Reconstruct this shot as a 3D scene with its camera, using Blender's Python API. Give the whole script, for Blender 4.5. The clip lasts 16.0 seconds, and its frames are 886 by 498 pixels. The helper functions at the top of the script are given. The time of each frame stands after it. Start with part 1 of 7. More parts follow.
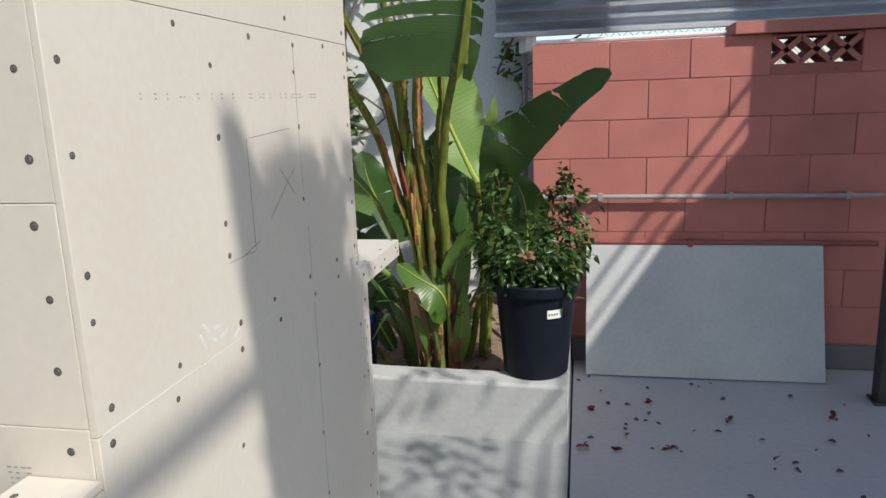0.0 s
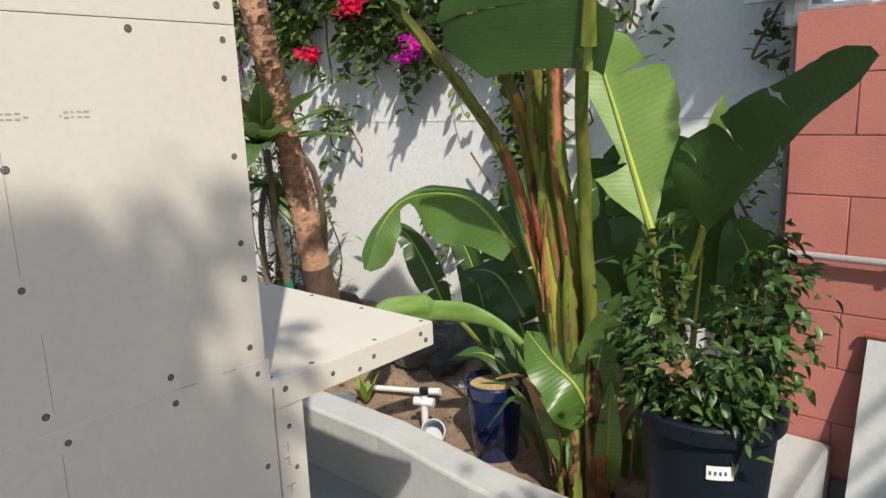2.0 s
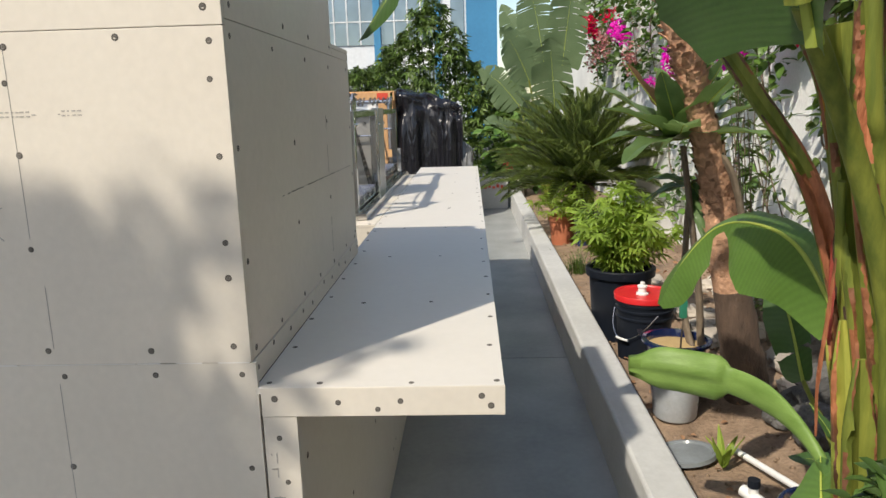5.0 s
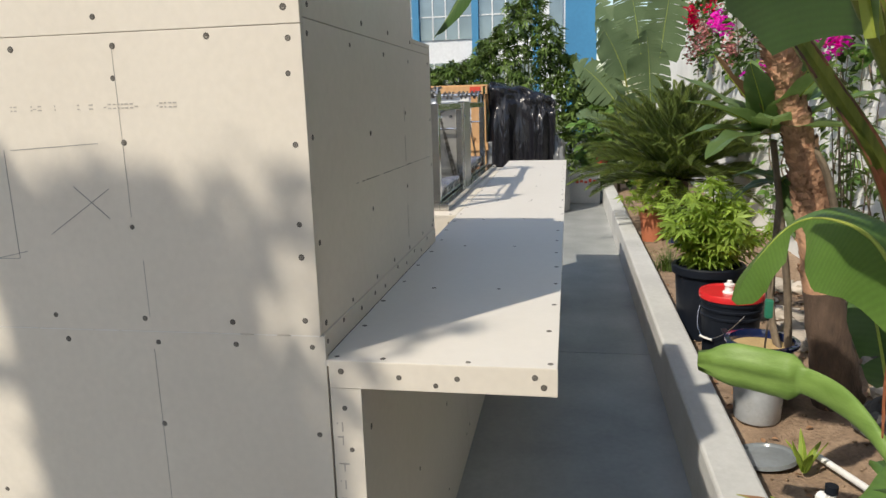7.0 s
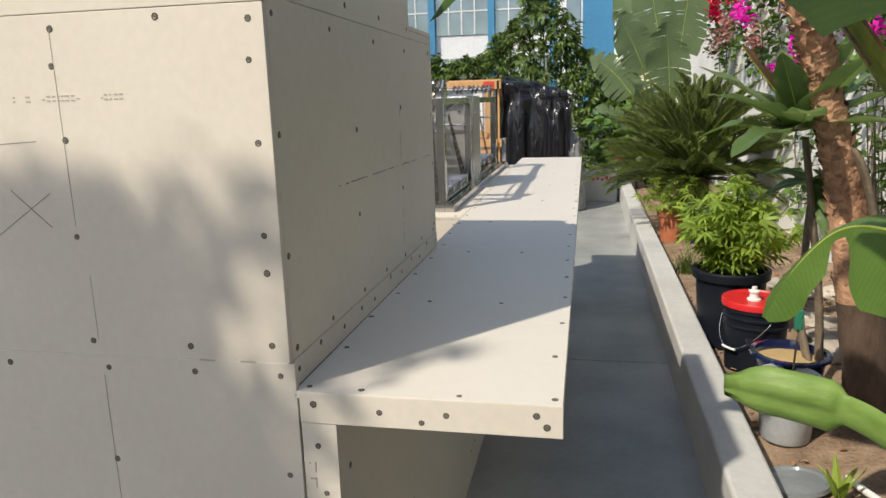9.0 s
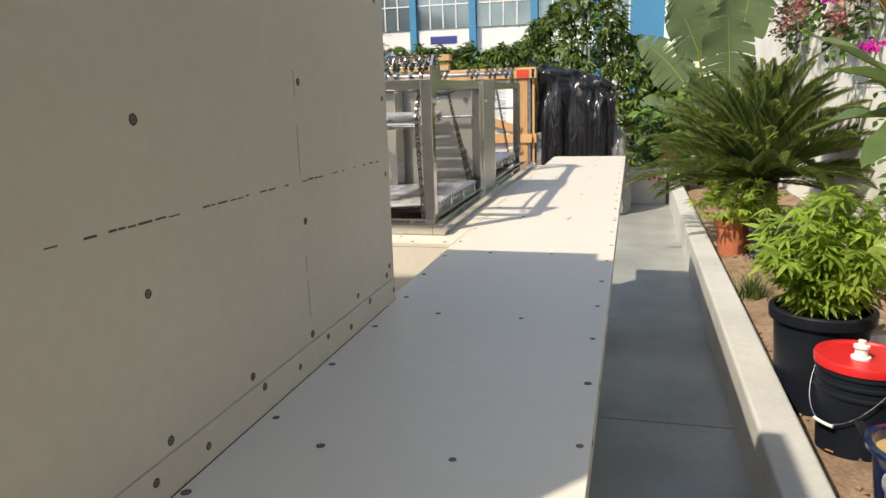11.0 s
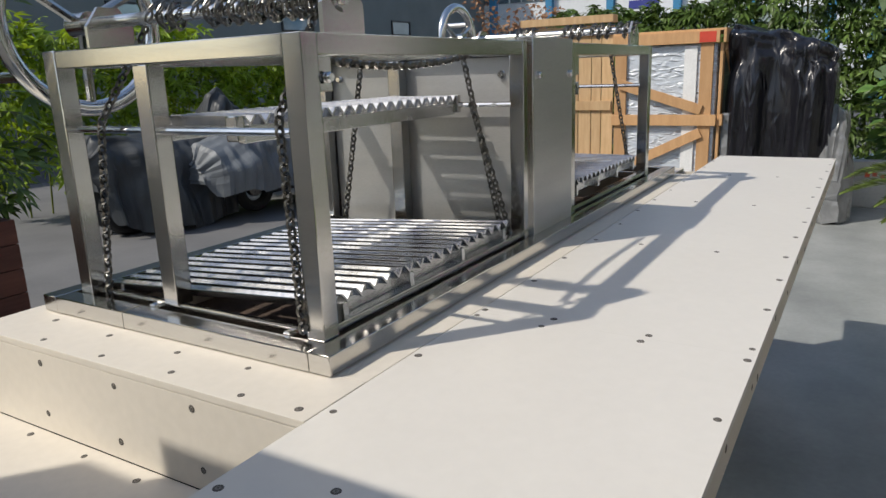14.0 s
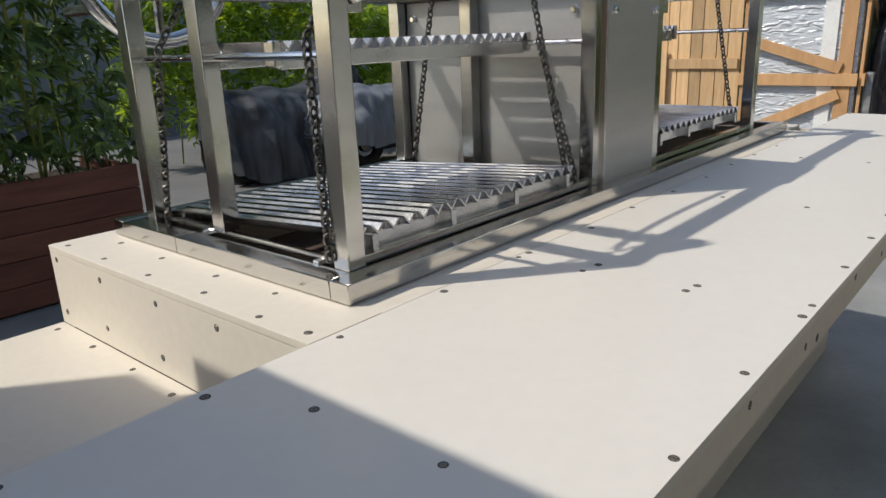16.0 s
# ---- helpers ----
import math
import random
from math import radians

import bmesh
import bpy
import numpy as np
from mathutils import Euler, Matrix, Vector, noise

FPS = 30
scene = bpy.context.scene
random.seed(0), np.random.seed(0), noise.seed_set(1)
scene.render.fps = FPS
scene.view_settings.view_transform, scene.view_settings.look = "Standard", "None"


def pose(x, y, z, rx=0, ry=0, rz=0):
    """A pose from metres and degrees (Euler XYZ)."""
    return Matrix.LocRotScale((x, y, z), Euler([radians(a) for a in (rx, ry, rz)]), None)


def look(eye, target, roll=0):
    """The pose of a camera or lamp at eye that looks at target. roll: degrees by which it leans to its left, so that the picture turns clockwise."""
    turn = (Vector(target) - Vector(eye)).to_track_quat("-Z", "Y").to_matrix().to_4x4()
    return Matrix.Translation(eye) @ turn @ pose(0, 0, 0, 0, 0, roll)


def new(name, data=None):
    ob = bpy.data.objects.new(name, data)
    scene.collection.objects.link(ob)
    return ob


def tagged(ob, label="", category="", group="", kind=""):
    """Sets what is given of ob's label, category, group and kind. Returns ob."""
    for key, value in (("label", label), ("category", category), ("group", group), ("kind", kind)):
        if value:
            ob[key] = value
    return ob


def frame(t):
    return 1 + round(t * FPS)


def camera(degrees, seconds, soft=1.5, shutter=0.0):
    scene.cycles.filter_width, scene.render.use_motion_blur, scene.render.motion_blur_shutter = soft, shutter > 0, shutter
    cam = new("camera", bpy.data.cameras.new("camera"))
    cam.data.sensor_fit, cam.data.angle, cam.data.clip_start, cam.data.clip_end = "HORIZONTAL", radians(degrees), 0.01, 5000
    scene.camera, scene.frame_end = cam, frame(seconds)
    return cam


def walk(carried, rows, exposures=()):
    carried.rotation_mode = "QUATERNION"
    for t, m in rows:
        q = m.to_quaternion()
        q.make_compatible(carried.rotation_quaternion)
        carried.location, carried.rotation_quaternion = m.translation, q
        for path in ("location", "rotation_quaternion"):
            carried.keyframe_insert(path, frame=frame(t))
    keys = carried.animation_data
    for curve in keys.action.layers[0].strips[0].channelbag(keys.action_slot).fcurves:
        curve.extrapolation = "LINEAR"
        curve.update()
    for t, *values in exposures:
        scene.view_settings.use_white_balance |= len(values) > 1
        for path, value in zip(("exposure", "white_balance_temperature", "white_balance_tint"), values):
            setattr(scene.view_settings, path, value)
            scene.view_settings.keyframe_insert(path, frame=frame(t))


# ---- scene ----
cam = camera(64.3, 16.0)
METRES, EYE, TILT, LEAN, TURN = 5.5, 1.46, 0.0, 0.0, 11.3
ROWS = [
    (0.0, 0.0, 0.0, 0.0, -0.42, -11.95, 2.01),
    (0.5, 0.0396, 0.0362, 0.0025, 6.18, -11.94, 2.03),
    (1.0, 0.0741, 0.0827, 0.0032, 14.49, -11.93, 1.98),
    (1.5, 0.1017, 0.1415, -0.0004, 24.22, -11.87, 1.98),
    (2.0, 0.1216, 0.2076, 0.0038, 29.47, -11.88, 2.09),
    (2.5, 0.1412, 0.2718, 0.0037, 34.05, -11.9, 2.08),
    (3.0, 0.1456, 0.3189, 0.0002, 45.68, -11.76, 1.87),
    (3.5, 0.1466, 0.3631, 0.0029, 56.26, -11.7, 1.82),
    (4.0, 0.1633, 0.3938, 0.0017, 65.9, -11.5, 1.75),
    (4.5, 0.1813, 0.4035, 0.0018, 75.22, -11.45, 1.65),
    (5.0, 0.1872, 0.4052, 0.0028, 80.87, -11.49, 1.61),
    (7.5, 0.2007, 0.4168, 0.0014, 89.07, -11.82, 1.64),
    (8.0, 0.2002, 0.4166, 0.0009, 89.47, -11.88, 1.65),
    (10.5, 0.0498, 0.4512, -0.0037, 91.83, -12.38, 1.67),
    (11.0, 0.0092, 0.4581, -0.0078, 93.48, -12.42, 1.68),
    (11.5, -0.0483, 0.463, -0.012, 95.71, -12.58, 1.66),
    (12.0, -0.0988, 0.4711, -0.0187, 97.98, -13.45, 1.7),
    (12.5, -0.1401, 0.4896, -0.0169, 102.2, -14.0, 1.93),
    (13.0, -0.1778, 0.4994, -0.013, 106.2, -14.15, 1.94),
    (13.5, -0.2139, 0.5057, -0.0135, 108.23, -14.16, 2.02),
    (14.0, -0.2428, 0.5217, -0.0105, 109.42, -14.15, 2.1),
    (14.5, -0.2648, 0.5373, -0.0115, 111.48, -14.07, 2.15),
    (15.0, -0.2721, 0.5404, -0.0143, 114.62, -14.05, 2.12),
    (15.5, -0.2642, 0.5413, -0.022, 116.69, -14.41, 2.14),
    (16.0, -0.2579, 0.5417, -0.022, 119.29, -16.64, 2.16),
]
walk(cam, [(t, pose(0, 0, EYE, TILT, LEAN, TURN) @ pose(METRES * x, METRES * y, METRES * z, 90 + pitch, roll, yaw)) for t, x, y, z, yaw, pitch, roll in ROWS],
     exposures=[(0, 0.27, 6600, 9), (2.5, 0.40, 7050, 9), (5, 0.38, 7250, 9), (8, 0.29, 7250, 9), (10.5, 0.55, 7900, 9), (11.5, 0.63, 8000, 9), (12.5, 0.37, 7300, 9), (14.5, 0.02, 6850, 9), (16, 0.06, 6900, 9)])

# ---- light ----
LIGHT_WAY = Vector((-0.735, 0.61, -1.0)).normalized()
world = bpy.data.worlds.new("sky")
scene.world = world
world.use_nodes = True
sky = world.node_tree.nodes.new("ShaderNodeTexSky")
sky.sky_type, sky.sun_disc = "NISHITA", False
sky.sun_elevation, sky.sun_rotation = radians(46.3), radians(129.7)
back = world.node_tree.nodes["Background"]
world.node_tree.links.new(sky.outputs[0], back.inputs[0])
back.inputs[1].default_value = 0.15
sun = new("sun", bpy.data.lights.new("sun", "SUN"))
sun.data.energy, sun.data.angle, sun.data.color = 3.55, radians(0.85), (1.0, 0.96, 0.90)
sun.matrix_world = look((0, 0, 12), Vector((0, 0, 12)) + LIGHT_WAY)

# ---- materials ----
def mat(name, a, b=None, rough=0.6, metal=0.0, scale=6.0, fine=60.0, bump=0.15, mix=0.5, rand=0.0, island=0.0,
        stretch=(1, 1, 1), spec=0.5, glow=0.0, dirt=None, dirt_amount=0.0, rough_var=0.1, coat=0.0, creases=0.0, crease_scale=6.0, speck=0.13):
    """A surface with a broad mottling between two colours, a fine grain and a little relief."""
    m = bpy.data.materials.new(name)
    m.use_nodes = True
    nt = m.node_tree
    n, l = nt.nodes, nt.links
    bsdf = n["Principled BSDF"]
    geo = n.new("ShaderNodeNewGeometry")
    mapping = n.new("ShaderNodeMapping")
    mapping.inputs["Scale"].default_value = stretch
    l.new(geo.outputs["Position"], mapping.inputs["Vector"])

    def noise_at(s, detail=4.0):
        t = n.new("ShaderNodeTexNoise")
        t.inputs["Scale"].default_value, t.inputs["Detail"].default_value = s, detail
        l.new(mapping.outputs[0], t.inputs["Vector"])
        return t

    def blend(kind, fac, c1, c2):
        x = n.new("ShaderNodeMix")
        x.data_type, x.blend_type = "RGBA", kind
        for socket, v in ((x.inputs[0], fac), (x.inputs[6], c1), (x.inputs[7], c2)):
            if isinstance(v, (int, float)):
                socket.default_value = v
            elif isinstance(v, tuple):
                socket.default_value = (*v, 1.0) if len(v) == 3 else v
            else:
                l.new(v, socket)
        return x.outputs[2]

    def spread(src, lo, hi):
        r = n.new("ShaderNodeMapRange")
        r.inputs[1].default_value, r.inputs[2].default_value = lo, hi
        l.new(src, r.inputs[0])
        return r.outputs[0]

    b = b or tuple(v * 0.8 for v in a)
    broad, grain = noise_at(scale, 6.0), noise_at(fine, 3.0)
    col = blend("MIX", spread(broad.outputs[0], 0.5 - mix * 0.5, 0.5 + mix * 0.5), a, b)
    g = n.new("ShaderNodeMapRange")
    g.inputs[3].default_value, g.inputs[4].default_value = 1 - speck * 1.08, 1 + speck * 0.92
    l.new(grain.outputs[0], g.inputs[0])
    gv = n.new("ShaderNodeCombineColor")
    for k in range(3):
        l.new(g.outputs[0], gv.inputs[k])
    col = blend("MULTIPLY", 1.0, col, gv.outputs[0])
    if dirt:
        d = noise_at(scale * 0.45, 8.0)
        s = spread(d.outputs[0], 0.55, 0.72)
        k = n.new("ShaderNodeMath")
        k.operation = "MULTIPLY"
        k.inputs[1].default_value = dirt_amount
        l.new(s, k.inputs[0])
        col = blend("MIX", k.outputs[0], col, dirt)
    if rand or island:
        src = n.new("ShaderNodeObjectInfo").outputs["Random"] if rand else geo.outputs["Random Per Island"]
        amount = rand or island
        r = n.new("ShaderNodeMapRange")
        r.inputs[3].default_value, r.inputs[4].default_value = 1 - amount, 1 + amount
        l.new(src, r.inputs[0])
        hv = n.new("ShaderNodeHueSaturation")
        l.new(r.outputs[0], hv.inputs["Value"])
        l.new(col, hv.inputs["Color"])
        col = hv.outputs[0]
    l.new(col, bsdf.inputs["Base Color"])
    rr = n.new("ShaderNodeMapRange")
    rr.inputs[3].default_value, rr.inputs[4].default_value = max(0.02, rough - rough_var), min(1, rough + rough_var)
    l.new(broad.outputs[0], rr.inputs[0])
    l.new(rr.outputs[0], bsdf.inputs["Roughness"])
    bsdf.inputs["Metallic"].default_value = metal
    bsdf.inputs["Specular IOR Level"].default_value = spec
    bsdf.inputs["Coat Weight"].default_value = coat
    if bump:
        bp = n.new("ShaderNodeBump")
        bp.inputs["Strength"].default_value, bp.inputs["Distance"].default_value = bump, 0.01
        l.new(grain.outputs[0], bp.inputs["Height"])
        l.new(bp.outputs[0], bsdf.inputs["Normal"])
    if creases:
        # Sharp folds of thin film: a ridged noise under the fine grain.
        t = noise_at(crease_scale, 3.0)
        t.noise_type = "RIDGED_MULTIFRACTAL"
        t.inputs["Distortion"].default_value = 0.6
        cb = n.new("ShaderNodeBump")
        cb.inputs["Strength"].default_value, cb.inputs["Distance"].default_value = creases, 0.03
        l.new(t.outputs[0], cb.inputs["Height"])
        if bump:
            l.new(cb.outputs[0], bp.inputs["Normal"])
        else:
            l.new(cb.outputs[0], bsdf.inputs["Normal"])
    if glow:
        l.new(col, bsdf.inputs["Emission Color"])
        bsdf.inputs["Emission Strength"].default_value = glow
    return m


def leafy(name, a, b, rough=0.45, through_light=0.35, island=0.25, scale=9.0, rand=0.0, veins=False, stretch=(1, 1, 1), spec=0.2):
    """A leaf: a glossy skin over a body that lets some light through."""
    m = mat(name, a, b, rough=rough, scale=scale, fine=90, bump=0.08, island=0 if rand else island, rand=rand, spec=spec, stretch=stretch)
    n, l = m.node_tree.nodes, m.node_tree.links
    bsdf = n["Principled BSDF"]
    src = bsdf.inputs["Base Color"].links[0].from_socket
    if veins:
        # Fine side veins run out from the rib: bands along the leaf's own length.
        uv = n.new("ShaderNodeUVMap")
        wave = n.new("ShaderNodeTexWave")
        wave.inputs["Scale"].default_value, wave.inputs["Distortion"].default_value, wave.inputs["Detail"].default_value = 1.0, 0.6, 1.0
        l.new(uv.outputs[0], wave.inputs["Vector"])
        bp = n.new("ShaderNodeBump")
        bp.inputs["Strength"].default_value, bp.inputs["Distance"].default_value = 0.14, 0.002
        l.new(wave.outputs["Fac"], bp.inputs["Height"])
        l.new(bp.outputs[0], bsdf.inputs["Normal"])
        shade = n.new("ShaderNodeMapRange")
        shade.inputs[3].default_value, shade.inputs[4].default_value = 0.94, 1.04
        l.new(wave.outputs["Fac"], shade.inputs[0])
        vein = n.new("ShaderNodeHueSaturation")
        l.new(shade.outputs[0], vein.inputs["Value"])
        l.new(src, vein.inputs["Color"])
        src = vein.outputs[0]
        l.new(src, bsdf.inputs["Base Color"])
    tr = n.new("ShaderNodeBsdfTranslucent")
    hv = n.new("ShaderNodeHueSaturation")
    hv.inputs["Hue"].default_value, hv.inputs["Saturation"].default_value, hv.inputs["Value"].default_value = 0.485, 1.1, 1.6
    l.new(src, hv.inputs["Color"])
    l.new(hv.outputs[0], tr.inputs["Color"])
    mx = n.new("ShaderNodeMixShader")
    mx.inputs[0].default_value = through_light
    l.new(bsdf.outputs[0], mx.inputs[1])
    l.new(tr.outputs[0], mx.inputs[2])
    l.new(mx.outputs[0], n["Material Output"].inputs["Surface"])
    return m


M = {
    "board": mat("cement_board", (0.68, 0.63, 0.55), (0.62, 0.565, 0.485), rough=0.55, scale=1.5, fine=55, bump=0.03, mix=0.55, speck=0.06,
                 dirt=(0.49, 0.445, 0.38), dirt_amount=0.45),
    # Bar top: smoother board, its colour lifted to stand for skylight.
    "board_top": mat("skylit_smooth_board", (0.70, 0.665, 0.61), (0.64, 0.605, 0.55), rough=0.40, scale=1.5, fine=45, bump=0.012, mix=0.9, spec=0.55, speck=0.04, rough_var=0.03,
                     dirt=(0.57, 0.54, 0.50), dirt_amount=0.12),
    "board_grey": mat("grey_board", (0.52, 0.53, 0.52), (0.46, 0.47, 0.465), rough=0.7, scale=4, fine=50, bump=0.05,
                      dirt=(0.3, 0.3, 0.3), dirt_amount=0.25),
    "screw": mat("screw_steel", (0.24, 0.225, 0.20), (0.14, 0.13, 0.115), rough=0.42, metal=0.6, fine=300),
    "countersink": mat("crumbled_countersink", (0.12, 0.105, 0.09), (0.07, 0.06, 0.052), rough=0.9, fine=300),
    "pencil": mat("pencil", (0.30, 0.29, 0.28), rough=0.8, bump=0),
    "black_ink": mat("black_ink", (0.10, 0.095, 0.09), rough=0.8, bump=0),
    "scuff": mat("chalk_scuff", (0.72, 0.70, 0.66), (0.68, 0.65, 0.61), rough=0.9),
    "clear_lid": mat("weathered_clear_plastic", (0.24, 0.27, 0.29), (0.14, 0.155, 0.165), rough=0.18, scale=12, bump=0.05, mix=0.8),
    "ink": mat("faded_ink", (0.42, 0.39, 0.35), rough=0.8, bump=0),
    "gap": mat("joint_shadow", (0.05, 0.047, 0.042), rough=0.9),
    "joint": mat("board_joint", (0.23, 0.21, 0.18), rough=0.9),
    "concrete": mat("smooth_concrete", (0.39, 0.405, 0.40), (0.20, 0.212, 0.21), rough=0.40, scale=1.9, fine=35, bump=0.06, mix=0.5,
                    dirt=(0.21, 0.215, 0.215), dirt_amount=0.55),
    # Paler copy of the slab concrete: the east slab's stronger light in its colour.
    "concrete_pale": mat("lit_concrete", (0.47, 0.475, 0.475), (0.38, 0.385, 0.39), rough=0.5, scale=1.6, fine=35, bump=0.06, mix=0.8,
                    dirt=(0.30, 0.30, 0.305), dirt_amount=0.4),
    "kerb": mat("rendered_concrete", (0.54, 0.545, 0.53), (0.42, 0.425, 0.42), rough=0.8, scale=3.5, fine=40, bump=0.12, mix=0.8,
                dirt=(0.33, 0.33, 0.33), dirt_amount=0.45),
    "asphalt": mat("asphalt", (0.10, 0.10, 0.105), (0.065, 0.066, 0.07), rough=0.9, scale=0.8, fine=120, bump=0.4),
    "soil": mat("dry_soil", (0.33, 0.235, 0.16), (0.18, 0.12, 0.08), rough=0.95, scale=9, fine=60, bump=1.0, mix=0.45, speck=0.35,
                dirt=(0.10, 0.07, 0.05), dirt_amount=0.6),
    "red_block": mat("red_painted_block", (0.50, 0.185, 0.15), (0.43, 0.15, 0.125), rough=0.72, scale=5, fine=110, bump=0.14, rand=0.07,
                     dirt=(0.34, 0.12, 0.10), dirt_amount=0.5),
    "red_mortar": mat("red_mortar", (0.40, 0.14, 0.115), (0.33, 0.11, 0.092), rough=0.85, fine=90, bump=0.4),
    "white_wall": mat("white_render", (0.80, 0.805, 0.79), (0.73, 0.74, 0.73), rough=0.85, scale=2, fine=60, bump=0.15,
                      dirt=(0.48, 0.49, 0.48), dirt_amount=0.4),
    "grey_wall": mat("grey_render", (0.22, 0.235, 0.23), (0.17, 0.18, 0.18), rough=0.85, scale=1, fine=40, bump=0.1),
    "steel": mat("brushed_steel", (0.60, 0.585, 0.56), (0.53, 0.52, 0.50), rough=0.17, metal=1.0, scale=3, fine=90, bump=0.012,
                 stretch=(1, 1, 12), rough_var=0.05),
    "steel_flat": mat("sheet_steel", (0.50, 0.495, 0.48), (0.43, 0.425, 0.415), rough=0.42, metal=0.8, scale=2, fine=80, bump=0.012,
                      stretch=(1, 1, 10), rough_var=0.08),
    "grate": mat("grate_steel", (0.66, 0.66, 0.66), (0.5, 0.5, 0.5), rough=0.24, metal=1.0, scale=14, fine=90, bump=0.05, rough_var=0.1),
    "chain": mat("chain_steel", (0.30, 0.285, 0.26), (0.12, 0.115, 0.105), rough=0.30, metal=1.0, scale=30),
    "shine": mat("polished_rod", (0.8, 0.8, 0.79), (0.68, 0.68, 0.67), rough=0.15, metal=1.0, scale=20, bump=0),
    "galv": mat("galvanised_sheet", (0.62, 0.65, 0.68), (0.50, 0.53, 0.57), rough=0.4, metal=0.25, scale=8, fine=50, bump=0.05, mix=0.8,
                dirt=(0.22, 0.23, 0.25), dirt_amount=0.7, stretch=(0.5, 1, 1)),
    "pipe_grey": mat("painted_conduit", (0.40, 0.36, 0.35), (0.30, 0.26, 0.26), rough=0.5, scale=9),
    "pipe_red": mat("red_painted_pipe", (0.33, 0.09, 0.07), (0.26, 0.07, 0.055), rough=0.6, scale=9),
    "white_plastic": mat("white_plastic", (0.78, 0.78, 0.77), (0.7, 0.7, 0.69), rough=0.4, bump=0.02),
    "post": mat("dark_painted_steel", (0.055, 0.05, 0.05), (0.035, 0.033, 0.033), rough=0.5, scale=10),
    "black_pot": mat("black_plastic", (0.007, 0.010, 0.017), (0.012, 0.015, 0.022), rough=0.45, scale=6, fine=60, bump=0.06, spec=0.14,
                     dirt=(0.03, 0.029, 0.027), dirt_amount=0.25),
    "blue_pot": mat("glazed_navy", (0.010, 0.022, 0.085), (0.006, 0.012, 0.05), rough=0.14, scale=8, coat=0.5, bump=0.02),
    "terracotta": mat("terracotta", (0.50, 0.17, 0.085), (0.40, 0.13, 0.065), rough=0.8, scale=12, fine=80, bump=0.15),
    "red_lid": mat("red_plastic", (0.62, 0.025, 0.03), (0.55, 0.02, 0.025), rough=0.35, scale=8, bump=0.03),
    "milky": mat("milky_plastic", (0.50, 0.53, 0.56), (0.38, 0.41, 0.44), rough=0.3, bump=0.05, scale=14, dirt=(0.34, 0.32, 0.29), dirt_amount=0.4),
    "mulch": mat("potting_sand", (0.50, 0.36, 0.17), (0.38, 0.26, 0.12), rough=0.95, fine=120, bump=0.6),
    "compost": mat("compost", (0.05, 0.035, 0.025), (0.03, 0.02, 0.015), rough=0.95, fine=120, bump=0.8),
    "rock": mat("dark_rock", (0.13, 0.125, 0.12), (0.04, 0.04, 0.04), rough=0.9, scale=10, fine=75, bump=1.0, rand=0.4, speck=0.4),
    "rock_pale": mat("pale_rock", (0.48, 0.43, 0.37), (0.34, 0.30, 0.26), rough=0.85, scale=9, fine=60, bump=0.5, rand=0.3),
    "bark": mat("palm_bark", (0.62, 0.36, 0.225), (0.28, 0.15, 0.09), rough=0.9, scale=13, fine=55, bump=0.8, island=0.3),
    "bark_dark": mat("dark_palm_bark", (0.13, 0.085, 0.06), (0.06, 0.04, 0.03), rough=0.85, scale=16, fine=60, bump=0.6, stretch=(2, 2, 0.7)),
    "twig": mat("grey_bark", (0.20, 0.155, 0.11), (0.11, 0.085, 0.06), rough=0.9, scale=20, fine=70, bump=0.5),
    "stem": leafy("banana_stem", (0.26, 0.28, 0.055), (0.075, 0.11, 0.022), through_light=0.08, scale=11, island=0.3, stretch=(4, 4, 0.5)),
    "sheath": mat("pink_brown_sheath", (0.60, 0.24, 0.12), (0.38, 0.13, 0.06), rough=0.6, scale=22, fine=90, bump=0.4, mix=0.5, stretch=(2, 2, 0.7), dirt=(0.06, 0.03, 0.02), dirt_amount=0.9),
    "gold_sheath": mat("golden_sheath", (0.62, 0.38, 0.05), (0.42, 0.22, 0.03), rough=0.55, scale=14, fine=60, bump=0.2, stretch=(3, 3, 0.6)),
    "stem_yellow": leafy("yellowing_stalk", (0.40, 0.37, 0.075), (0.22, 0.25, 0.05), through_light=0.12, scale=9, island=0.2, stretch=(4, 4, 0.6)),
    "stem_dry": mat("dry_sheath", (0.36, 0.13, 0.055), (0.05, 0.026, 0.016), rough=0.7, scale=7, fine=60, bump=0.5, mix=0.3, island=0.25),
    "rib": leafy("leaf_rib", (0.44, 0.50, 0.11), (0.34, 0.42, 0.085), through_light=0.2, scale=6, island=0.1),
    "banana": leafy("banana_leaf", (0.058, 0.118, 0.030), (0.038, 0.085, 0.022), rough=0.40, through_light=0.16, island=0.06, scale=5, veins=True, spec=0.45),
    # Lighter copy of the leaf: sunlight and sheen put into its colour.
    "banana_light": leafy("sunlit_banana_leaf", (0.25, 0.37, 0.11), (0.17, 0.29, 0.07), rough=0.42, through_light=0.32, island=0.06, scale=5, veins=True, spec=0.35),
    "banana_mid": leafy("green_banana_leaf", (0.11, 0.20, 0.042), (0.07, 0.145, 0.028), rough=0.36, through_light=0.22, island=0.06, scale=5, veins=True, spec=0.5),
    "banana_roll": leafy("rolled_banana_leaf", (0.21, 0.33, 0.09), (0.12, 0.215, 0.045), rough=0.48, through_light=0.12, island=0.06, scale=9, spec=0.3, stretch=(1, 1, 4)),
    "dead_sheath": mat("dead_grey_sheath", (0.16, 0.10, 0.065), (0.06, 0.038, 0.026), rough=0.85, scale=14, fine=60, bump=0.5, mix=0.5, stretch=(4, 4, 0.6), rand=0.3),
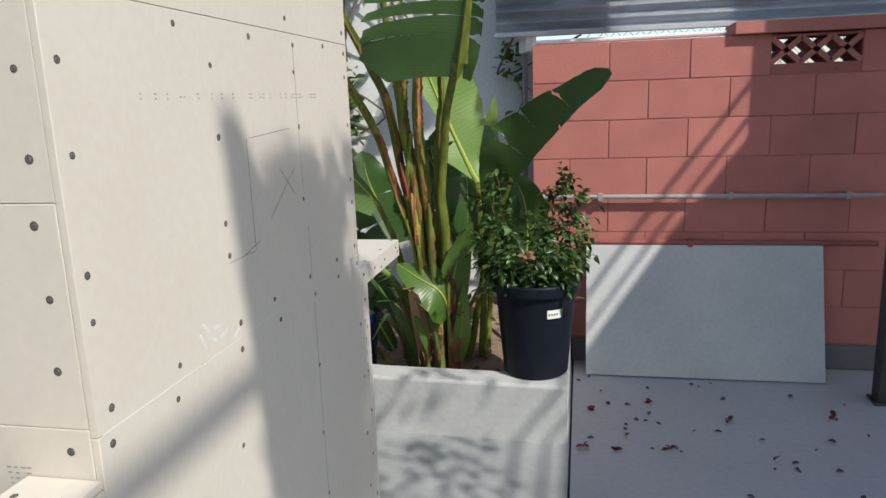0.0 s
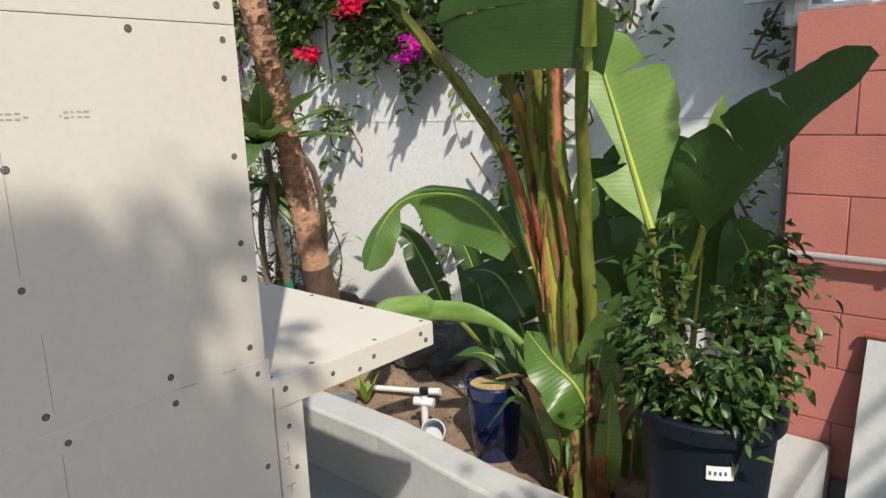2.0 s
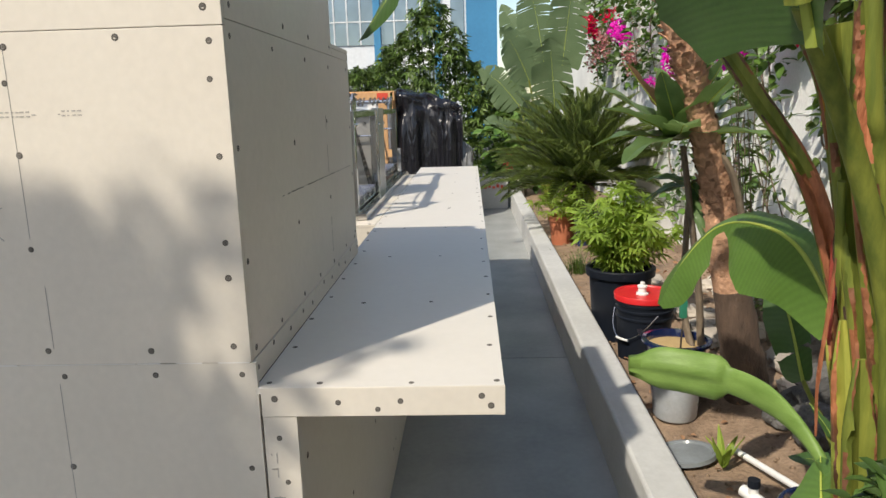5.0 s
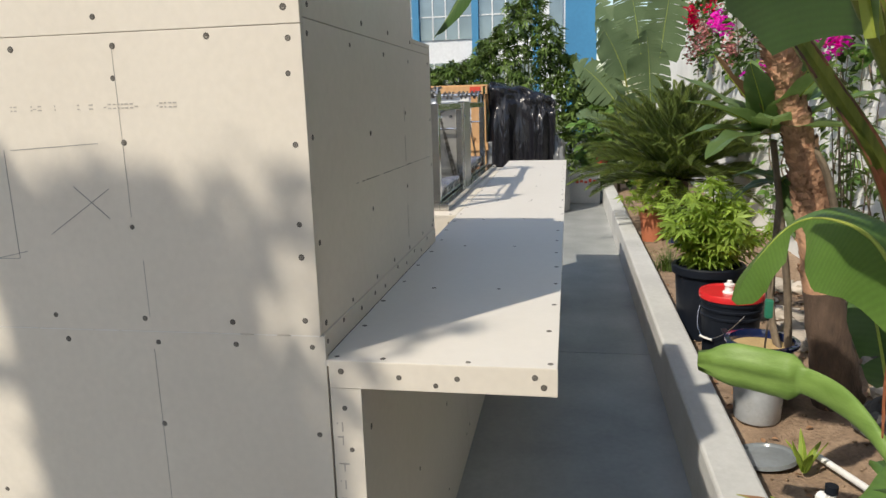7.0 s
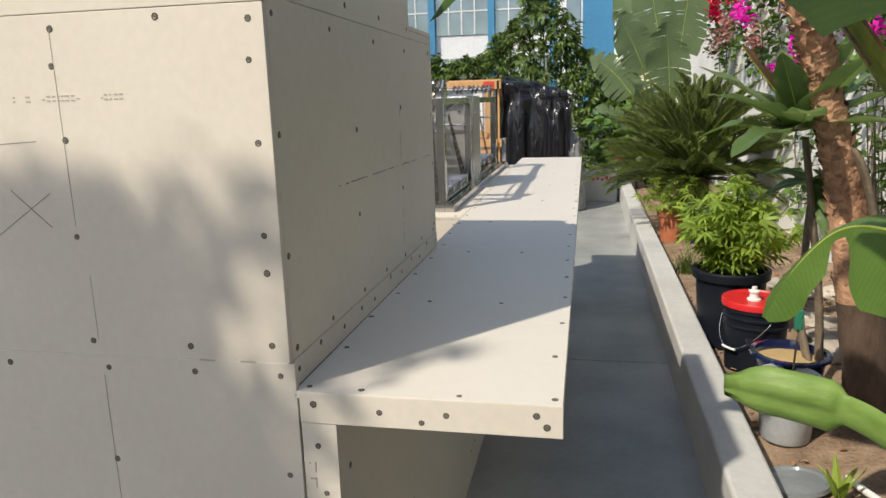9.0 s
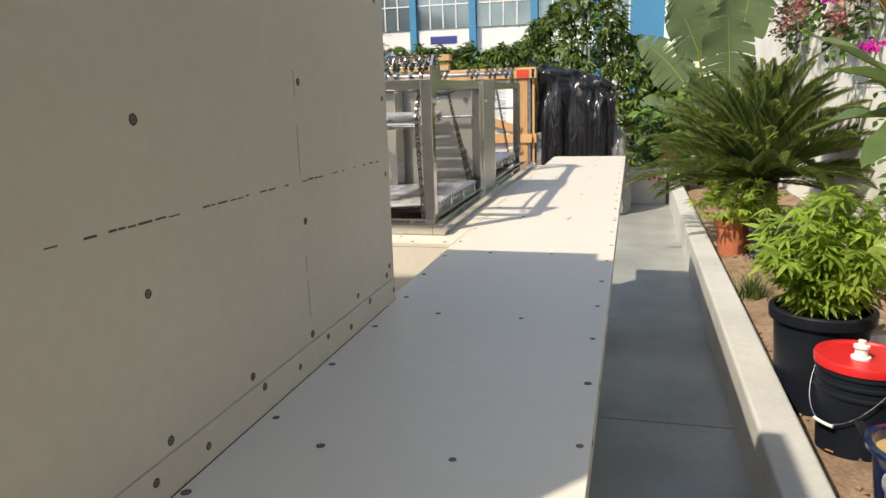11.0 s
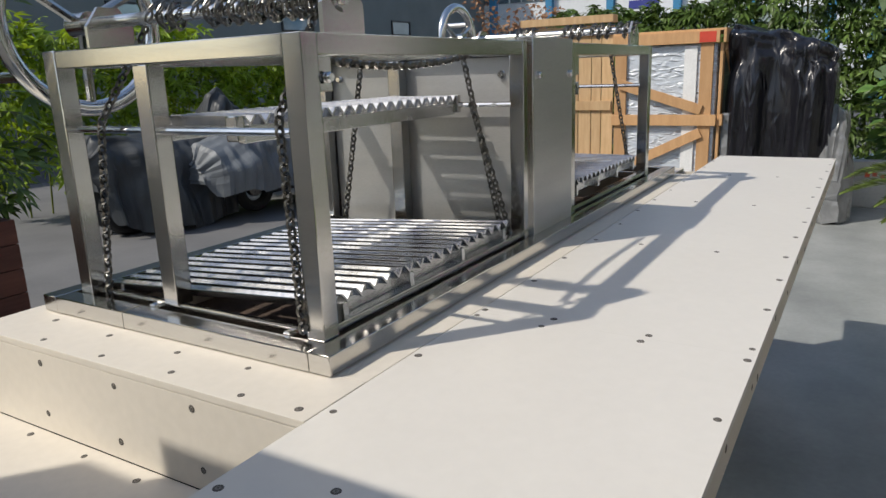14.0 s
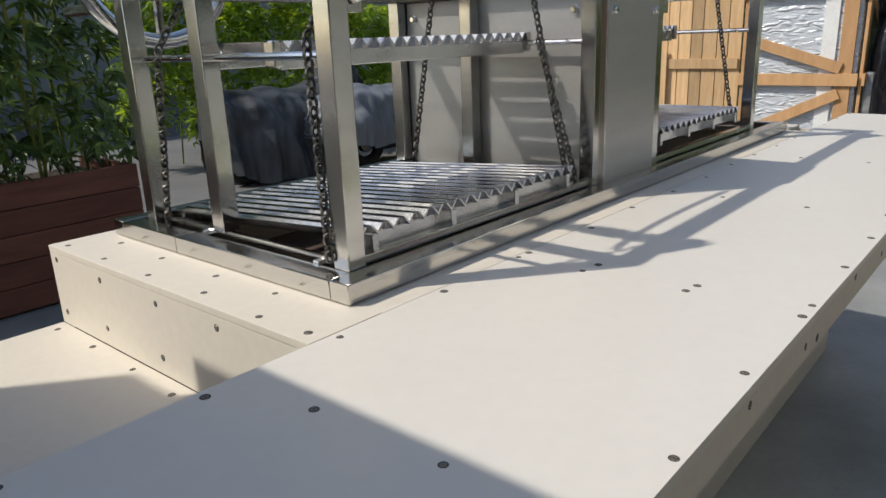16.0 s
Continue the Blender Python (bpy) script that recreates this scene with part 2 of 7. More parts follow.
    "red_scrap": mat("red_torn_sheath", (0.52, 0.10, 0.07), (0.30, 0.05, 0.035), rough=0.6, scale=20, fine=60, bump=0.3),
    "banana_far": leafy("dusty_banana_leaf", (0.15, 0.21, 0.11), (0.105, 0.16, 0.08), rough=0.5, through_light=0.22, island=0.08, scale=5, veins=True),
    "shrub": leafy("shrub_leaf", (0.13, 0.225, 0.05), (0.03, 0.075, 0.02), rough=0.36, through_light=0.17, island=0.5),
    "pot_shrub": leafy("dark_shrub_leaf", (0.095, 0.17, 0.042), (0.018, 0.045, 0.014), rough=0.34, through_light=0.14, island=0.6, spec=0.3),
    "vine": leafy("vine_leaf", (0.13, 0.20, 0.045), (0.035, 0.07, 0.018), rough=0.45, through_light=0.2, island=0.5),
    "hedge": leafy("hedge_leaf", (0.125, 0.19, 0.045), (0.035, 0.07, 0.018), rough=0.40, through_light=0.15, island=0.55),
    "lime": leafy("lime_leaf", (0.28, 0.39, 0.075), (0.16, 0.26, 0.045), rough=0.45, through_light=0.4, island=0.3),
    "sago": leafy("cycad_frond", (0.20, 0.26, 0.075), (0.07, 0.11, 0.03), rough=0.28, through_light=0.18, island=0.45, spec=0.4),
    "bamboo": leafy("bamboo_leaf", (0.26, 0.36, 0.05), (0.16, 0.25, 0.035), rough=0.45, through_light=0.4, island=0.4),
    "plumeria": leafy("leathery_leaf", (0.14, 0.22, 0.085), (0.085, 0.15, 0.05), rough=0.32, through_light=0.3, rand=0.25),
    "dry_leaf": leafy("dry_leaf", (0.36, 0.21, 0.12), (0.25, 0.14, 0.08), rough=0.8, through_light=0.2),
    "magenta": leafy("magenta_bract", (0.78, 0.06, 0.52), (0.64, 0.04, 0.40), rough=0.6, through_light=0.5, island=0.25),
    "crimson": leafy("crimson_bract", (0.78, 0.03, 0.08), (0.62, 0.02, 0.06), rough=0.6, through_light=0.5, island=0.25),
    "dusty_pink": leafy("dusty_pink_bract", (0.50, 0.22, 0.22), (0.36, 0.17, 0.15), rough=0.7, through_light=0.3, island=0.3),
    "dry_leaf_grey": mat("dry_leaf_scraps", (0.055, 0.045, 0.045), (0.10, 0.085, 0.08), rough=0.8, island=0.6),
    "petal": mat("fallen_petal", (0.22, 0.012, 0.035), (0.10, 0.012, 0.02), rough=0.7, island=0.5),
    "pine": mat("raw_pine", (0.56, 0.33, 0.16), (0.46, 0.255, 0.115), rough=0.7, scale=6, fine=50, bump=0.15, stretch=(3, 3, 0.6), rand=0.15),
    "pale_pine": mat("pale_pine", (0.66, 0.45, 0.25), (0.50, 0.31, 0.15), rough=0.75, scale=7, fine=50, bump=0.2, stretch=(4, 4, 0.5), rand=0.32),
    "orange_paint": mat("red_marking_paint", (0.62, 0.06, 0.03), rough=0.6),
    "wrap": mat("stretch_film", (0.62, 0.66, 0.70), (0.42, 0.46, 0.52), rough=0.14, scale=9, fine=30, bump=0.4, stretch=(1, 1, 3), spec=0.8, mix=0.7, creases=1.0, crease_scale=9),
    "black_bag": mat("black_film", (0.012, 0.012, 0.016), (0.008, 0.008, 0.011), rough=0.24, scale=7, fine=22, bump=0.25, stretch=(2.2, 2.2, 0.55), spec=0.5, creases=1.0, crease_scale=7),
    "clear_bag": mat("clear_film", (0.24, 0.245, 0.25), (0.14, 0.145, 0.15), rough=0.18, scale=9, fine=30, bump=0.4, spec=0.7, creases=0.9, crease_scale=7),
    "tarp": mat("grey_cover", (0.07, 0.076, 0.082), (0.03, 0.033, 0.036), rough=0.42, scale=5, fine=40, bump=0.15, mix=0.3, creases=0.8, crease_scale=3, stretch=(1, 1, 0.5), spec=0.25),
    "tarp_pale": mat("grey_bike_cover", (0.17, 0.185, 0.20), (0.11, 0.12, 0.13), rough=0.5, scale=5, fine=40, bump=0.15, creases=0.6, crease_scale=3, stretch=(1, 1, 0.5)),
    "rubber": mat("rubber", (0.02, 0.02, 0.021), (0.03, 0.03, 0.03), rough=0.8),
    "rust_wood": mat("red_brown_timber", (0.17, 0.062, 0.038), (0.10, 0.036, 0.024), rough=0.75, scale=6, fine=40, bump=0.2, stretch=(0.5, 0.5, 5), rand=0.2),
    "firebrick": mat("fire_clay", (0.10, 0.065, 0.048), (0.05, 0.035, 0.028), rough=0.9, scale=12, fine=60, bump=0.4),
    "yard": mat("worn_yard_concrete", (0.165, 0.165, 0.165), (0.105, 0.105, 0.11), rough=0.8, scale=1.2, fine=40, bump=0.15, dirt=(0.10, 0.10, 0.10), dirt_amount=0.5),
    "bank_blue": mat("blue_cladding", (0.045, 0.23, 0.42), (0.035, 0.19, 0.36), rough=0.5, scale=1, fine=8, bump=0.02),
    "bank_white": mat("white_cladding", (0.72, 0.74, 0.76), (0.65, 0.67, 0.69), rough=0.5, scale=1, fine=8, bump=0.02),
    "sign_blue": mat("sign_blue", (0.04, 0.05, 0.26), (0.035, 0.045, 0.22), rough=0.5, bump=0),
    "window": mat("window_glass", (0.30, 0.37, 0.42), (0.16, 0.20, 0.23), rough=0.08, metal=0.6, scale=0.8, fine=4, bump=0.02, mix=0.8),
    "frame_white": mat("window_frame", (0.75, 0.76, 0.77), rough=0.5),
    "label": mat("paper_label", (0.80, 0.80, 0.78), (0.74, 0.74, 0.72), rough=0.6, bump=0),
    "text_bar": mat("label_print", (0.09, 0.09, 0.1), rough=0.7, bump=0),
    "green_wire": mat("green_clip", (0.02, 0.20, 0.12), rough=0.5),
}

# ---- building tools ----
def mesh_of(bm, material, smooth=True):
    me = bpy.data.meshes.new("mesh")
    bm.normal_update()
    bm.faces.index_update()
    flat = [f.index for f in bm.faces if f.tag]
    bm.to_mesh(me)
    bm.free()
    for mm in material if isinstance(material, (list, tuple)) else (material,):
        me.materials.append(mm)
    if smooth:
        me.polygons.foreach_set("use_smooth", [True] * len(me.polygons))
        me.set_sharp_from_angle(angle=radians(35))
        for k in flat:
            me.polygons[k].use_smooth = False
    return me


def part(name, bm, material, parent=None, label="", at=None):
    """Links a bmesh, or a mesh that is already made, as one object under a thing or a part."""
    me = bm if isinstance(bm, bpy.types.Mesh) else mesh_of(bm, material)
    ob = new(name, me)
    if parent:
        ob.parent = parent
    if at is not None:
        ob.matrix_basis = at
    return tagged(ob, label)


def thing(name, label, category, group="", kind=""):
    return tagged(new(name), label, category, group, kind)


def box(bm, x0, x1, y0, y1, z0, z1, bevel=0.0, m=None, index=0):
    """A box, with its edges rounded where bevel is given."""
    made = bmesh.ops.create_cube(bm, size=1.0, matrix=Matrix.Translation(((x0 + x1) / 2, (y0 + y1) / 2, (z0 + z1) / 2))
                                 @ Matrix.Diagonal((abs(x1 - x0), abs(y1 - y0), abs(z1 - z0), 1)))["verts"]
    if bevel:
        edges = list({e for v in made for e in v.link_edges})
        out = bmesh.ops.bevel(bm, geom=edges, offset=bevel, segments=2, affect="EDGES", profile=0.6)
        made = list({v for f in out["faces"] for v in f.verts} | {v for v in made if v.is_valid})
        least = bevel * bevel * 12
        for f in {f for v in made for f in v.link_faces}:
            f.tag = f.calc_area() > least and max(map(abs, f.normal)) > 0.999
    if m is not None:
        bmesh.ops.transform(bm, matrix=m, verts=made)
    if index:
        for f in {f for v in made for f in v.link_faces}:
            f.material_index = index
    return bm


def one_box(*a, **k):
    return box(bmesh.new(), *a, **k)


def tube(bm, pts, radius, n=8, cap=True):
    """A round bar along a line of points; radius may be a list."""
    pts = [Vector(p) for p in pts]
    radii = radius if isinstance(radius, (list, tuple)) else [radius] * len(pts)
    rings, side = [], None
    for i, p in enumerate(pts):
        way = (pts[min(i + 1, len(pts) - 1)] - pts[max(i - 1, 0)]).normalized()
        if side is None:
            side = way.cross(Vector((0, 0, 1)) if abs(way.z) < 0.9 else Vector((1, 0, 0))).normalized()
        side = (side - way * side.dot(way)).normalized()
        up = way.cross(side)
        rings.append([bm.verts.new(p + radii[i] * (math.cos(a) * side + math.sin(a) * up)) for a in (2 * math.pi * k / n for k in range(n))])
    for r0, r1 in zip(rings, rings[1:]):
        for k in range(n):
            bm.faces.new((r0[k], r0[(k + 1) % n], r1[(k + 1) % n], r1[k]))
    if cap:
        bm.faces.new(rings[0][::-1])
        bm.faces.new(rings[-1])
    return bm


def lathe(bm, profile, n=32, centre=(0, 0, 0)):
    """A body of revolution about z from (radius, height) pairs."""
    c = Vector(centre)
    rings = []
    for r, z in profile:
        if r < 1e-5:
            rings.append([bm.verts.new(c + Vector((0, 0, z)))])
        else:
            rings.append([bm.verts.new(c + Vector((r * math.cos(a), r * math.sin(a), z))) for a in (2 * math.pi * k / n for k in range(n))])
    for r0, r1 in zip(rings, rings[1:]):
        for k in range(n):
            a, b, d, e = r0[k % len(r0)], r0[(k + 1) % len(r0)], r1[(k + 1) % len(r1)], r1[k % len(r1)]
            f = [a] + ([b] if b is not a else []) + ([d] if d is not b else []) + ([e] if e is not d and e is not a else [])
            if len(set(f)) >= 3:
                bm.faces.new(list(dict.fromkeys(f)))
    return bm


def curve_points(ctrl, n=16):
    """A smooth line through control points."""
    c = [Vector(p) for p in ctrl]
    c = [2 * c[0] - c[1]] + c + [2 * c[-1] - c[-2]]
    out, spans = [], len(c) - 3
    for i in range(n + 1):
        u = i / n * spans
        k = min(int(u), spans - 1)
        t = u - k
        p0, p1, p2, p3 = c[k:k + 4]
        out.append(0.5 * (2 * p1 + (p2 - p0) * t + (2 * p0 - 5 * p1 + 4 * p2 - p3) * t * t + (3 * p1 - p0 - 3 * p2 + p3) * t ** 3))
    return out


def soup(name, verts, faces, material, parent=None, label=""):
    """Many small pieces in one mesh."""
    me = bpy.data.meshes.new(name)
    me.from_pydata([tuple(v) for v in verts], [], faces)
    for mm in material if isinstance(material, (list, tuple)) else (material,):
        me.materials.append(mm)
    me.polygons.foreach_set("use_smooth", [True] * len(me.polygons))
    me.update()
    ob = new(name, me)
    if parent:
        ob.parent = parent
    return tagged(ob, label)


# Leaf outlines along +x: rows of (distance along, half width, droop).
OVATE = ((0.0, 0.0, 0), (0.22, 0.22, 0.01), (0.5, 0.30, 0.0), (0.78, 0.19, -0.05), (1.0, 0.0, -0.14))
POINTED = ((0.0, 0.0, 0), (0.2, 0.17, 0.01), (0.42, 0.22, 0.0), (0.7, 0.15, -0.05), (1.0, 0.0, -0.16))
LANCE = ((0.0, 0.0, 0), (0.3, 0.10, 0.01), (0.6, 0.095, -0.04), (1.0, 0.0, -0.2))


def leaf_shape(rows, fold=0.25):
    v, f = [], []
    for x, w, z in rows:
        if w == 0:
            v.append((x, 0, z))
        else:
            v += [(x, w, z + fold * w), (x, 0, z), (x, -w, z + fold * w)]
    i, prev = 1, None
    for x, w, z in rows[1:]:
        if w == 0:
            f += [(prev, prev + 1, i), (prev + 1, prev + 2, i)]
        else:
            if prev is None:
                f += [(0, i + 1, i), (0, i + 2, i + 1)]
            else:
                f += [(prev, prev + 1, i + 1, i), (prev + 1, prev + 2, i + 2, i + 1)]
            prev = i
            i += 3
    return np.array(v, float), f


def leaves(rng, places, size, rows=OVATE, spread=0.4, out=None, tilt=(-0.5, 0.6), fold=0.25, hang=0.0, palm=1):
    """Verts and faces of one leaf, or a hand of leaflets, at each place. out: the centre from which they point away."""
    base, bf = leaf_shape(rows, fold)
    vs, fs = [], []
    for p in places:
        yaw = rng.uniform(-math.pi, math.pi)
        if out is not None:
            yaw = math.atan2(p[1] - out[1], p[0] - out[0]) + rng.normal(0, spread)
        pitch = rng.uniform(*tilt) - hang
        s = size * rng.uniform(0.65, 1.25)
        roll = rng.normal(0, 0.5)
        for k in range(palm):
            fan = 0 if palm == 1 else (k - (palm - 1) / 2) * 0.62
            ks = s * (1 if palm == 1 else 1 - 0.16 * abs(k - (palm - 1) / 2))
            m = np.array(Euler((roll, -pitch, yaw)).to_matrix()) @ np.array(Euler((0, 0.12 * abs(fan), fan)).to_matrix())
            off = len(vs)
            vs.extend((base * ks) @ m.T + p)
            fs.extend(tuple(i + off for i in face) for face in bf)
    return vs, fs


def clump(name, rng, places, size, material, parent, label="", **k):
    return soup(name, *leaves(rng, places, size, **k), material, parent, label)


def blob_points(rng, centre, radii, n, hollow=0.5):
    """Places in the outer part of an ellipsoid."""
    d = rng.normal(size=(n, 3))
    d /= np.linalg.norm(d, axis=1)[:, None]
    r = (hollow + (1 - hollow) * rng.random(n) ** 0.7)[:, None]
    return d * r * np.array(radii) + np.array(centre)

# ---- ground, kerbs, walls ----
part("ground", one_box(-400, 400, -400, 400, -0.6, -0.02), M["asphalt"])
tagged(bpy.data.objects["ground"], "dark grey asphalt of the street and yard", "ground", kind="structure")

floor = thing("floor", "smooth grey concrete slab with thin sawn joints", "floor", kind="structure")
for x0, x1, y0, y1 in ((-14.0, -3.406, 1.0, 4.3), (-3.398, -0.044, -3.0, 4.3), (-0.036, 4.5, -3.0, 4.3), (-3.398, 4.5, -8.0, -3.008)):
    part("slab", one_box(x0, x1, y0, y1, -0.15, 0.0, bevel=0.004), M["concrete_pale" if x1 > 0 and y1 > 0 else "concrete"], floor)


part("yard_slab", one_box(-14.0, -3.406, -8.0, 0.994, -0.15, 0.0, bevel=0.004), M["yard"], floor, "worn darker yard concrete")


def kerb_line(name, path, width, height, label):
    """A low wall along a path whose points are its outer face; the wall lies to its right."""
    bm = bmesh.new()
    prof = [(0, 0), (0, height - 0.012), (0.004, height - 0.004), (0.012, height), (width - 0.012, height), (width - 0.004, height - 0.004), (width, height - 0.012), (width, 0)]
    pts = [Vector(p) for p in path]
    rings = []
    for i, p in enumerate(pts):
        a = (p - pts[i - 1]).normalized() if i else (pts[1] - p).normalized()
        b = (pts[i + 1] - p).normalized() if i < len(pts) - 1 else a
        na, nb = Vector((a.y, -a.x)), Vector((b.y, -b.x))
        nn = (na + nb).normalized()
        nn = nn / max(0.3, nn.dot(na))
        rings.append([bm.verts.new((p.x + nn.x * u + 0.0015 * noise.noise((p.x * 3, u, h)), p.y + nn.y * u, h)) for u, h in prof])
    for r0, r1 in zip(rings, rings[1:]):
        for k in range(len(prof) - 1):
            bm.faces.new((r0[k], r1[k], r1[k + 1], r0[k + 1]))
    bm.faces.new(rings[0])
    bm.faces.new(rings[-1][::-1])
    bmesh.ops.recalc_face_normals(bm, faces=bm.faces)
    return tagged(part(name, bm, M["kerb"]), label, "planter wall", kind="structure")


def dense(path, step=0.12):
    out = []
    for a, b in zip(path, path[1:]):
        a, b = Vector(a), Vector(b)
        k = max(1, int((b - a).length / step))
        out += [a.lerp(b, i / k) for i in range(k)]
    return out + [Vector(path[-1])]


kerb_line("planter_wall_front", dense([(-13.5, 2.94), (-9.6, 2.94), (-4.5, 2.935), (-1.4, 2.922), (-0.9, 2.85), (-0.052, 2.82)][::-1]), 0.15, 0.26,
          "low rendered concrete planter wall, pale grey")
kerb_line("planter_wall_end", dense([(-0.052, 2.995), (-0.052, 3.815)][::-1]), 0.17, 0.26, "short return of the pale concrete planter wall")
bm = one_box(-9.72, -9.55, 2.30, 2.905, 0.0, 0.44, bevel=0.01)
end_wall = tagged(part("planter_wall_cross", bm, M["kerb"]), "pale concrete stub wall across the path's end", "planter wall", kind="structure")
bm = bmesh.new()
for k in range(5):
    box(bm, -9.5455, -9.544, 2.56 + 0.06 * k, 2.60 + 0.06 * k, 0.29 + 0.012 * (k % 2), 0.35 - 0.015 * (k % 3))
part("faded_mark", bm, M["orange_paint"], end_wall, "faded red paint mark")

# Soil of the bed, higher towards the wall.
bm = bmesh.new()
nx, ny = 190, 24
grid = []
for i in range(nx + 1):
    row = []
    for j in range(ny + 1):
        x, y = -13.4 + 13.2 * i / nx, 3.04 + 1.12 * j / ny
        z = 0.10 + 0.17 * ((y - 3.04) / 1.1) ** 1.3 + 0.035 * noise.noise((x * 2.2, y * 2.2, 0)) + 0.014 * noise.noise((x * 9, y * 9, 3)) + 0.008 * noise.noise((x * 26, y * 26, 5))
        row.append(bm.verts.new((x, y, z)))
    grid.append(row)
for i in range(nx):
    for j in range(ny):
        bm.faces.new((grid[i][j], grid[i + 1][j], grid[i + 1][j + 1], grid[i][j + 1]))
tagged(part("planting_soil", bm, M["soil"]), "dry brown planting soil with crumbs and litter", "soil", kind="structure")


def soil_z(x, y):
    return 0.10 + 0.17 * max(0, (y - 3.04) / 1.1) ** 1.3 + 0.035 * noise.noise((x * 2.2, y * 2.2, 0))


# White boundary wall with two faint lap lines.
wall = tagged(part("wall_white", one_box(-14.0, -0.262, 4.14, 4.32, -0.05, 3.3, bevel=0.006), M["white_wall"]),
              "white rendered garden wall, sun-dappled", "wall", kind="structure")
for z in (1.375,):
    part("lap_line", one_box(-13.9, -0.27, 4.137, 4.139, z, z + 0.006), M["white_wall"], wall)

# Red block wall: a core and single blocks in running bond.
RED_TOP, COURSE = 1.72, 0.1975
red = thing("wall_red", "red-painted concrete block wall with dark mortar joints", "wall", kind="structure")
bm = bmesh.new()
for x0, x1, z0, z1 in ((-0.25, 0.915, 0, RED_TOP - 0.006), (1.325, 3.35, 0, RED_TOP - 0.006), (0.915, 1.325, 0, 1.575), (0.915, 1.325, 1.702, RED_TOP - 0.006)):
    box(bm, x0, x1, 3.832, 4.02, z0, z1)
part("wall_core", bm, M["red_mortar"], red)
bm = bmesh.new()
for s in (0.915, 1.051, 1.187):
    for a, b in (((s, 1.58), (s + 0.136, 1.70)), ((s, 1.70), (s + 0.136, 1.58))):
        d = Vector((b[0] - a[0], 0, b[1] - a[1]))
        m = Matrix.Translation(((a[0] + b[0]) / 2, 3.92, (a[1] + b[1]) / 2)) @ Matrix.Rotation(-math.atan2(d.z, d.x), 4, "Y")
        box(bm, -d.length / 2, d.length / 2, -0.09, 0.09, -0.013, 0.013, m=m)
part("breeze_block", bm, M["red_block"], red, "pierced block with a row of crosses")
part("cap_stone", one_box(0.735, 3.36, 3.79, 4.05, 1.722, 1.782, bevel=0.006), M["red_block"], red, "red-painted coping")
part("footing", one_box(-0.05, 3.36, 3.81, 4.03, 0.0, 0.135, bevel=0.01), M["yard"], red, "bare grey concrete footing")

# Conduits, brackets and a post at the red wall.
pipe = thing("conduit_pipe", "pale painted metal conduit clamped along the red wall", "pipe")
part("pipe", tube(bmesh.new(), [(-0.30, 3.79, 0.93), (1.46, 3.79, 0.925)], 0.0125, 10), M["pipe_grey"], pipe)
for x in (0.10, 0.75, 1.30):
    part("clamp", one_box(x - 0.012, x + 0.012, 3.776, 3.826, 0.91, 0.946, bevel=0.002), M["pipe_grey"], pipe)
pipe = thing("low_pipe", "red-painted metal pipe along the block wall", "pipe")
part("pipe", tube(bmesh.new(), [(0.02, 3.80, 0.683), (1.46, 3.80, 0.68)], 0.014, 10), M["pipe_red"], pipe)
part("clamp", one_box(0.55, 0.575, 3.782, 3.826, 0.66, 0.70, bevel=0.002), M["pipe_red"], pipe)
post = thing("steel_post", "dark painted square steel post on a small foot plate", "post")
part("shaft", one_box(1.36, 1.45, 3.38, 3.46, 0.012, 2.62, bevel=0.006), M["post"], post)
part("foot_plate", one_box(1.345, 1.465, 3.365, 3.475, 0.0, 0.012, bevel=0.002), M["post"], post)
box_ = thing("utility_box", "pale grey utility box with conduits on the white wall", "utility box")
part("housing", one_box(-0.475, -0.345, 4.03, 4.138, 0.60, 0.905, bevel=0.008), M["pipe_grey"], box_)
part("lid", one_box(-0.485, -0.335, 4.01, 4.03, 0.845, 0.925, bevel=0.004), M["white_plastic"], box_, "white hinged lid")
part("conduit", tube(bmesh.new(), [(-0.33, 4.02, 0.88), (-0.31, 4.02, 0.95), (-0.305, 4.02, 1.85)], 0.016, 10), M["pipe_grey"], box_)
part("conduit", tube(bmesh.new(), [(-0.41, 4.08, 0.60), (-0.41, 4.09, 0.25), (-0.41, 4.1, 0.15)], 0.018, 10), M["pipe_grey"], box_)
part("bracket", one_box(-0.335, -0.275, 3.97, 4.05, 1.69, 1.80, bevel=0.004), M["white_plastic"], box_, "white wall bracket")

# Corrugated sheet above the red wall, a white rail and chain-link mesh behind it.
bm = bmesh.new()
rows = []
for k in range(86):
    z = 1.802 + 0.0075 * k
    y = 3.955 + 0.014 * math.sin(2 * math.pi * k / 8)
    rows.append([bm.verts.new((x, y, z)) for x in (-0.455, 3.4)])
for a, b in zip(rows, rows[1:]):
    bm.faces.new((a[0], a[1], b[1], b[0]))
bmesh.ops.solidify(bm, geom=bm.faces, thickness=0.0012)
sheet = thing("corrugated_sheet", "weathered galvanised corrugated metal sheet above the red wall", "metal sheet")
part("sheet", bm, M["galv"], sheet)
part("edge_strip", one_box(-0.462, 3.4, 3.93, 3.985, 1.775, 1.80, bevel=0.003), M["galv"], sheet)
part("hanger", one_box(-0.30, -0.255, 3.95, 3.99, 1.70, 1.778, bevel=0.003), M["white_plastic"], sheet)
rail = thing("white_rail", "white plastic pipe lying along the red wall's top", "pipe")
part("pipe", tube(bmesh.new(), [(-0.24, 3.93, 1.737), (0.72, 3.93, 1.742)], 0.014, 10), M["white_plastic"], rail)
fence = thing("chain_link_fence", "galvanised chain-link mesh behind the red wall", "fence")
vs, fs = [], []
for k in range(46):
    for s in (1, -1):
        x0 = -0.5 + 0.065 * k
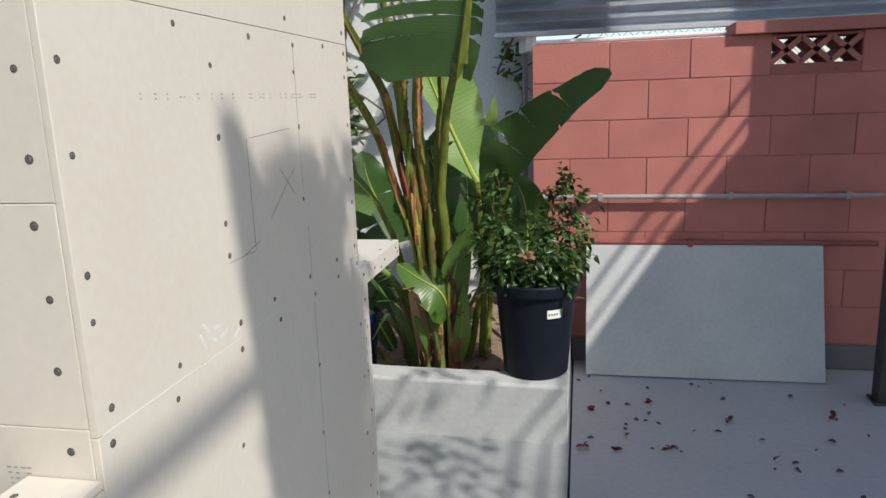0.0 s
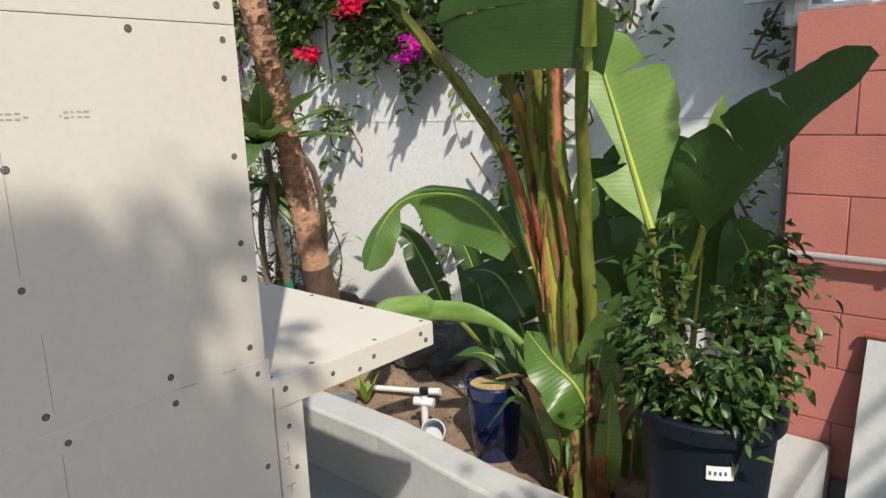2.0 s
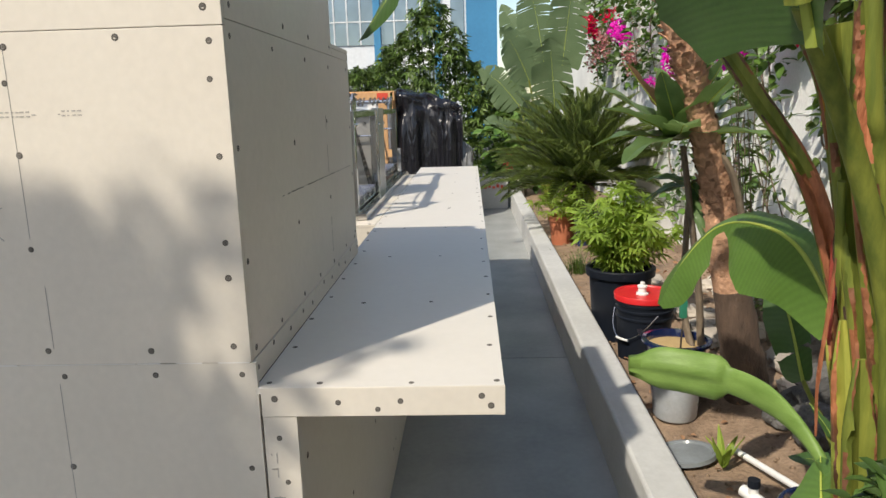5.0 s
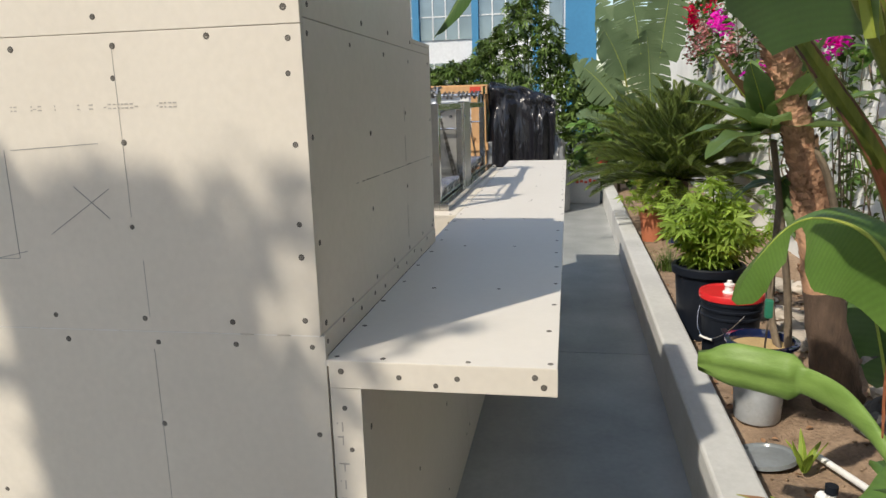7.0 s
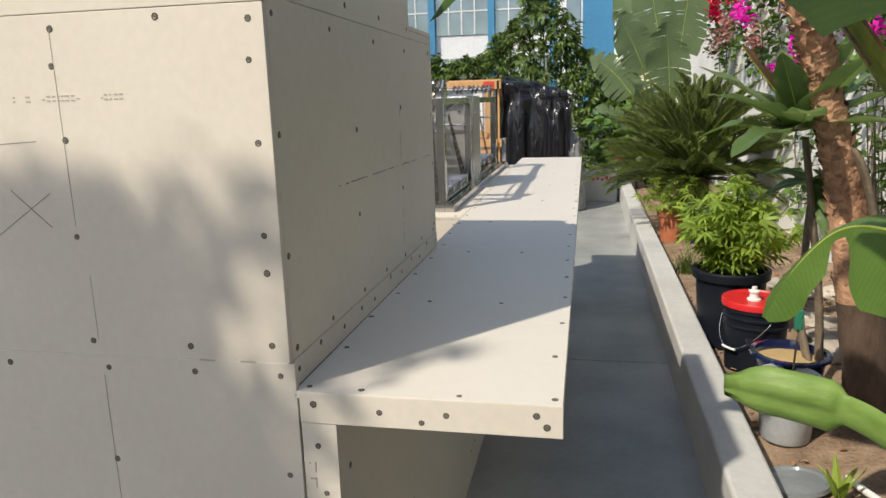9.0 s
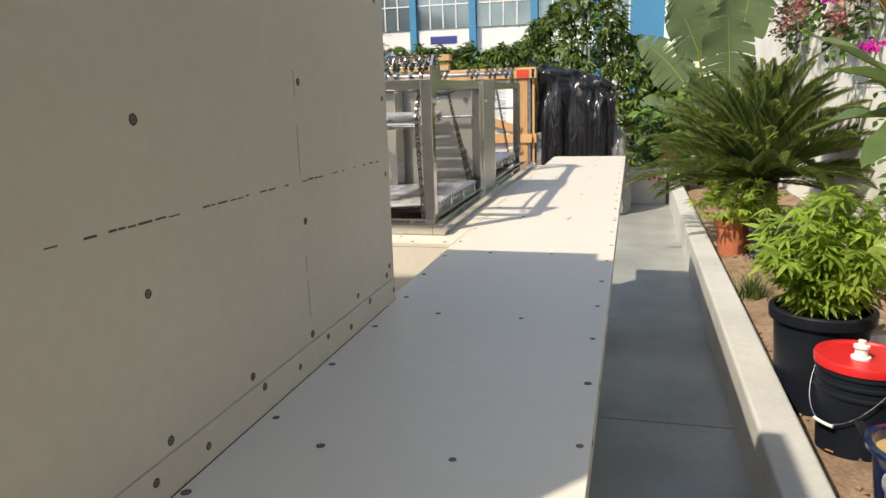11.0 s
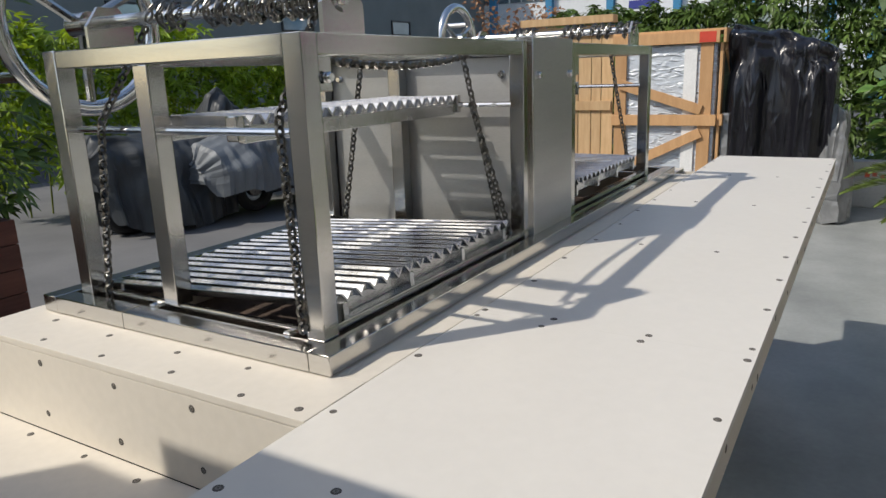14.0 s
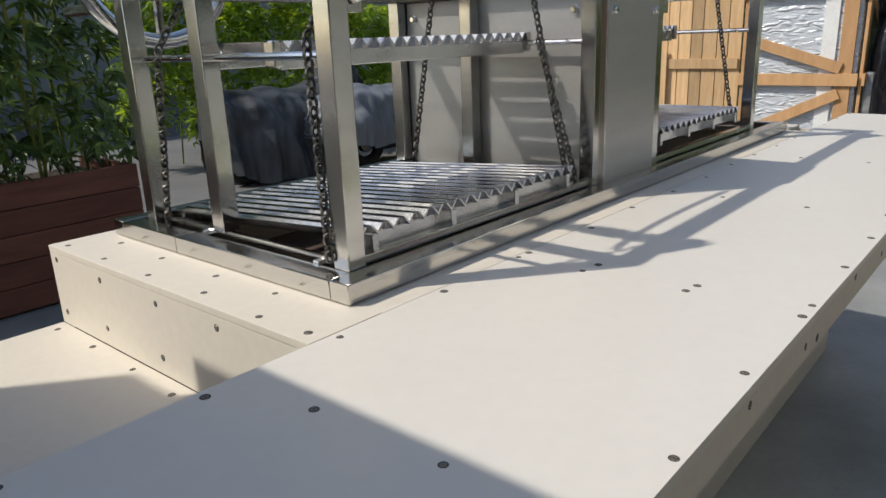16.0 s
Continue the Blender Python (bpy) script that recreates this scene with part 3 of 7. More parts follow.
        if min(x0, x0 + s * 0.65) < -0.24:
            continue
        a, b = Vector((x0, 4.12, 1.5)), Vector((x0 + s * 0.65, 4.12, 2.15))
        side = (b - a).normalized().cross(Vector((0, 1, 0))) * 0.0016
        o = len(vs)
        vs += [a + side, a - side, b - side, b + side, a + Vector((0, 0.003, 0)), b + Vector((0, 0.003, 0))]
        fs += [(o, o + 1, o + 2, o + 3), (o + 1, o + 4, o + 5, o + 2), (o, o + 3, o + 5, o + 4)]
soup("mesh_wire", vs, fs, M["shine"], fence)

# Leaning sheet of grey board.
lean = math.atan2(0.19, 0.66)
bm = one_box(0.0, 1.175, -0.013, 0.0, 0.0, 0.69, bevel=0.0015)
tagged(part("leaning_board", bm, M["board_grey"], at=Matrix.Translation((0.03, 3.612, 0.004)) @ Matrix.Rotation(-lean, 4, "X")),
       "grey cement board sheet leaning on the red wall", "board")

# Fallen petals and dry leaves on the slab.
rng = np.random.default_rng(5)
pl = [(rng.uniform(-0.02, 1.5), rng.uniform(2.45, 3.58), 0.004) for _ in range(34)]
pl += [(rng.uniform(0.0, 0.5), rng.uniform(2.75, 3.1), 0.004) for _ in range(9)]
v, f = leaves(rng, pl, 0.030, tilt=(-0.1, 0.35), fold=0.7)
v = [(p[0], p[1], max(p[2], 0.003)) for p in v]
tagged(soup("dry_leaves", v, f, M["dry_leaf_grey"]), "small dark dry leaf scraps scattered on concrete", "leaves", kind="stuff")
blooms = [(x, y, 0.006) for x, y in ((0.04, 3.17), (0.14, 2.78), (0.33, 3.28), (0.37, 2.82), (0.66, 3.12), (0.02, 2.80), (1.12, 3.2))]
v, f = leaves(rng, [p for p in blooms for _ in range(4)], 0.034, tilt=(0.0, 0.8), fold=0.6)
v = [(p[0], p[1], max(p[2], 0.003)) for p in v]
tagged(soup("fallen_petals", v, f, M["petal"]), "dark red fallen blossoms lying on concrete", "petals", kind="stuff")

# Unseen roof added beside the path: its edge and rails throw the shade on the red wall and the slab.
roof = thing("shade_roof", "unseen roof-shaped shade caster with a raised panel and two rails", "roof", kind="structure")
part("deck", one_box(1.91, 5.2, -1.2, 3.0, 2.65, 2.70, bevel=0.005), M["galv"], roof)
part("back_panel", one_box(1.91, 5.2, 2.98, 3.02, 2.702, 3.9, bevel=0.004), M["galv"], roof)
part("rail", tube(bmesh.new(), [(1.91, -1.2, 2.79), (1.91, 2.975, 2.79)], 0.012), M["pipe_grey"], roof)
part("rail", tube(bmesh.new(), [(1.91, -1.2, 2.96), (1.91, 2.975, 2.96)], 0.014), M["pipe_grey"], roof)
for x, y in ((1.97, -1.1), (5.1, -1.1), (5.1, 2.9)):
    part("leg", one_box(x - 0.04, x + 0.04, y - 0.04, y + 0.04, 0.0, 2.648, bevel=0.004), M["post"], roof)

# ---- the island ----
X0, XT, XS, XB = -0.653, -1.895, -2.487, -5.41     # east face, tower's west face, grill ledge, far end of the bar
YS, YN, YB, YE = 0.79, 1.972, 2.049, 2.44          # tower's south face, tower's north face, wall under the bar, bar's edge
ZB, ZL, T = 0.968, 0.80, 0.0125                     # bar top, low counter top, board thickness
island = thing("kitchen_island", "unfinished outdoor kitchen island clad in cream cement board, screws showing", "kitchen island")
# Solid body; its near-black colour stands for shade behind the joints.
bm = bmesh.new()
box(bm, XT + T, -1.61 + T, 1.16 + T, YN - T, 0.0, 1.64)
box(bm, -1.61 + T, X0 - T, YS + T, YN - T, 0.0, 1.64)
box(bm, -1.61 + T, X0 - T, YS + T, YN - T, 1.64, 1.93)
box(bm, XB + 0.30, X0 - T, YN - T, YB - T, 0.0, 0.905)
box(bm, -4.95, XT, 1.135 + T, YN - T, 0.0, ZL - T)
part("frame_body", bm, M["gap"], island, "near-black body behind the boards, standing for shade in their joints")


def board(x0, x1, y0, y1, z0, z1, label=""):
    return part("board", one_box(x0, x1, y0, y1, z0, z1, bevel=0.0016), M["board"], island, label)


screw_bm = bmesh.new()
lathe(screw_bm, [(0.0, 0.0009), (0.0012, 0.0009), (0.0016, 0.0003), (0.0034, 0.0009), (0.0040, 0.0004)], 10)
for f in screw_bm.faces:
    f.material_index = 0 if (f.calc_center_median().xy.length > 0.0018) else 1
bmesh.ops.recalc_face_normals(screw_bm, faces=screw_bm.faces)
ring_bm_faces = len(screw_bm.faces)
lathe(screw_bm, [(0.0040, 0.0004), (0.0058, 0.0002), (0.0064, 0.0006), (0.0068, 0.0)], 10)
screw_bm.faces.ensure_lookup_table()
for f in screw_bm.faces[ring_bm_faces:]:
    f.material_index = 1
SCREW = mesh_of(screw_bm, [M["screw"], M["countersink"]])
TURN_TO = {"x": Matrix.Rotation(radians(90), 4, "Y"), "y": Matrix.Rotation(radians(-90), 4, "X"), "-y": Matrix.Rotation(radians(90), 4, "X"), "z": Matrix.Identity(4)}
srng = random.Random(7)


def screws(parent, facing, places):
    """Screw heads on a board, each in a small crumbled countersink."""
    for p in places:
        q = Vector(p) + Vector([srng.uniform(-0.006, 0.006) * (0 if facing.endswith(c) else 1) for c in "xyz"])
        m = Matrix.Translation(q) @ TURN_TO[facing] @ Matrix.Rotation(srng.uniform(0, 3), 4, "Z") @ Matrix.Scale(srng.uniform(0.78, 1.0), 4)
        part("screw", SCREW, None, parent, at=m)


def flush(x0, x1, y0, y1, z0, z1, material, name="pencil_line"):
    return part(name, one_box(x0, x1, y0, y1, z0, z1), material, island)


# East face: lower, middle and upper boards.
g = 0.0005
e_low = board(X0 - T, X0, YS, YN + 0.008, 0.002, 1.018 - g)
e_mid = board(X0 - T, X0, YS, YN, 1.018 + g, 1.62 - g)
e_top = board(X0 - T, X0, YS, YN, 1.62 + g, 1.94)
bm = bmesh.new()
y = YS + 0.01
while y < YN - 0.01:
    w = srng.uniform(0.02, 0.09)
    box(bm, X0 - 0.0004, X0 + 0.0005, y, min(y + w, YN - 0.004), 1.018 - srng.uniform(0.0006, 0.0016), 1.018 + srng.uniform(0.0006, 0.0018))
    y += w + srng.choice((0.0, 0.0, 0.004, 0.03))
tagged(part("chalk_edge", bm, M["scuff"], e_mid, "chalky chipped board edge"), kind="stuff")
screws(e_low, "x", [(X0, y, z) for y in (YS + 0.03, 1.185, 1.60, YN - 0.015) for z in (0.09, 0.27, 0.45, 0.63, 0.81)]
       + [(X0, y, 0.992) for y in (YS + 0.025, 0.98, 1.22, 1.40, 1.61, 1.79, YN - 0.025)])
screws(e_mid, "x", [(X0, y, 1.045) for y in (YS + 0.03, 1.0, 1.215, 1.375, 1.592, 1.78, YN - 0.03)]
       + [(X0, y, z) for y in (YS + 0.028, 1.20, 1.585, YN - 0.028) for z in (1.18, 1.245, 1.405, 1.53) if not (z == 1.18 and y == 1.585)]
       + [(X0, y, 1.60) for y in (YS + 0.03, 1.09, 1.36, 1.585, 1.79, YN - 0.03)])
screws(e_top, "x", [(X0, y, z) for y in (YS + 0.03, 1.13, 1.55, YN - 0.03) for z in (1.65, 1.87)])
flush(X0 + 0.0001, X0 + 0.0006, 1.585, 1.5857, 1.26, 1.60, M["pencil"])
flush(X0 + 0.0001, X0 + 0.0006, 1.602, 1.6027, 0.10, 0.98, M["pencil"])
flush(X0 + 0.0001, X0 + 0.0006, 1.60, 1.6007, 1.05, 1.17, M["pencil"])
for k, (yy, zz) in enumerate(((1.08, 1.055), (1.095, 1.075), (1.112, 1.05), (1.13, 1.068), (1.15, 1.045), (1.20, 1.03))):
    m = Matrix.Translation((X0 + 0.0003, yy, zz)) @ Matrix.Rotation(0.5 + 0.3 * k, 4, "X")
    part("scuff_mark", box(bmesh.new(), -0.0003, 0.0003, -0.003, 0.004, -0.016, 0.018 - 0.002 * k, m=m), M["scuff"], island, "chalky white scuff")
for yy, zz, ang, half in ((1.50, 1.29, -42, 0.05), (1.47, 1.271, 33, 0.086), (1.30, 1.18, 12, 0.036), (1.43, 1.404, 3, 0.10)):
    m = Matrix.Translation((X0 + 0.0003, yy, zz)) @ Matrix.Rotation(radians(ang), 4, "X")
    part("pencil_line", box(bmesh.new(), -0.0003, 0.0003, -half, half, -0.0007, 0.0007, m=m), M["pencil"], island)
flush(X0 + 0.0001, X0 + 0.0006, 1.3135, 1.3145, 1.172, 1.399, M["pencil"])
flush(X0 + 0.0001, X0 + 0.0006, 1.20, 1.3134, 1.171, 1.172, M["pencil"])
bm = bmesh.new()
r2 = random.Random(3)
y = 0.98
while y < 1.72:
    w = r2.uniform(0.002, 0.009)
    h = r2.choice((0.0022, 0.004, 0.007))
    if r2.random() < 0.75:
        for z in ((1.4785,) if h < 0.004 else (1.476, 1.4835)):
            box(bm, X0 + 0.0001, X0 + 0.0006, y, y + w, z, z + min(h, 0.0025))
    y += w + (r2.uniform(0.002, 0.006) if r2.random() < 0.8 else r2.uniform(0.02, 0.05))
tagged(part("faded_print", bm, M["ink"], island, "faded printed dashes"), kind="stuff")

# South face of the tower and the low wall that runs on from it.
s_face = board(-1.61, X0 - T - 0.001, YS, YS + T, 1.03 + g, 1.347 - g)
board(-1.61, X0 - T - 0.001, YS, YS + T, 0.002, 1.03 - g)
board(-1.61, -1.61 + T, YS + T + 0.001, 1.159, 0.002, 1.655)
s_up = board(-1.61, X0 - T - 0.001, YS, YS + T, 1.347 + g, 1.94)
s_up2 = board(XT, -1.612, 1.16, 1.16 + T, 0.002, 1.655)
screws(s_face, "-y", [(x, YS, z) for x in (X0 - 0.045, -1.2, -1.58) for z in (1.0, 1.12, 1.22, 1.32)])
screws(s_up, "-y", [(x, YS, z) for x in (X0 - 0.045, -1.2) for z in (1.40, 1.52, 1.68, 1.85)])
low = board(-0.775, X0 - 0.002, -1.6, YS - 0.002, 0.943, 0.955)
board(X0 - T, X0, -1.6, YS - 0.002, 0.002, 0.941)
board(-0.775, -0.763, -1.6, YS - 0.002, 0.002, 0.941)
screws(low, "z", [(x, y, 0.955) for x in (-0.675, -0.752) for y in (0.74, 0.55, 0.3, 0.05, -0.3)])

bm = bmesh.new()
for i in range(6):
    for j in range(9):
        if r2.random() < 0.75:
            a, b = -0.745 - 0.011 * i - r2.uniform(0, 0.003), 0.965 - 0.0085 * j
            box(bm, a - r2.uniform(0.003, 0.008), a, YS - 0.0006, YS - 0.0001, b, b + 0.0022)
tagged(part("faded_print", bm, M["ink"], island, "faded printed block of marks"), kind="stuff")

# North face of the tower with its base strip.
n_low = board(XT, X0 - T - 0.001, YN - T, YN + 0.002, ZB + 0.0003, 1.018 - g)
n_face = board(XT, X0 - T - 0.001, YN - T, YN, 1.018 + g, 1.632 - g)
n_top = board(-1.61, X0 - T - 0.001, YN - T, YN, 1.632 + g, 1.94)
n_top2 = board(XT, -1.612, YN - T, YN, 1.632 + g, 1.655)
screws(n_low, "y", [(x, YN + 0.002, 0.994 + 0.01 * (k % 2)) for k, x in enumerate((-0.69, -0.80, -0.93, -1.05, -1.16, -1.30, -1.42, -1.53, -1.626, -1.733, -1.88))])
screws(n_face, "y", [(x, YN, 1.036) for x in (-0.685, -0.88, -1.086, -1.28, -1.47, -1.674, -1.845)]
       + [(x, YN, z) for x, zs in ((-0.685, (1.21, 1.41)), (-1.085, (1.208, 1.40)), (-1.477, (1.219, 1.445)), (-1.865, (1.054, 1.253, 1.417))) for z in zs] + [(x, YN, 1.60) for x in (-0.69, -0.95, -1.25, -1.55, -1.85)])
screws(n_top, "y", [(x, YN, z) for x in (-0.69, -1.05, -1.3, -1.585) for z in (1.66, 1.9)])
w_face = board(XT, XT + T, 1.16 + T + 0.001, YN - T - 0.001, ZL + 0.001, 1.655)
board(-1.61, -1.61 + T, YS + T + 0.001, YN - T - 0.001, 1.657, 1.94)
board(XT, -1.611, 1.16, YN, 1.656, 1.668)
board(-1.61, X0, YS, YN, 1.941, 1.953)
for z0, z1 in ((1.165, 1.14), (1.125, 1.06), (1.30, 1.375), (1.42, 1.46)):
    part("pencil_line", one_box(-1.4676, -1.467, YN + 0.0001, YN + 0.0006, min(z0, z1), max(z0, z1)), M["pencil"], island)
x = -0.95
while x > -1.85:
    w = r2.uniform(0.006, 0.022)
    z = 1.2825 + 0.007 * (x + 1.85) / 0.9 + r2.uniform(0, 0.0012)
    part("printed_dash", one_box(x - w, x, YN + 0.0001, YN + 0.0007, z, z + r2.uniform(0.0012, 0.0028)), M["black_ink"], island)
    x -= w + (r2.uniform(0.002, 0.008) if r2.random() < 0.5 else r2.uniform(0.015, 0.05))

# Wall under the bar and the strip that closes its end.
strip = board(X0 - T, X0 - 0.001, YN + 0.012, YB, 0.002, 0.909)
screws(strip, "x", [(X0 - 0.001, YN + 0.035 + 0.012 * (k % 2), z) for k, z in enumerate((0.87, 0.77, 0.63, 0.5, 0.36, 0.2))])
bm = bmesh.new()
for k, z in enumerate((0.83, 0.80, 0.74, 0.70, 0.66, 0.62, 0.56)):
    box(bm, X0 - 0.0009, X0 - 0.0003, YN + 0.022, YN + 0.024 + 0.01 * (k % 3), z, z + 0.003)
    box(bm, X0 - 0.0009, X0 - 0.0003, YN + 0.032, YN + 0.0345, z - 0.016, z + 0.004)
tagged(part("faded_print", bm, M["ink"], island, "faded printed marks"), kind="stuff")
for a, b in ((X0 - T - 0.001, -2.1), (-2.104, -3.6), (-3.604, XB + 0.29)):
    n = board(b, a, YB - T, YB, 0.002, 0.909)
    screws(n, "y", [(x, YB, z) for x in np.linspace(a - 0.04, b + 0.04, 4) for z in (0.12, 0.45, 0.8)])
board(XB + 0.29, XB + 0.29 + T, YN, YB - T - 0.001, 0.002, 0.909)

# Bar top: three boards, fascias at the edge and the end.
bar = thing("bar_counter", "long bar top of cream cement board with a screwed fascia", "counter")
cuts = [X0, -2.96, XB]
for k, (a, b) in enumerate(zip(cuts, cuts[1:])):
    a, b = a - (0.0002 if k else 0), b + 0.0002
    s_edge = YN - 0.012
    bm = one_box(b, a, s_edge, YE, ZB - T, ZB, bevel=0.0006)
    if k == 0:
        bm.free()
        bm = bmesh.new()
        box(bm, XT - 0.0004, a, YN + 0.003, YE, ZB - T, ZB)
        box(bm, b, XT - 0.0004, s_edge, YE, ZB - T, ZB)
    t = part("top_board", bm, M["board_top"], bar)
    n = max(3, int(round((a - b) / 0.195)))
    xs = np.linspace(a - 0.02, b + 0.02, n)
    screws(t, "z", [(x, YE - 0.016, ZB) for x in xs] + [(x, (YN + 0.018 if x > XT - 0.02 else s_edge + 0.012), ZB) for x in xs]
           + [(x, y, ZB) for x in (a - 0.018, a - (a - b) * 0.25, (a + b) / 2, a - (a - b) * 0.75, b + 0.018) for y in (2.097, 2.27)])
    f = part("fascia", one_box(b, a, YE - T, YE - 0.001, 0.909, ZB - T - 0.0006, bevel=0.001), M["board"], bar)
    screws(f, "y", [(x, YE - 0.001, 0.925 + 0.017 * (i % 2)) for i, x in enumerate(np.linspace(a - 0.03, b + 0.03, n - 1))])
end = part("end_fascia", one_box(X0 - T, X0 + 0.001, YN + 0.012, YE + 0.001, 0.91, ZB - 0.0015, bevel=0.001), M["board"], bar)
screws(end, "x", [(X0 + 0.001, YN + 0.04, 0.945), (X0 + 0.001, 2.125, 0.94), (X0 + 0.001, 2.25, 0.945), (X0 + 0.001, 2.40, 0.948), (X0 + 0.001, 2.205, 0.918), (X0 + 0.001, 2.41, 0.925)])
part("end_fascia", one_box(XB, XB + T, YN, YE - T - 0.001, 0.909, ZB - T - 0.0006, bevel=0.001), M["board"], bar)
part("soffit", one_box(XB + 0.02, X0 - T - 0.001, YB + 0.001, YE - T - 0.001, 0.909, 0.915), M["board"], bar)
# Near-black fill, shade under the boards put into its colour.
part("core", one_box(XB + 0.02, X0 - T - 0.001, YN + 0.004, YE - T - 0.002, 0.916, ZB - T - 0.001), M["gap"], bar)

# Low counter between tower and grill, and the grill's ledge.
low = board(XS, XT - 0.001, 1.13, YN - 0.013, ZL - T, ZL)
screws(low, "z", [(x, y, ZL) for x in (XS + 0.025, XS + 0.30) for y in (1.17, 1.32, 1.48, 1.62, 1.78)])
face = board(XS - T, XS, 1.13, YN - 0.013, ZL + 0.001, ZB - T - 0.0006)
screws(face, "x", [(XS, y, z) for y in (1.16, 1.35, 1.55, 1.74, 1.93) for z in (0.835, 0.935)])
board(XT, XS - T, 1.13, 1.13 + T, 0.002, ZL - T - 0.001)
ledge = part("top_board", one_box(-2.62, XS + 0.0005, 1.13, YN - 0.0145, ZB - T, ZB, bevel=0.0016), M["board"], island)
screws(ledge, "z", [(-2.51, y, ZB) for y in (1.17, 1.33, 1.5, 1.66, 1.82, 1.93)] + [(-2.575, y, ZB) for y in (1.25, 1.42, 1.6, 1.76)])
board(-4.78, -2.621, 1.895, YN - 0.0145, ZB - T, ZB - 0.0005)
board(-4.95, -4.73, 1.13, 1.893, ZB - T, ZB)
board(-4.729, -2.621, 1.13, 1.212, ZB - T, ZB - 0.0005)
board(-4.95, XS - T - 0.001, 1.13, 1.13 + T, 0.002, ZB - T - 0.001)
board(-4.95, -4.938, 1.145, YN - 0.013, 0.002, ZB - T - 0.001)
part("fire_pit", one_box(-4.72, -2.63, 1.145, 1.89, ZL - T, 0.86), M["firebrick"], island, "brown fire-clay pit floor")

# ---- the grill: two open sections on one frame, with a cabinet between ----
grill = thing("santa_maria_grill", "brushed stainless steel open-fire grill with chain-hung grates and crank wheels", "grill")
GY0, GY1, GZ0, GZ1 = 1.235, 1.86, 0.972, 1.464
TB = 0.036


def steel(name, *a, bevel=0.002, material="steel", label="", parent=None):
    return part(name, one_box(*a, bevel=bevel), M[material], parent or grill, label)


# Base ring of rectangular tube with a mitred corner seam.
steel("base_rail", -4.74, -2.607, 1.862, 1.904, 0.970, 1.002)
steel("base_rail", -4.74, -2.607, 1.172, 1.214, 0.970, 1.002)
steel("base_rail", -2.649, -2.6065, 1.2145, 1.8615, 0.970, 1.0018)
steel("base_rail", -4.74, -4.698, 1.2145, 1.8615, 0.970, 1.0018)
part("weld_seam", one_box(-2.6495, -2.6063, 1.42, 1.4225, 0.9695, 1.0025), M["joint"], grill)

# Posts and top rails of a section.
def section(xa, xb):
    """A section whose outer faces lie at xa (near) and xb (far)."""
    for x in (xa - TB, xb):
        steel("post", x, x + TB, GY1 - TB, GY1, GZ0, GZ1)
        steel("post", x, x + TB, GY0, GY0 + TB, GZ0, GZ1)
        steel("top_rail", x + 0.001, x + TB - 0.001, GY0 + TB + 0.0005, GY1 - TB - 0.0005, GZ1 - 0.032, GZ1 - 0.0005)
        steel("foot_rail", x + 0.012, x + TB - 0.012, GY0 + TB + 0.0005, GY1 - TB - 0.0005, GZ0 + 0.018, GZ0 + 0.04)
    for y in (GY0 + 0.001, GY1 - TB + 0.001):
        steel("top_rail", xb + TB + 0.0005, xa - TB - 0.0005, y, y + 0.034, GZ1 - 0.032, GZ1 - 0.0005)
        steel("foot_rail", xb + TB + 0.0005, xa - TB - 0.0005, y + 0.006, y + 0.028, GZ0 + 0.018, GZ0 + 0.045)
    steel("post", xa - TB + 0.001, xa - 0.001, 1.485, 1.522, GZ0 + 0.04, GZ1 - 0.033)
    part("corner_lug", one_box(xa - TB - 0.032, xa - TB - 0.001, GY1 - 0.008, GY1 - 0.003, GZ1 - 0.085, GZ1 - 0.033, bevel=0.002), M["steel"], grill)


def chain(a, b, parent, link=0.0185, wire=0.0031, sag=0.0):
    """A chain of real links from a to b."""
    a, b = Vector(a), Vector(b)
    n = max(2, int((b - a).length * (1 + 2 * sag * sag) / (link * 0.72)))
    mid = (a + b) / 2 - Vector((0, 0, sag))
    pts = [a * (1 - t) ** 2 + mid * (2 * t * (1 - t)) + b * t * t for t in ((i + 0.5) / n for i in range(n))]
    bm = bmesh.new()
    for i, p in enumerate(pts):
        way = (pts[min(i + 1, n - 1)] - pts[max(i - 1, 0)]).normalized()
        side = way.cross(Vector((0, 1, 0.2))).normalized()
        up = way.cross(side)
        flat = side if i % 2 else up
        flat = (flat + 0.35 * (up if i % 2 else side)).normalized()
        ring = [p + way * (0.5 * link * math.sin(u)) + flat * (0.30 * link * math.cos(u)) for u in (2 * math.pi * k / 8 for k in range(8))]
        over = way.cross(flat)
        q = []
        for k in range(8):
            tan = (ring[(k + 1) % 8] - ring[k - 1]).normalized()
            out = tan.cross(over)
            q.append([bm.verts.new(ring[k] + wire * (math.cos(w) * out + math.sin(w) * over)) for w in (0.3, 2.4, 4.5)])
        for k in range(8):
            r0, r1 = q[k], q[(k + 1) % 8]
            for j in range(3):
                bm.faces.new((r0[j], r0[(j + 1) % 3], r1[(j + 1) % 3], r1[j]))
    return tagged(part("chain", bm, M["chain"], parent, "dark oiled steel chain"), kind="")


def v_slat(y0, y1, w=0.028, h=0.014, t=0.0025):
    """A V-shaped grate bar along y, as one folded sheet."""
    bm = bmesh.new()
    prof = [(-w / 2, h), (-w / 2 + 0.004, h), (0, 0.003), (w / 2 - 0.004, h), (w / 2, h), (0, -t)]
    ends = [[bm.verts.new((x, y, z)) for x, z in prof] for y in (y0, y1)]
    k = len(prof)
    for i in range(k):
        bm.faces.new((ends[0][i], ends[0][(i + 1) % k], ends[1][(i + 1) % k], ends[1][i]))
    bm.faces.new(ends[0][::-1])
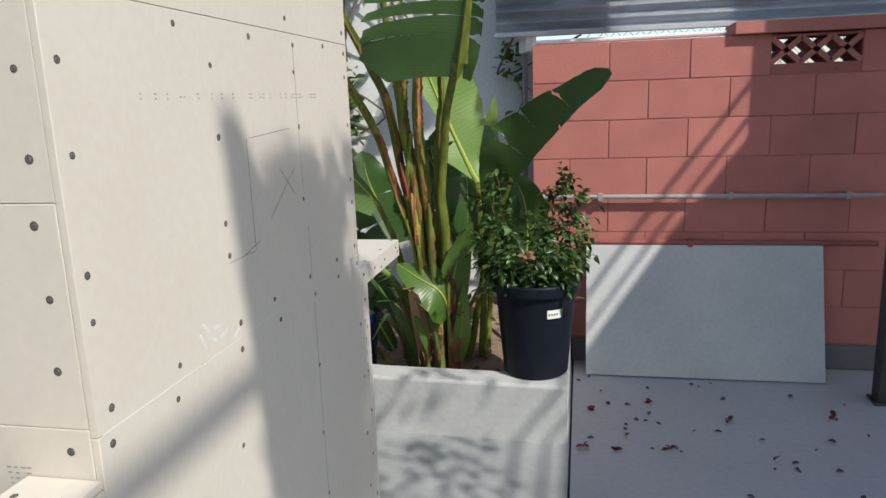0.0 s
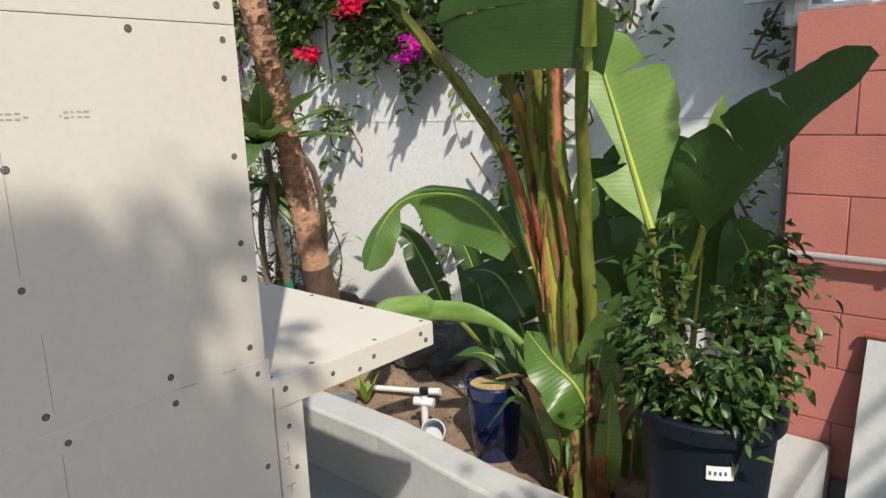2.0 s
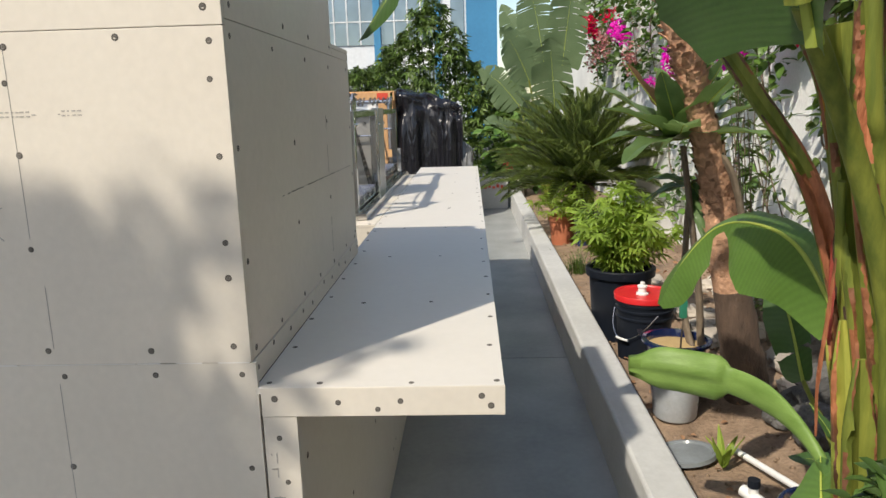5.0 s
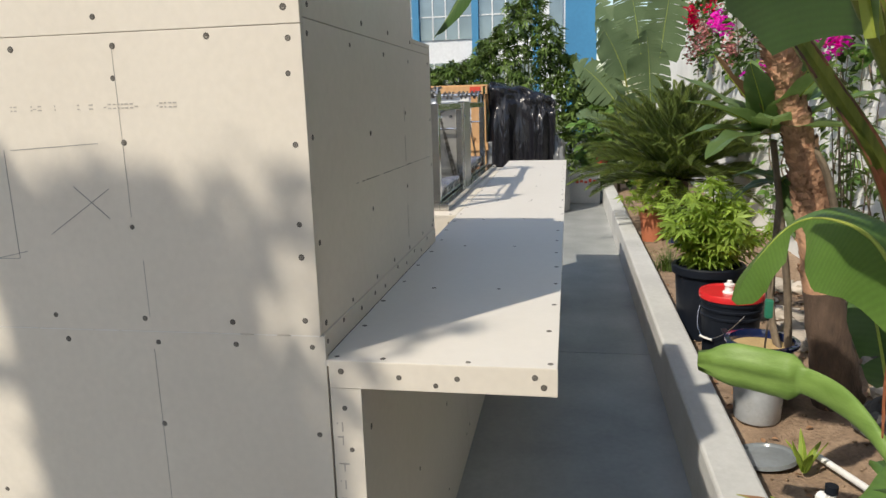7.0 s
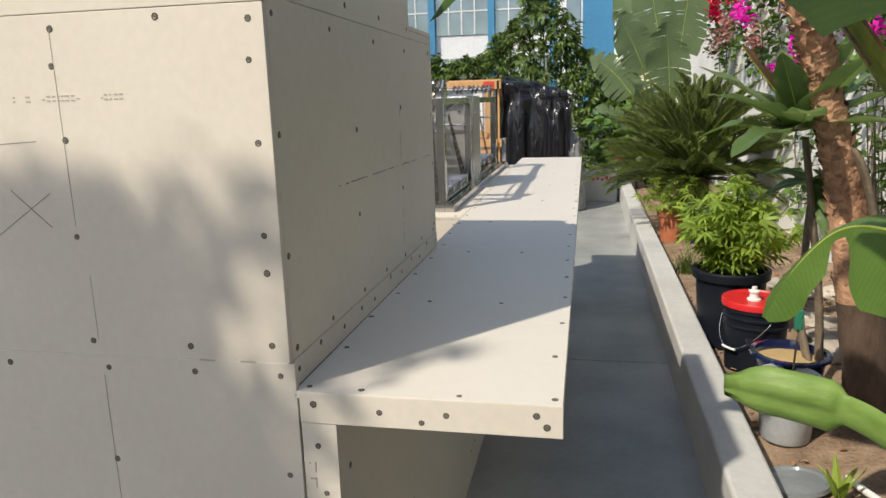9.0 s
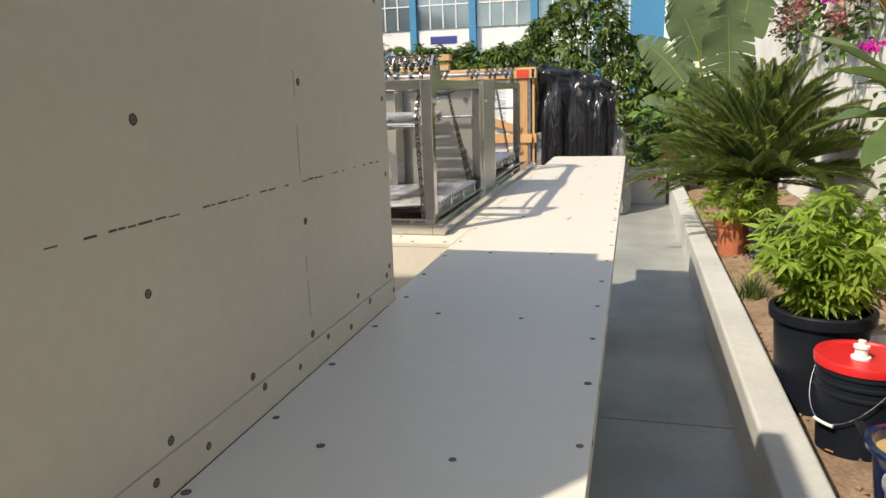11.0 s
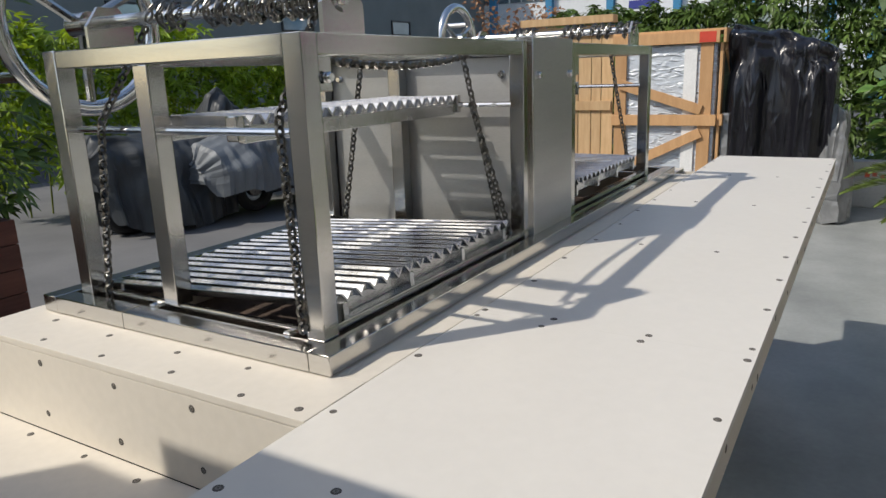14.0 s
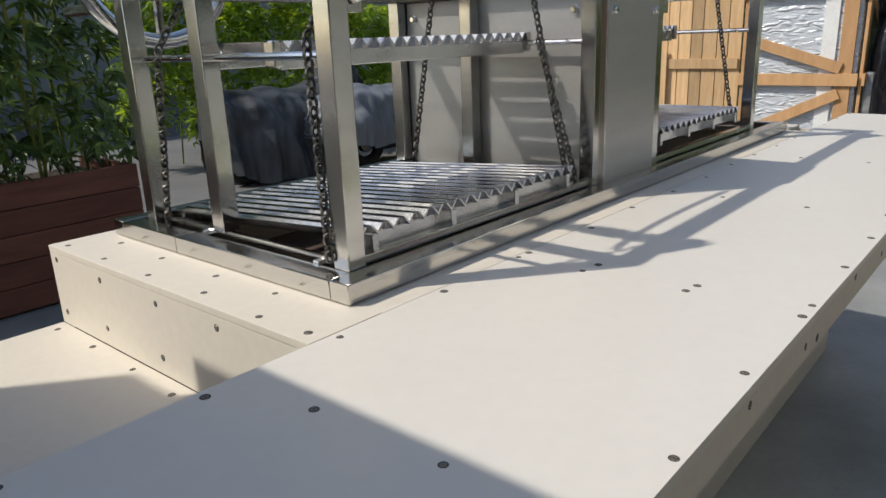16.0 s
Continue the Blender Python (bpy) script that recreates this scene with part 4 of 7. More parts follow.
    bm.faces.new(ends[1])
    bmesh.ops.recalc_face_normals(bm, faces=bm.faces)
    return mesh_of(bm, M["grate"])


SLAT, SLAT_UP = v_slat(1.278, 1.850), v_slat(1.485, 1.69, w=0.028, h=0.015)


def lower_grate(x0, x1, z, tilt=0.0):
    """The main grate between x0 and x1; its bars run across. tilt: how many degrees its south side hangs low."""
    hang = Matrix.Translation((0, 1.85, z)) @ Matrix.Rotation(radians(tilt), 4, "X") @ Matrix.Translation((0, -1.85, -z))
    g = part("lower_grate", one_box(x1, x0, 1.300, 1.312, z - 0.03, z - 0.004, bevel=0.002), M["grate"], grill, "grate of V-shaped steel bars", at=hang)
    part("side_bar", one_box(x1, x0, 1.815, 1.827, z - 0.032, z - 0.004, bevel=0.002), M["grate"], g)
    part("side_bar", one_box(x1, x1 + 0.006, 1.300, 1.827, z - 0.04, z - 0.006, bevel=0.001), M["grate"], g)
    n = int(round((x0 - x1) / 0.0375))
    for k in range(n):
        x = x0 - 0.02 - k * (x0 - x1 - 0.04) / (n - 1)
        part("bar", SLAT, None, g, at=Matrix.Translation((x, 0, z)))
    for x in np.linspace(x0 - 0.05, x1 + 0.03, 4):
        part("hook", one_box(x - 0.007, x + 0.007, 1.822, 1.850, z - 0.034, z - 0.001, bevel=0.002), M["grate"], g)
    return g


def upper_grate(x0, x1, z):
    g = part("upper_grate", one_box(x1, x0, 1.676, 1.686, z - 0.030, z - 0.002, bevel=0.002), M["grate"], grill, "narrow warming grate of V bars")
    part("side_bar", one_box(x1, x0, 1.488, 1.498, z - 0.030, z - 0.002, bevel=0.002), M["grate"], g)
    n = int(round((x0 - x1) / 0.034))
    for k in range(n):
        x = x0 - 0.016 - k * (x0 - x1 - 0.032) / (n - 1)
        part("bar", SLAT_UP, None, g, at=Matrix.Translation((x, 0, z)))
    for x in (x0 + 0.008, x1 - 0.008):
        for y in (1.50, 1.68):
            part("bracket", one_box(x - 0.008, x + 0.008, y - 0.014, y + 0.014, z - 0.026, z + 0.016, bevel=0.003), M["steel"], g)


def rods(xs, z):
    for x in xs:
        part("slide_rod", tube(bmesh.new(), [(x, GY0 + 0.03, z), (x, GY1 - 0.03, z)], 0.0065, 10), M["shine"], grill, "polished steel rod")


def winch(x, z, wheel_r=0.163, wraps=(1.42, 1.54, 1.60, 1.65, 1.69, 1.74, 1.79), wy=1.185, hold=-0.64):
    """The shaft with its wound chain, end plates and the hand wheel on the south side."""
    w = part("shaft", tube(bmesh.new(), [(x, wy - 0.02, z), (x, GY1 - 0.01, z)], 0.012, 12), M["shine"], grill, "polished winding shaft")
    for y in (1.272, 1.842):
        bm = bmesh.new()
        pr = [(-0.05, GZ1), (0.05, GZ1), (0.05, z - 0.01), (0.022, z + 0.026), (-0.022, z + 0.026), (-0.05, z - 0.01)]
        a, b = ([bm.verts.new((x + u, y + s, h)) for u, h in pr] for s in (-0.004, 0.004))
        bm.faces.new(a)
        bm.faces.new(b[::-1])
        for i in range(6):
            bm.faces.new((a[i - 1], a[i], b[i], b[i - 1]))
        bmesh.ops.recalc_face_normals(bm, faces=bm.faces)
        part("bearing_plate", bm, M["steel"], grill)
    wheel = part("hand_wheel", tube(bmesh.new(), [(x + wheel_r * math.cos(t), wy, z + wheel_r * math.sin(t)) for t in np.linspace(0, 2 * math.pi, 49)], 0.016, 12, cap=False), M["shine"], grill, "polished steel hand wheel")
    part("hub", tube(bmesh.new(), [(x, wy - 0.022, z), (x, wy + 0.03, z)], 0.024, 14), M["steel"], wheel)
    for k in range(3):
        t = 0.55 + 2 * math.pi * k / 3
        part("spoke", tube(bmesh.new(), [(x + 0.02 * math.cos(t), wy, z + 0.02 * math.sin(t)), (x + wheel_r * math.cos(t), wy, z + wheel_r * math.sin(t))], 0.0095, 8), M["steel"], wheel)
    gx, gz = x + wheel_r * math.cos(hold), z + wheel_r * math.sin(hold)
    part("grip", tube(bmesh.new(), [(gx, wy - 0.012, gz), (gx, wy - 0.13, gz)], 0.011, 10), M["shine"], wheel)
    # Chain wound round the shaft.
    for y in wraps:
        bm = bmesh.new()
        turns = 2.3
        pts = [Vector((x + 0.021 * math.cos(t), y + 0.0045 * t, z + 0.021 * math.sin(t))) for t in np.linspace(0, 2 * math.pi * turns, 20)]
        for i, p in enumerate(pts):
            way = (pts[min(i + 1, 19)] - pts[max(i - 1, 0)]).normalized()
            flat = Vector((0, 1, 0)) if i % 2 else (p - Vector((x, p.y, z))).normalized()
            tube(bm, [p + way * 0.012 * math.sin(u) + flat * 0.006 * math.cos(u) for u in np.linspace(0, 2 * math.pi, 8)], 0.0026, 5, cap=False)
        part("wound_chain", bm, M["chain"], w, "chain wound round the shaft")
    return w


section(-2.65, -3.432)
section(-3.70, -4.505)
rods((-2.668, -3.395), 1.322)
rods((-3.728, -4.47), 1.328)
lower_grate(-2.668, -3.335, 1.046, tilt=3.8)
lower_grate(-3.735, -4.38, 1.075)
upper_grate(-2.69, -3.38, 1.330)
upper_grate(-3.745, -4.20, 1.335)
# Each chain drops from the shaft over its rod to the grate.
for line in ([(-2.754, 1.401, 1.50), (-2.642, 1.392, 1.335), (-2.642, 1.336, 1.004)], [(-2.76, 1.80, 1.50), (-2.650, 1.806, 1.345), (-2.645, 1.822, 1.014)],
             [(-3.33, 1.738, 1.438), (-3.35, 1.815, 1.048)], [(-3.315, 1.765, 1.33), (-3.362, 1.838, 1.02)], [(-3.349, 1.434, 1.43), (-3.344, 1.353, 1.024)],
             [(-3.75, 1.38, 1.44), (-3.75, 1.385, 1.05)], [(-3.75, 1.80, 1.44), (-3.75, 1.81, 1.05)], [(-4.40, 1.40, 1.44), (-4.42, 1.36, 1.05)], [(-4.39, 1.745, 1.44), (-4.42, 1.81, 1.05)]):
    for a, b in zip(line, line[1:]):
        chain(a, b, grill)
chain((-2.74, 1.80, 1.43), (-3.30, 1.79, 1.44), grill, sag=0.04)
winch(-2.77, 1.518)
winch(-4.33, 1.515, 0.12, (1.42, 1.60, 1.70, 1.79), wy=1.16, hold=2.6)

# Cabinet between the sections: side sheets, mid stiles and a front sheet.
steel("side_sheet", -3.43, -3.427, 1.275, 1.49, 1.005, 1.43, bevel=0, material="steel_flat")
steel("side_sheet", -3.43, -3.427, 1.515, 1.825, 1.005, 1.43, bevel=0, material="steel_flat")
steel("stile", -3.425, -3.39, 1.485, 1.52, 0.99, 1.43)
steel("side_sheet", -3.703, -3.7, 1.275, 1.825, 1.005, 1.43, bevel=0, material="steel_flat")
steel("front_sheet", -3.694, -3.440, GY1 - 0.002, GY1 + 0.006, 0.985, 1.472, material="steel_flat", label="brushed steel cabinet front")
steel("front_flange", -3.438, -3.432, GY1 - 0.03, GY1 + 0.008, 0.985, 1.474)
steel("back_sheet", -3.694, -3.440, GY0 - 0.004, GY0, 0.985, 1.464, material="steel_flat")
steel("cabinet_top", -3.694, -3.440, GY0 + 0.001, GY1 - 0.003, 1.455, 1.4635, material="steel_flat")
for x, y, z, way in ((-3.4255, 1.30, 1.39, "x"), (-3.4255, 1.79, 1.39, "x"), (-3.466, GY1 + 0.006, 1.385, "y"), (-3.67, GY1 + 0.006, 1.385, "y"), (-2.70, 1.862, 1.40, "y")):
    bm = bmesh.new()
    lathe(bm, [(0, 0.009), (0.006, 0.009), (0.0085, 0.006), (0.0085, 0.0), (0.010, 0.0)], 12)
    part("bolt", bm, M["shine"], grill, at=Matrix.Translation((x, y, z)) @ TURN_TO[way])
for y in (1.50, 1.83):
    bm = bmesh.new()
    lathe(bm, [(0, 0.014), (0.008, 0.014), (0.009, 0.0)], 8)
    part("bolt", bm, M["shine"], grill, at=Matrix.Translation((-2.664, y - 0.05, 1.0)) @ TURN_TO["x"])

# Slotted strip along the front of each pit.
for xa, xb in ((-2.70, -3.40), (-3.74, -4.46)):
    n = int((xa - xb) / 0.042)
    for k in range(n):
        x = xa - 0.02 - 0.042 * k
        part("slot_bar", one_box(x - 0.013, x + 0.013, 1.79, 1.855, 0.955, 0.961, bevel=0.001), M["steel_flat"], grill)
    steel("ash_rail", xb, xa, 1.775, 1.788, 0.93, 0.965)

# ---- plants and pots of the bed ----
def big_leaf(parent, ctrl, width, normal, material, fold=0.25, droop=0.1, tears=0, seed=0, blunt=False, n=34, rib=0.008, sides=(1.0, 1.0), gap=0.016, base=0.8, cuts=None, name="leaf", shape=None, rib_up=-0.002):
    """A broad banana-like blade along a midrib, torn into strips where tears are given, with its rib as a sub-part."""
    r = random.Random(seed)
    pts = curve_points(ctrl, n)
    nrm = Vector(normal).normalized()
    bm = bmesh.new()
    uvs = bm.loops.layers.uv.new("UVMap")
    where = {}
    length = sum((b - a).length for a, b in zip(pts, pts[1:]))
    m = 6
    for s, wide in ((1, sides[0]), (-1, sides[1])):
        cut = sorted(r.sample(range(3, n - 3), min(tears, n - 7))) if tears else []
        cut = list(cuts[0 if s > 0 else 1] if isinstance(cuts[0], tuple) else cuts) if cuts else cut
        strips = list(zip([0] + cut, cut + [n]))
        for a, b in strips:
            sag, slip = r.uniform(0, 0.10 if tears else 0.0), r.uniform(-0.012, 0.012) if tears else 0
            rows = []
            for i in range(a, b + 1):
                t = i / n
                way = (pts[min(i + 1, n)] - pts[max(i - 1, 0)]).normalized()
                side = way.cross(nrm).normalized() * s
                up = side.cross(way).normalized() * s
                w = math.sin(math.pi * min(1, 0.06 + 0.94 * t ** 0.72)) ** 0.62 * (1 - 0.25 * t)
                if blunt:
                    w = min(1.0, base + t * (1 if base > 0.7 else 2.2)) * (1 - t ** 3.2) ** 0.6
                if shape:
                    ts, ws = zip(*shape[0 if s > 0 else 1])
                    w = float(np.interp(t, ts, ws))
                w = max(0.0, w) * width * wide
                edge = 1.0 - (0.05 * r.random() if tears else 0.0)
                row = []
                for j in range(m + 1):
                    u = j / m * edge
                    ripple = 0.0004 * (1 if i % 2 else -1) * (0.3 + u) + 0.012 * math.sin(5.0 * t * math.pi + seed + 2 * s) * u * u
                    pos = pts[i] + side * (w * u * math.cos(fold)) + up * (w * u * math.sin(fold) + ripple * min(1, w * 12))
                    pos += Vector((0, 0, -1)) * (droop + sag) * w * u * u
                    if tears and i in (a, b) and i not in (0, n):
                        pos += way * (gap if i == a else -gap) * u * u * r.uniform(0.1, 1.0) + way * slip * u
                    row.append(bm.verts.new(pos))
                    where[row[-1]] = (t * length / 0.05 - 0.5 * u, u)
                rows.append(row)
            for r0, r1 in zip(rows, rows[1:]):
                for j in range(m):
                    f = (r0[j], r1[j], r1[j + 1], r0[j + 1])
                    face = bm.faces.new(f if s > 0 else f[::-1])
                    for loop in face.loops:
                        loop[uvs].uv = where[loop.vert]
    bmesh.ops.remove_doubles(bm, verts=bm.verts, dist=0.00005)
    lf = part(name, bm, M[material], parent)
    part("midrib", tube(bmesh.new(), [p + nrm * rib_up for p in pts], [max(0.0012, rib * (1 - 0.85 * i / n)) for i in range(n + 1)], 6), M["rib"], lf)
    return lf


def stalk(parent, ctrl, r0, r1, material="stem", name="stalk", n=22, dry=0, seed=0, face=-1.35, label="", inner="", depth=0.8, tip=0.0, lined=(-9, 9)):
    """A channelled leaf stalk. face: the way its groove looks; inner: the lining of the groove, between the heights lined; dry: how ragged and brown its two margins are; tip: how far its end is drawn to a point."""
    if dry:
        n = max(n, int(sum((Vector(b) - Vector(a)).length for a, b in zip(ctrl, ctrl[1:])) / 0.013))
    pts = curve_points(ctrl, n)
    r = random.Random(seed)
    k = 18
    bm = bmesh.new()
    rings = []
    deep = 1.05 if dry or inner else 0.35
    for i, p in enumerate(pts):
        t = i / n
        rad = r0 + (r1 - r0) * t ** 0.8
        rad *= 1 - tip * max(0.0, (t - 0.8) / 0.2) ** 1.5
        way = (pts[min(i + 1, n)] - pts[max(i - 1, 0)]).normalized()
        out = Vector((math.cos(face), math.sin(face), 0))
        out = (out - way * out.dot(way)).normalized()
        side = way.cross(out)
        ring = []
        for q in range(k):
            a = 2 * math.pi * q / k
            d = min(a, 2 * math.pi - a)
            o = depth * (math.cos(a) - deep * math.exp(-(d / 0.62) ** 2))
            w = math.sin(a)
            if dry and q in (2, 3, 15, 16):
                rag = max(0.0, noise.noise((i * 0.31, q * 2.0, seed * 1.7)) + r.uniform(-0.15, 0.25))
                o += 0.55 * rag * dry
                w *= 1 + r.uniform(-0.14, 0.10) * dry
            ring.append(bm.verts.new(p + out * (rad * o) + side * (rad * w)))
        rings.append(ring)
    for i, (a, b) in enumerate(zip(rings, rings[1:])):
        for q in range(k):
            f = bm.faces.new((a[q], a[(q + 1) % k], b[(q + 1) % k], b[q]))
            if inner and q in (0, 1, 16, 17) and lined[0] < pts[i].z + 0.02 * noise.noise((i * 0.9, q, seed)) < lined[1]:
                f.material_index = 2
            if dry and q in (2, 3, 14, 15) and noise.noise((i * 0.10, seed * 3.7 + q, 0.5)) > (-0.2 if q in (2, 15) else 0.12):
                f.material_index = 1
    bm.faces.new(rings[0][::-1])
    bm.faces.new(rings[-1])
    return part(name, bm, [M[material], M["stem_dry"], M[inner or material]], parent, label)


ban = thing("bird_of_paradise_plant", "tall banana-like plant with fanned yellow-green stalks and torn leaves", "plant")
STALK_A = [(-0.72, 3.24, 0.1), (-0.737, 3.17, 0.6), (-0.757, 3.14, 0.82), (-0.797, 3.137, 0.95), (-0.845, 3.125, 1.10), (-0.892, 3.072, 1.31), (-0.96, 2.97, 1.50), (-1.03, 2.88, 1.65), (-1.10, 2.70, 1.86)]
STALK_B = [(-0.71, 3.24, 0.1), (-0.72, 3.18, 0.6), (-0.742, 3.15, 0.85), (-0.798, 3.13, 1.12), (-0.845, 3.087, 1.45), (-0.90, 3.05, 1.60), (-0.98, 2.98, 1.80), (-1.06, 2.93, 1.95)]
STALK_E = [(-0.625, 3.18, 0.1), (-0.62, 3.15, 0.6), (-0.61, 3.12, 0.87), (-0.62, 3.11, 1.04), (-0.59, 3.05, 1.235), (-0.557, 2.972, 1.415), (-0.49, 2.86, 1.6)]
stalk(ban, STALK_A, 0.034, 0.016, dry=0.6, seed=1, face=-0.15, inner="sheath", lined=(1.03, 1.31))
stalk(ban, STALK_B, 0.033, 0.016, dry=0.8, seed=2, face=-0.45, inner="gold_sheath", lined=(1.22, 1.49))
stalk(ban, STALK_E, 0.027, 0.017, dry=0.5, seed=5, face=2.2, depth=0.8)
stalk(ban, [(-0.69, 3.30, 0.1), (-0.72, 3.24, 0.7), (-0.79, 3.18, 1.3), (-0.83, 3.10, 1.75), (-0.85, 3.0, 2.2)], 0.026, 0.013, seed=3, face=1.6)
stalk(ban, [(-0.645, 3.20, 0.3), (-0.64, 3.16, 0.9), (-0.635, 3.11, 1.18), (-0.62, 3.08, 1.29), (-0.604, 3.05, 1.394), (-0.588, 3.02, 1.493), (-0.60, 2.99, 1.9), (-0.65, 2.98, 2.3)], 0.026, 0.014, dry=0.5, seed=4, face=-2.4)
# Cut stalks, whose blunt ends stand under the big blade.
stalk(ban, [(-0.695, 3.22, 0.3), (-0.725, 3.14, 0.95), (-0.772, 3.09, 1.35), (-0.765, 3.05, 1.60)], 0.033, 0.033, dry=0.7, seed=33, name="cut_stalk", face=-0.15, inner="stem")
stalk(ban, [(-0.665, 3.22, 0.3), (-0.69, 3.15, 0.95), (-0.71, 3.09, 1.35), (-0.69, 3.06, 1.63)], 0.036, 0.026, dry=1, seed=34, name="cut_stalk", face=-0.3, inner="sheath", lined=(1.34, 1.58))
stalk(ban, [(-0.73, 3.18, 0.6), (-0.775, 3.12, 1.0), (-0.765, 3.085, 1.16), (-0.735, 3.06, 1.32)], 0.018, 0.008, seed=35, name="side_stalk", face=-1.2)
# Old sheaths wrapped round the foot, each with a rounded top.
for ctrl, r0, r1, mm, inn, face, dry, sd in (
        ([(-0.735, 3.16, 0.15), (-0.752, 3.125, 0.75), (-0.835, 3.105, 1.05)], 0.028, 0.018, "stem_yellow", "sheath", 0.1, 0.9, 41),
        ([(-0.71, 3.15, 0.15), (-0.722, 3.115, 0.7), (-0.755, 3.095, 1.05)], 0.036, 0.024, "stem", "stem_yellow", -0.3, 1.0, 42),
        ([(-0.665, 3.15, 0.12), (-0.668, 3.115, 0.6), (-0.675, 3.09, 1.0)], 0.044, 0.032, "stem", "stem", 0.1, 0.9, 43),
        ([(-0.59, 3.15, 0.15), (-0.59, 3.115, 0.5), (-0.585, 3.10, 0.80)], 0.040, 0.026, "stem", "stem_dry", -0.6, 1.2, 44),
        ([(-0.665, 3.13, 0.10), (-0.66, 3.105, 0.4), (-0.655, 3.09, 0.66)], 0.044, 0.028, "stem", "stem_yellow", -2.2, 1.1, 45)):
    stalk(ban, ctrl, r0, r1, material=mm, inner=inn, face=face, dry=dry, seed=sd, name="old_sheath", depth=0.55, tip=0.7)
for k in range(16):
    a = 0.41 * k
    h = 0.30 + 0.07 * ((k * 3) % 5)
    stalk(ban, [(-0.685 + 0.08 * math.cos(a), 3.22 + 0.08 * math.sin(a), 0.08), (-0.685 + 0.10 * math.cos(a), 3.22 + 0.10 * math.sin(a), 0.6 * h), (-0.685 + 0.105 * math.cos(a), 3.21 + 0.115 * math.sin(a), h)],
          0.030, 0.016, material="dead_sheath" if k % 4 else "stem_dry", name="dry_stub", dry=1.2, seed=100 + k, face=a, depth=0.4, tip=0.8)
big_leaf(ban, [(-1.06, 2.80, 1.78), (-1.13, 2.60, 1.93), (-1.20, 2.36, 1.92), (-1.26, 2.11, 1.64)], 0.19, (0.3, 0.2, 1), "banana", fold=0.1, droop=0.45, tears=4, seed=11)
big_leaf(ban, [(-0.482, 2.875, 1.545), (-0.435, 2.80, 1.78), (-0.375, 2.715, 2.1), (-0.29, 2.58, 2.4)], 0.42, (0.15, -1, 0.25), "banana", fold=0.12, droop=0.15, tears=6, seed=12, blunt=True, rib=0.014, sides=(0.16, 1.0), gap=0.02, base=0.7, cuts=(8, 11, 13, 17, 22, 27))
big_leaf(ban, [(-0.85, 3.0, 2.2), (-0.9, 2.85, 2.5), (-1.0, 2.6, 2.6), (-1.15, 2.3, 2.45)], 0.2, (0, 0.3, 1), "banana", seed=20, tears=5)
stalk(ban, [(-0.463, 2.84, 1.6), (-0.43, 2.79, 1.78), (-0.375, 2.71, 2.1)], 0.0215, 0.010, n=10)
# Unseen leaves added overhead to shade the dark right-hand blade and the white wall.
stalk(ban, [(-0.65, 2.98, 2.3), (0.10, 3.15, 2.85), (0.75, 2.70, 3.0)], 0.015, 0.011)
big_leaf(ban, [(0.75, 2.70, 3.0), (0.95, 2.48, 3.03), (1.15, 2.24, 2.98), (1.36, 1.98, 2.84)], 0.28, (0.1, 0.1, 1), "banana", tears=6, seed=52, gap=0.02)

stalk(ban, [(-0.66, 3.0, 2.2), (-0.45, 3.2, 2.55), (-0.2, 3.32, 2.72)], 0.014, 0.010)
big_leaf(ban, [(-0.2, 3.32, 2.72), (0.1, 3.38, 2.84), (0.45, 3.40, 2.84), (0.80, 3.38, 2.66)], 0.30, (0.1, 0.0, 1), "banana", tears=5, seed=53, gap=0.015)


def ribbon(ctrl, width, material, label, seed):
    """A torn strip of sheath lying on the stalks, thickened a little."""
    r = random.Random(seed)
    pts = curve_points(ctrl, 22)
    bm = bmesh.new()
    rows = []
    for i, q in enumerate(pts):
        w = width * math.sin(math.pi * (0.12 + 0.80 * i / 22)) ** 0.6 * r.uniform(0.75, 1.1)
        rows.append([bm.verts.new(q + Vector((u * w, 0.35 * u * w + 0.25 * w * (u * u * 4 - 0.4), 0))) for u in (-0.5, -0.2, 0.15, 0.5)])
    for a, b in zip(rows, rows[1:]):
        for k in range(3):
            bm.faces.new((a[k], a[k + 1], b[k + 1], b[k]))
    bmesh.ops.solidify(bm, geom=bm.faces[:], thickness=0.002)
    part("torn_sheath", bm, M[material], ban, label)


def along(ctrl, lo, hi, rad, shift=0.0):
    """Points on the near side of a stalk between two heights."""
    pts = [q for q in curve_points(ctrl, 60) if lo <= q.z <= hi][::-1]
    return [q + Vector((0.25 * rad + shift, -0.95 * rad, 0)) for q in (pts[0], pts[len(pts) // 3], pts[2 * len(pts) // 3], pts[-1])]


ribbon(along(STALK_A, 1.06, 1.33, 0.024, 0.006), 0.022, "sheath", "pink-brown torn sheath", 1)
ribbon(along(STALK_B, 1.22, 1.46, 0.020, 0.004), 0.016, "stem_yellow", "yellowing sheath edge", 8)
ribbon(along(STALK_B, 0.95, 1.17, 0.034, 0.012), 0.016, "dead_sheath", "dark dead sheath scrap", 4)
ribbon([(-0.80, 3.085, 1.20), (-0.785, 3.08, 1.13), (-0.77, 3.075, 1.07), (-0.755, 3.07, 1.00)], 0.016, "red_scrap", "reddish torn sheath scrap", 6)
ribbon([(-0.79, 3.095, 1.27), (-0.792, 3.085, 1.20), (-0.78, 3.085, 1.10), (-0.785, 3.08, 1.03)], 0.013, "dead_sheath", "dark dead sheath scrap", 5)
ribbon([(-0.725, 3.055, 1.18), (-0.73, 3.05, 1.05), (-0.735, 3.045, 0.93), (-0.735, 3.05, 0.82)], 0.011, "sheath", "pink-brown torn sheath", 9)
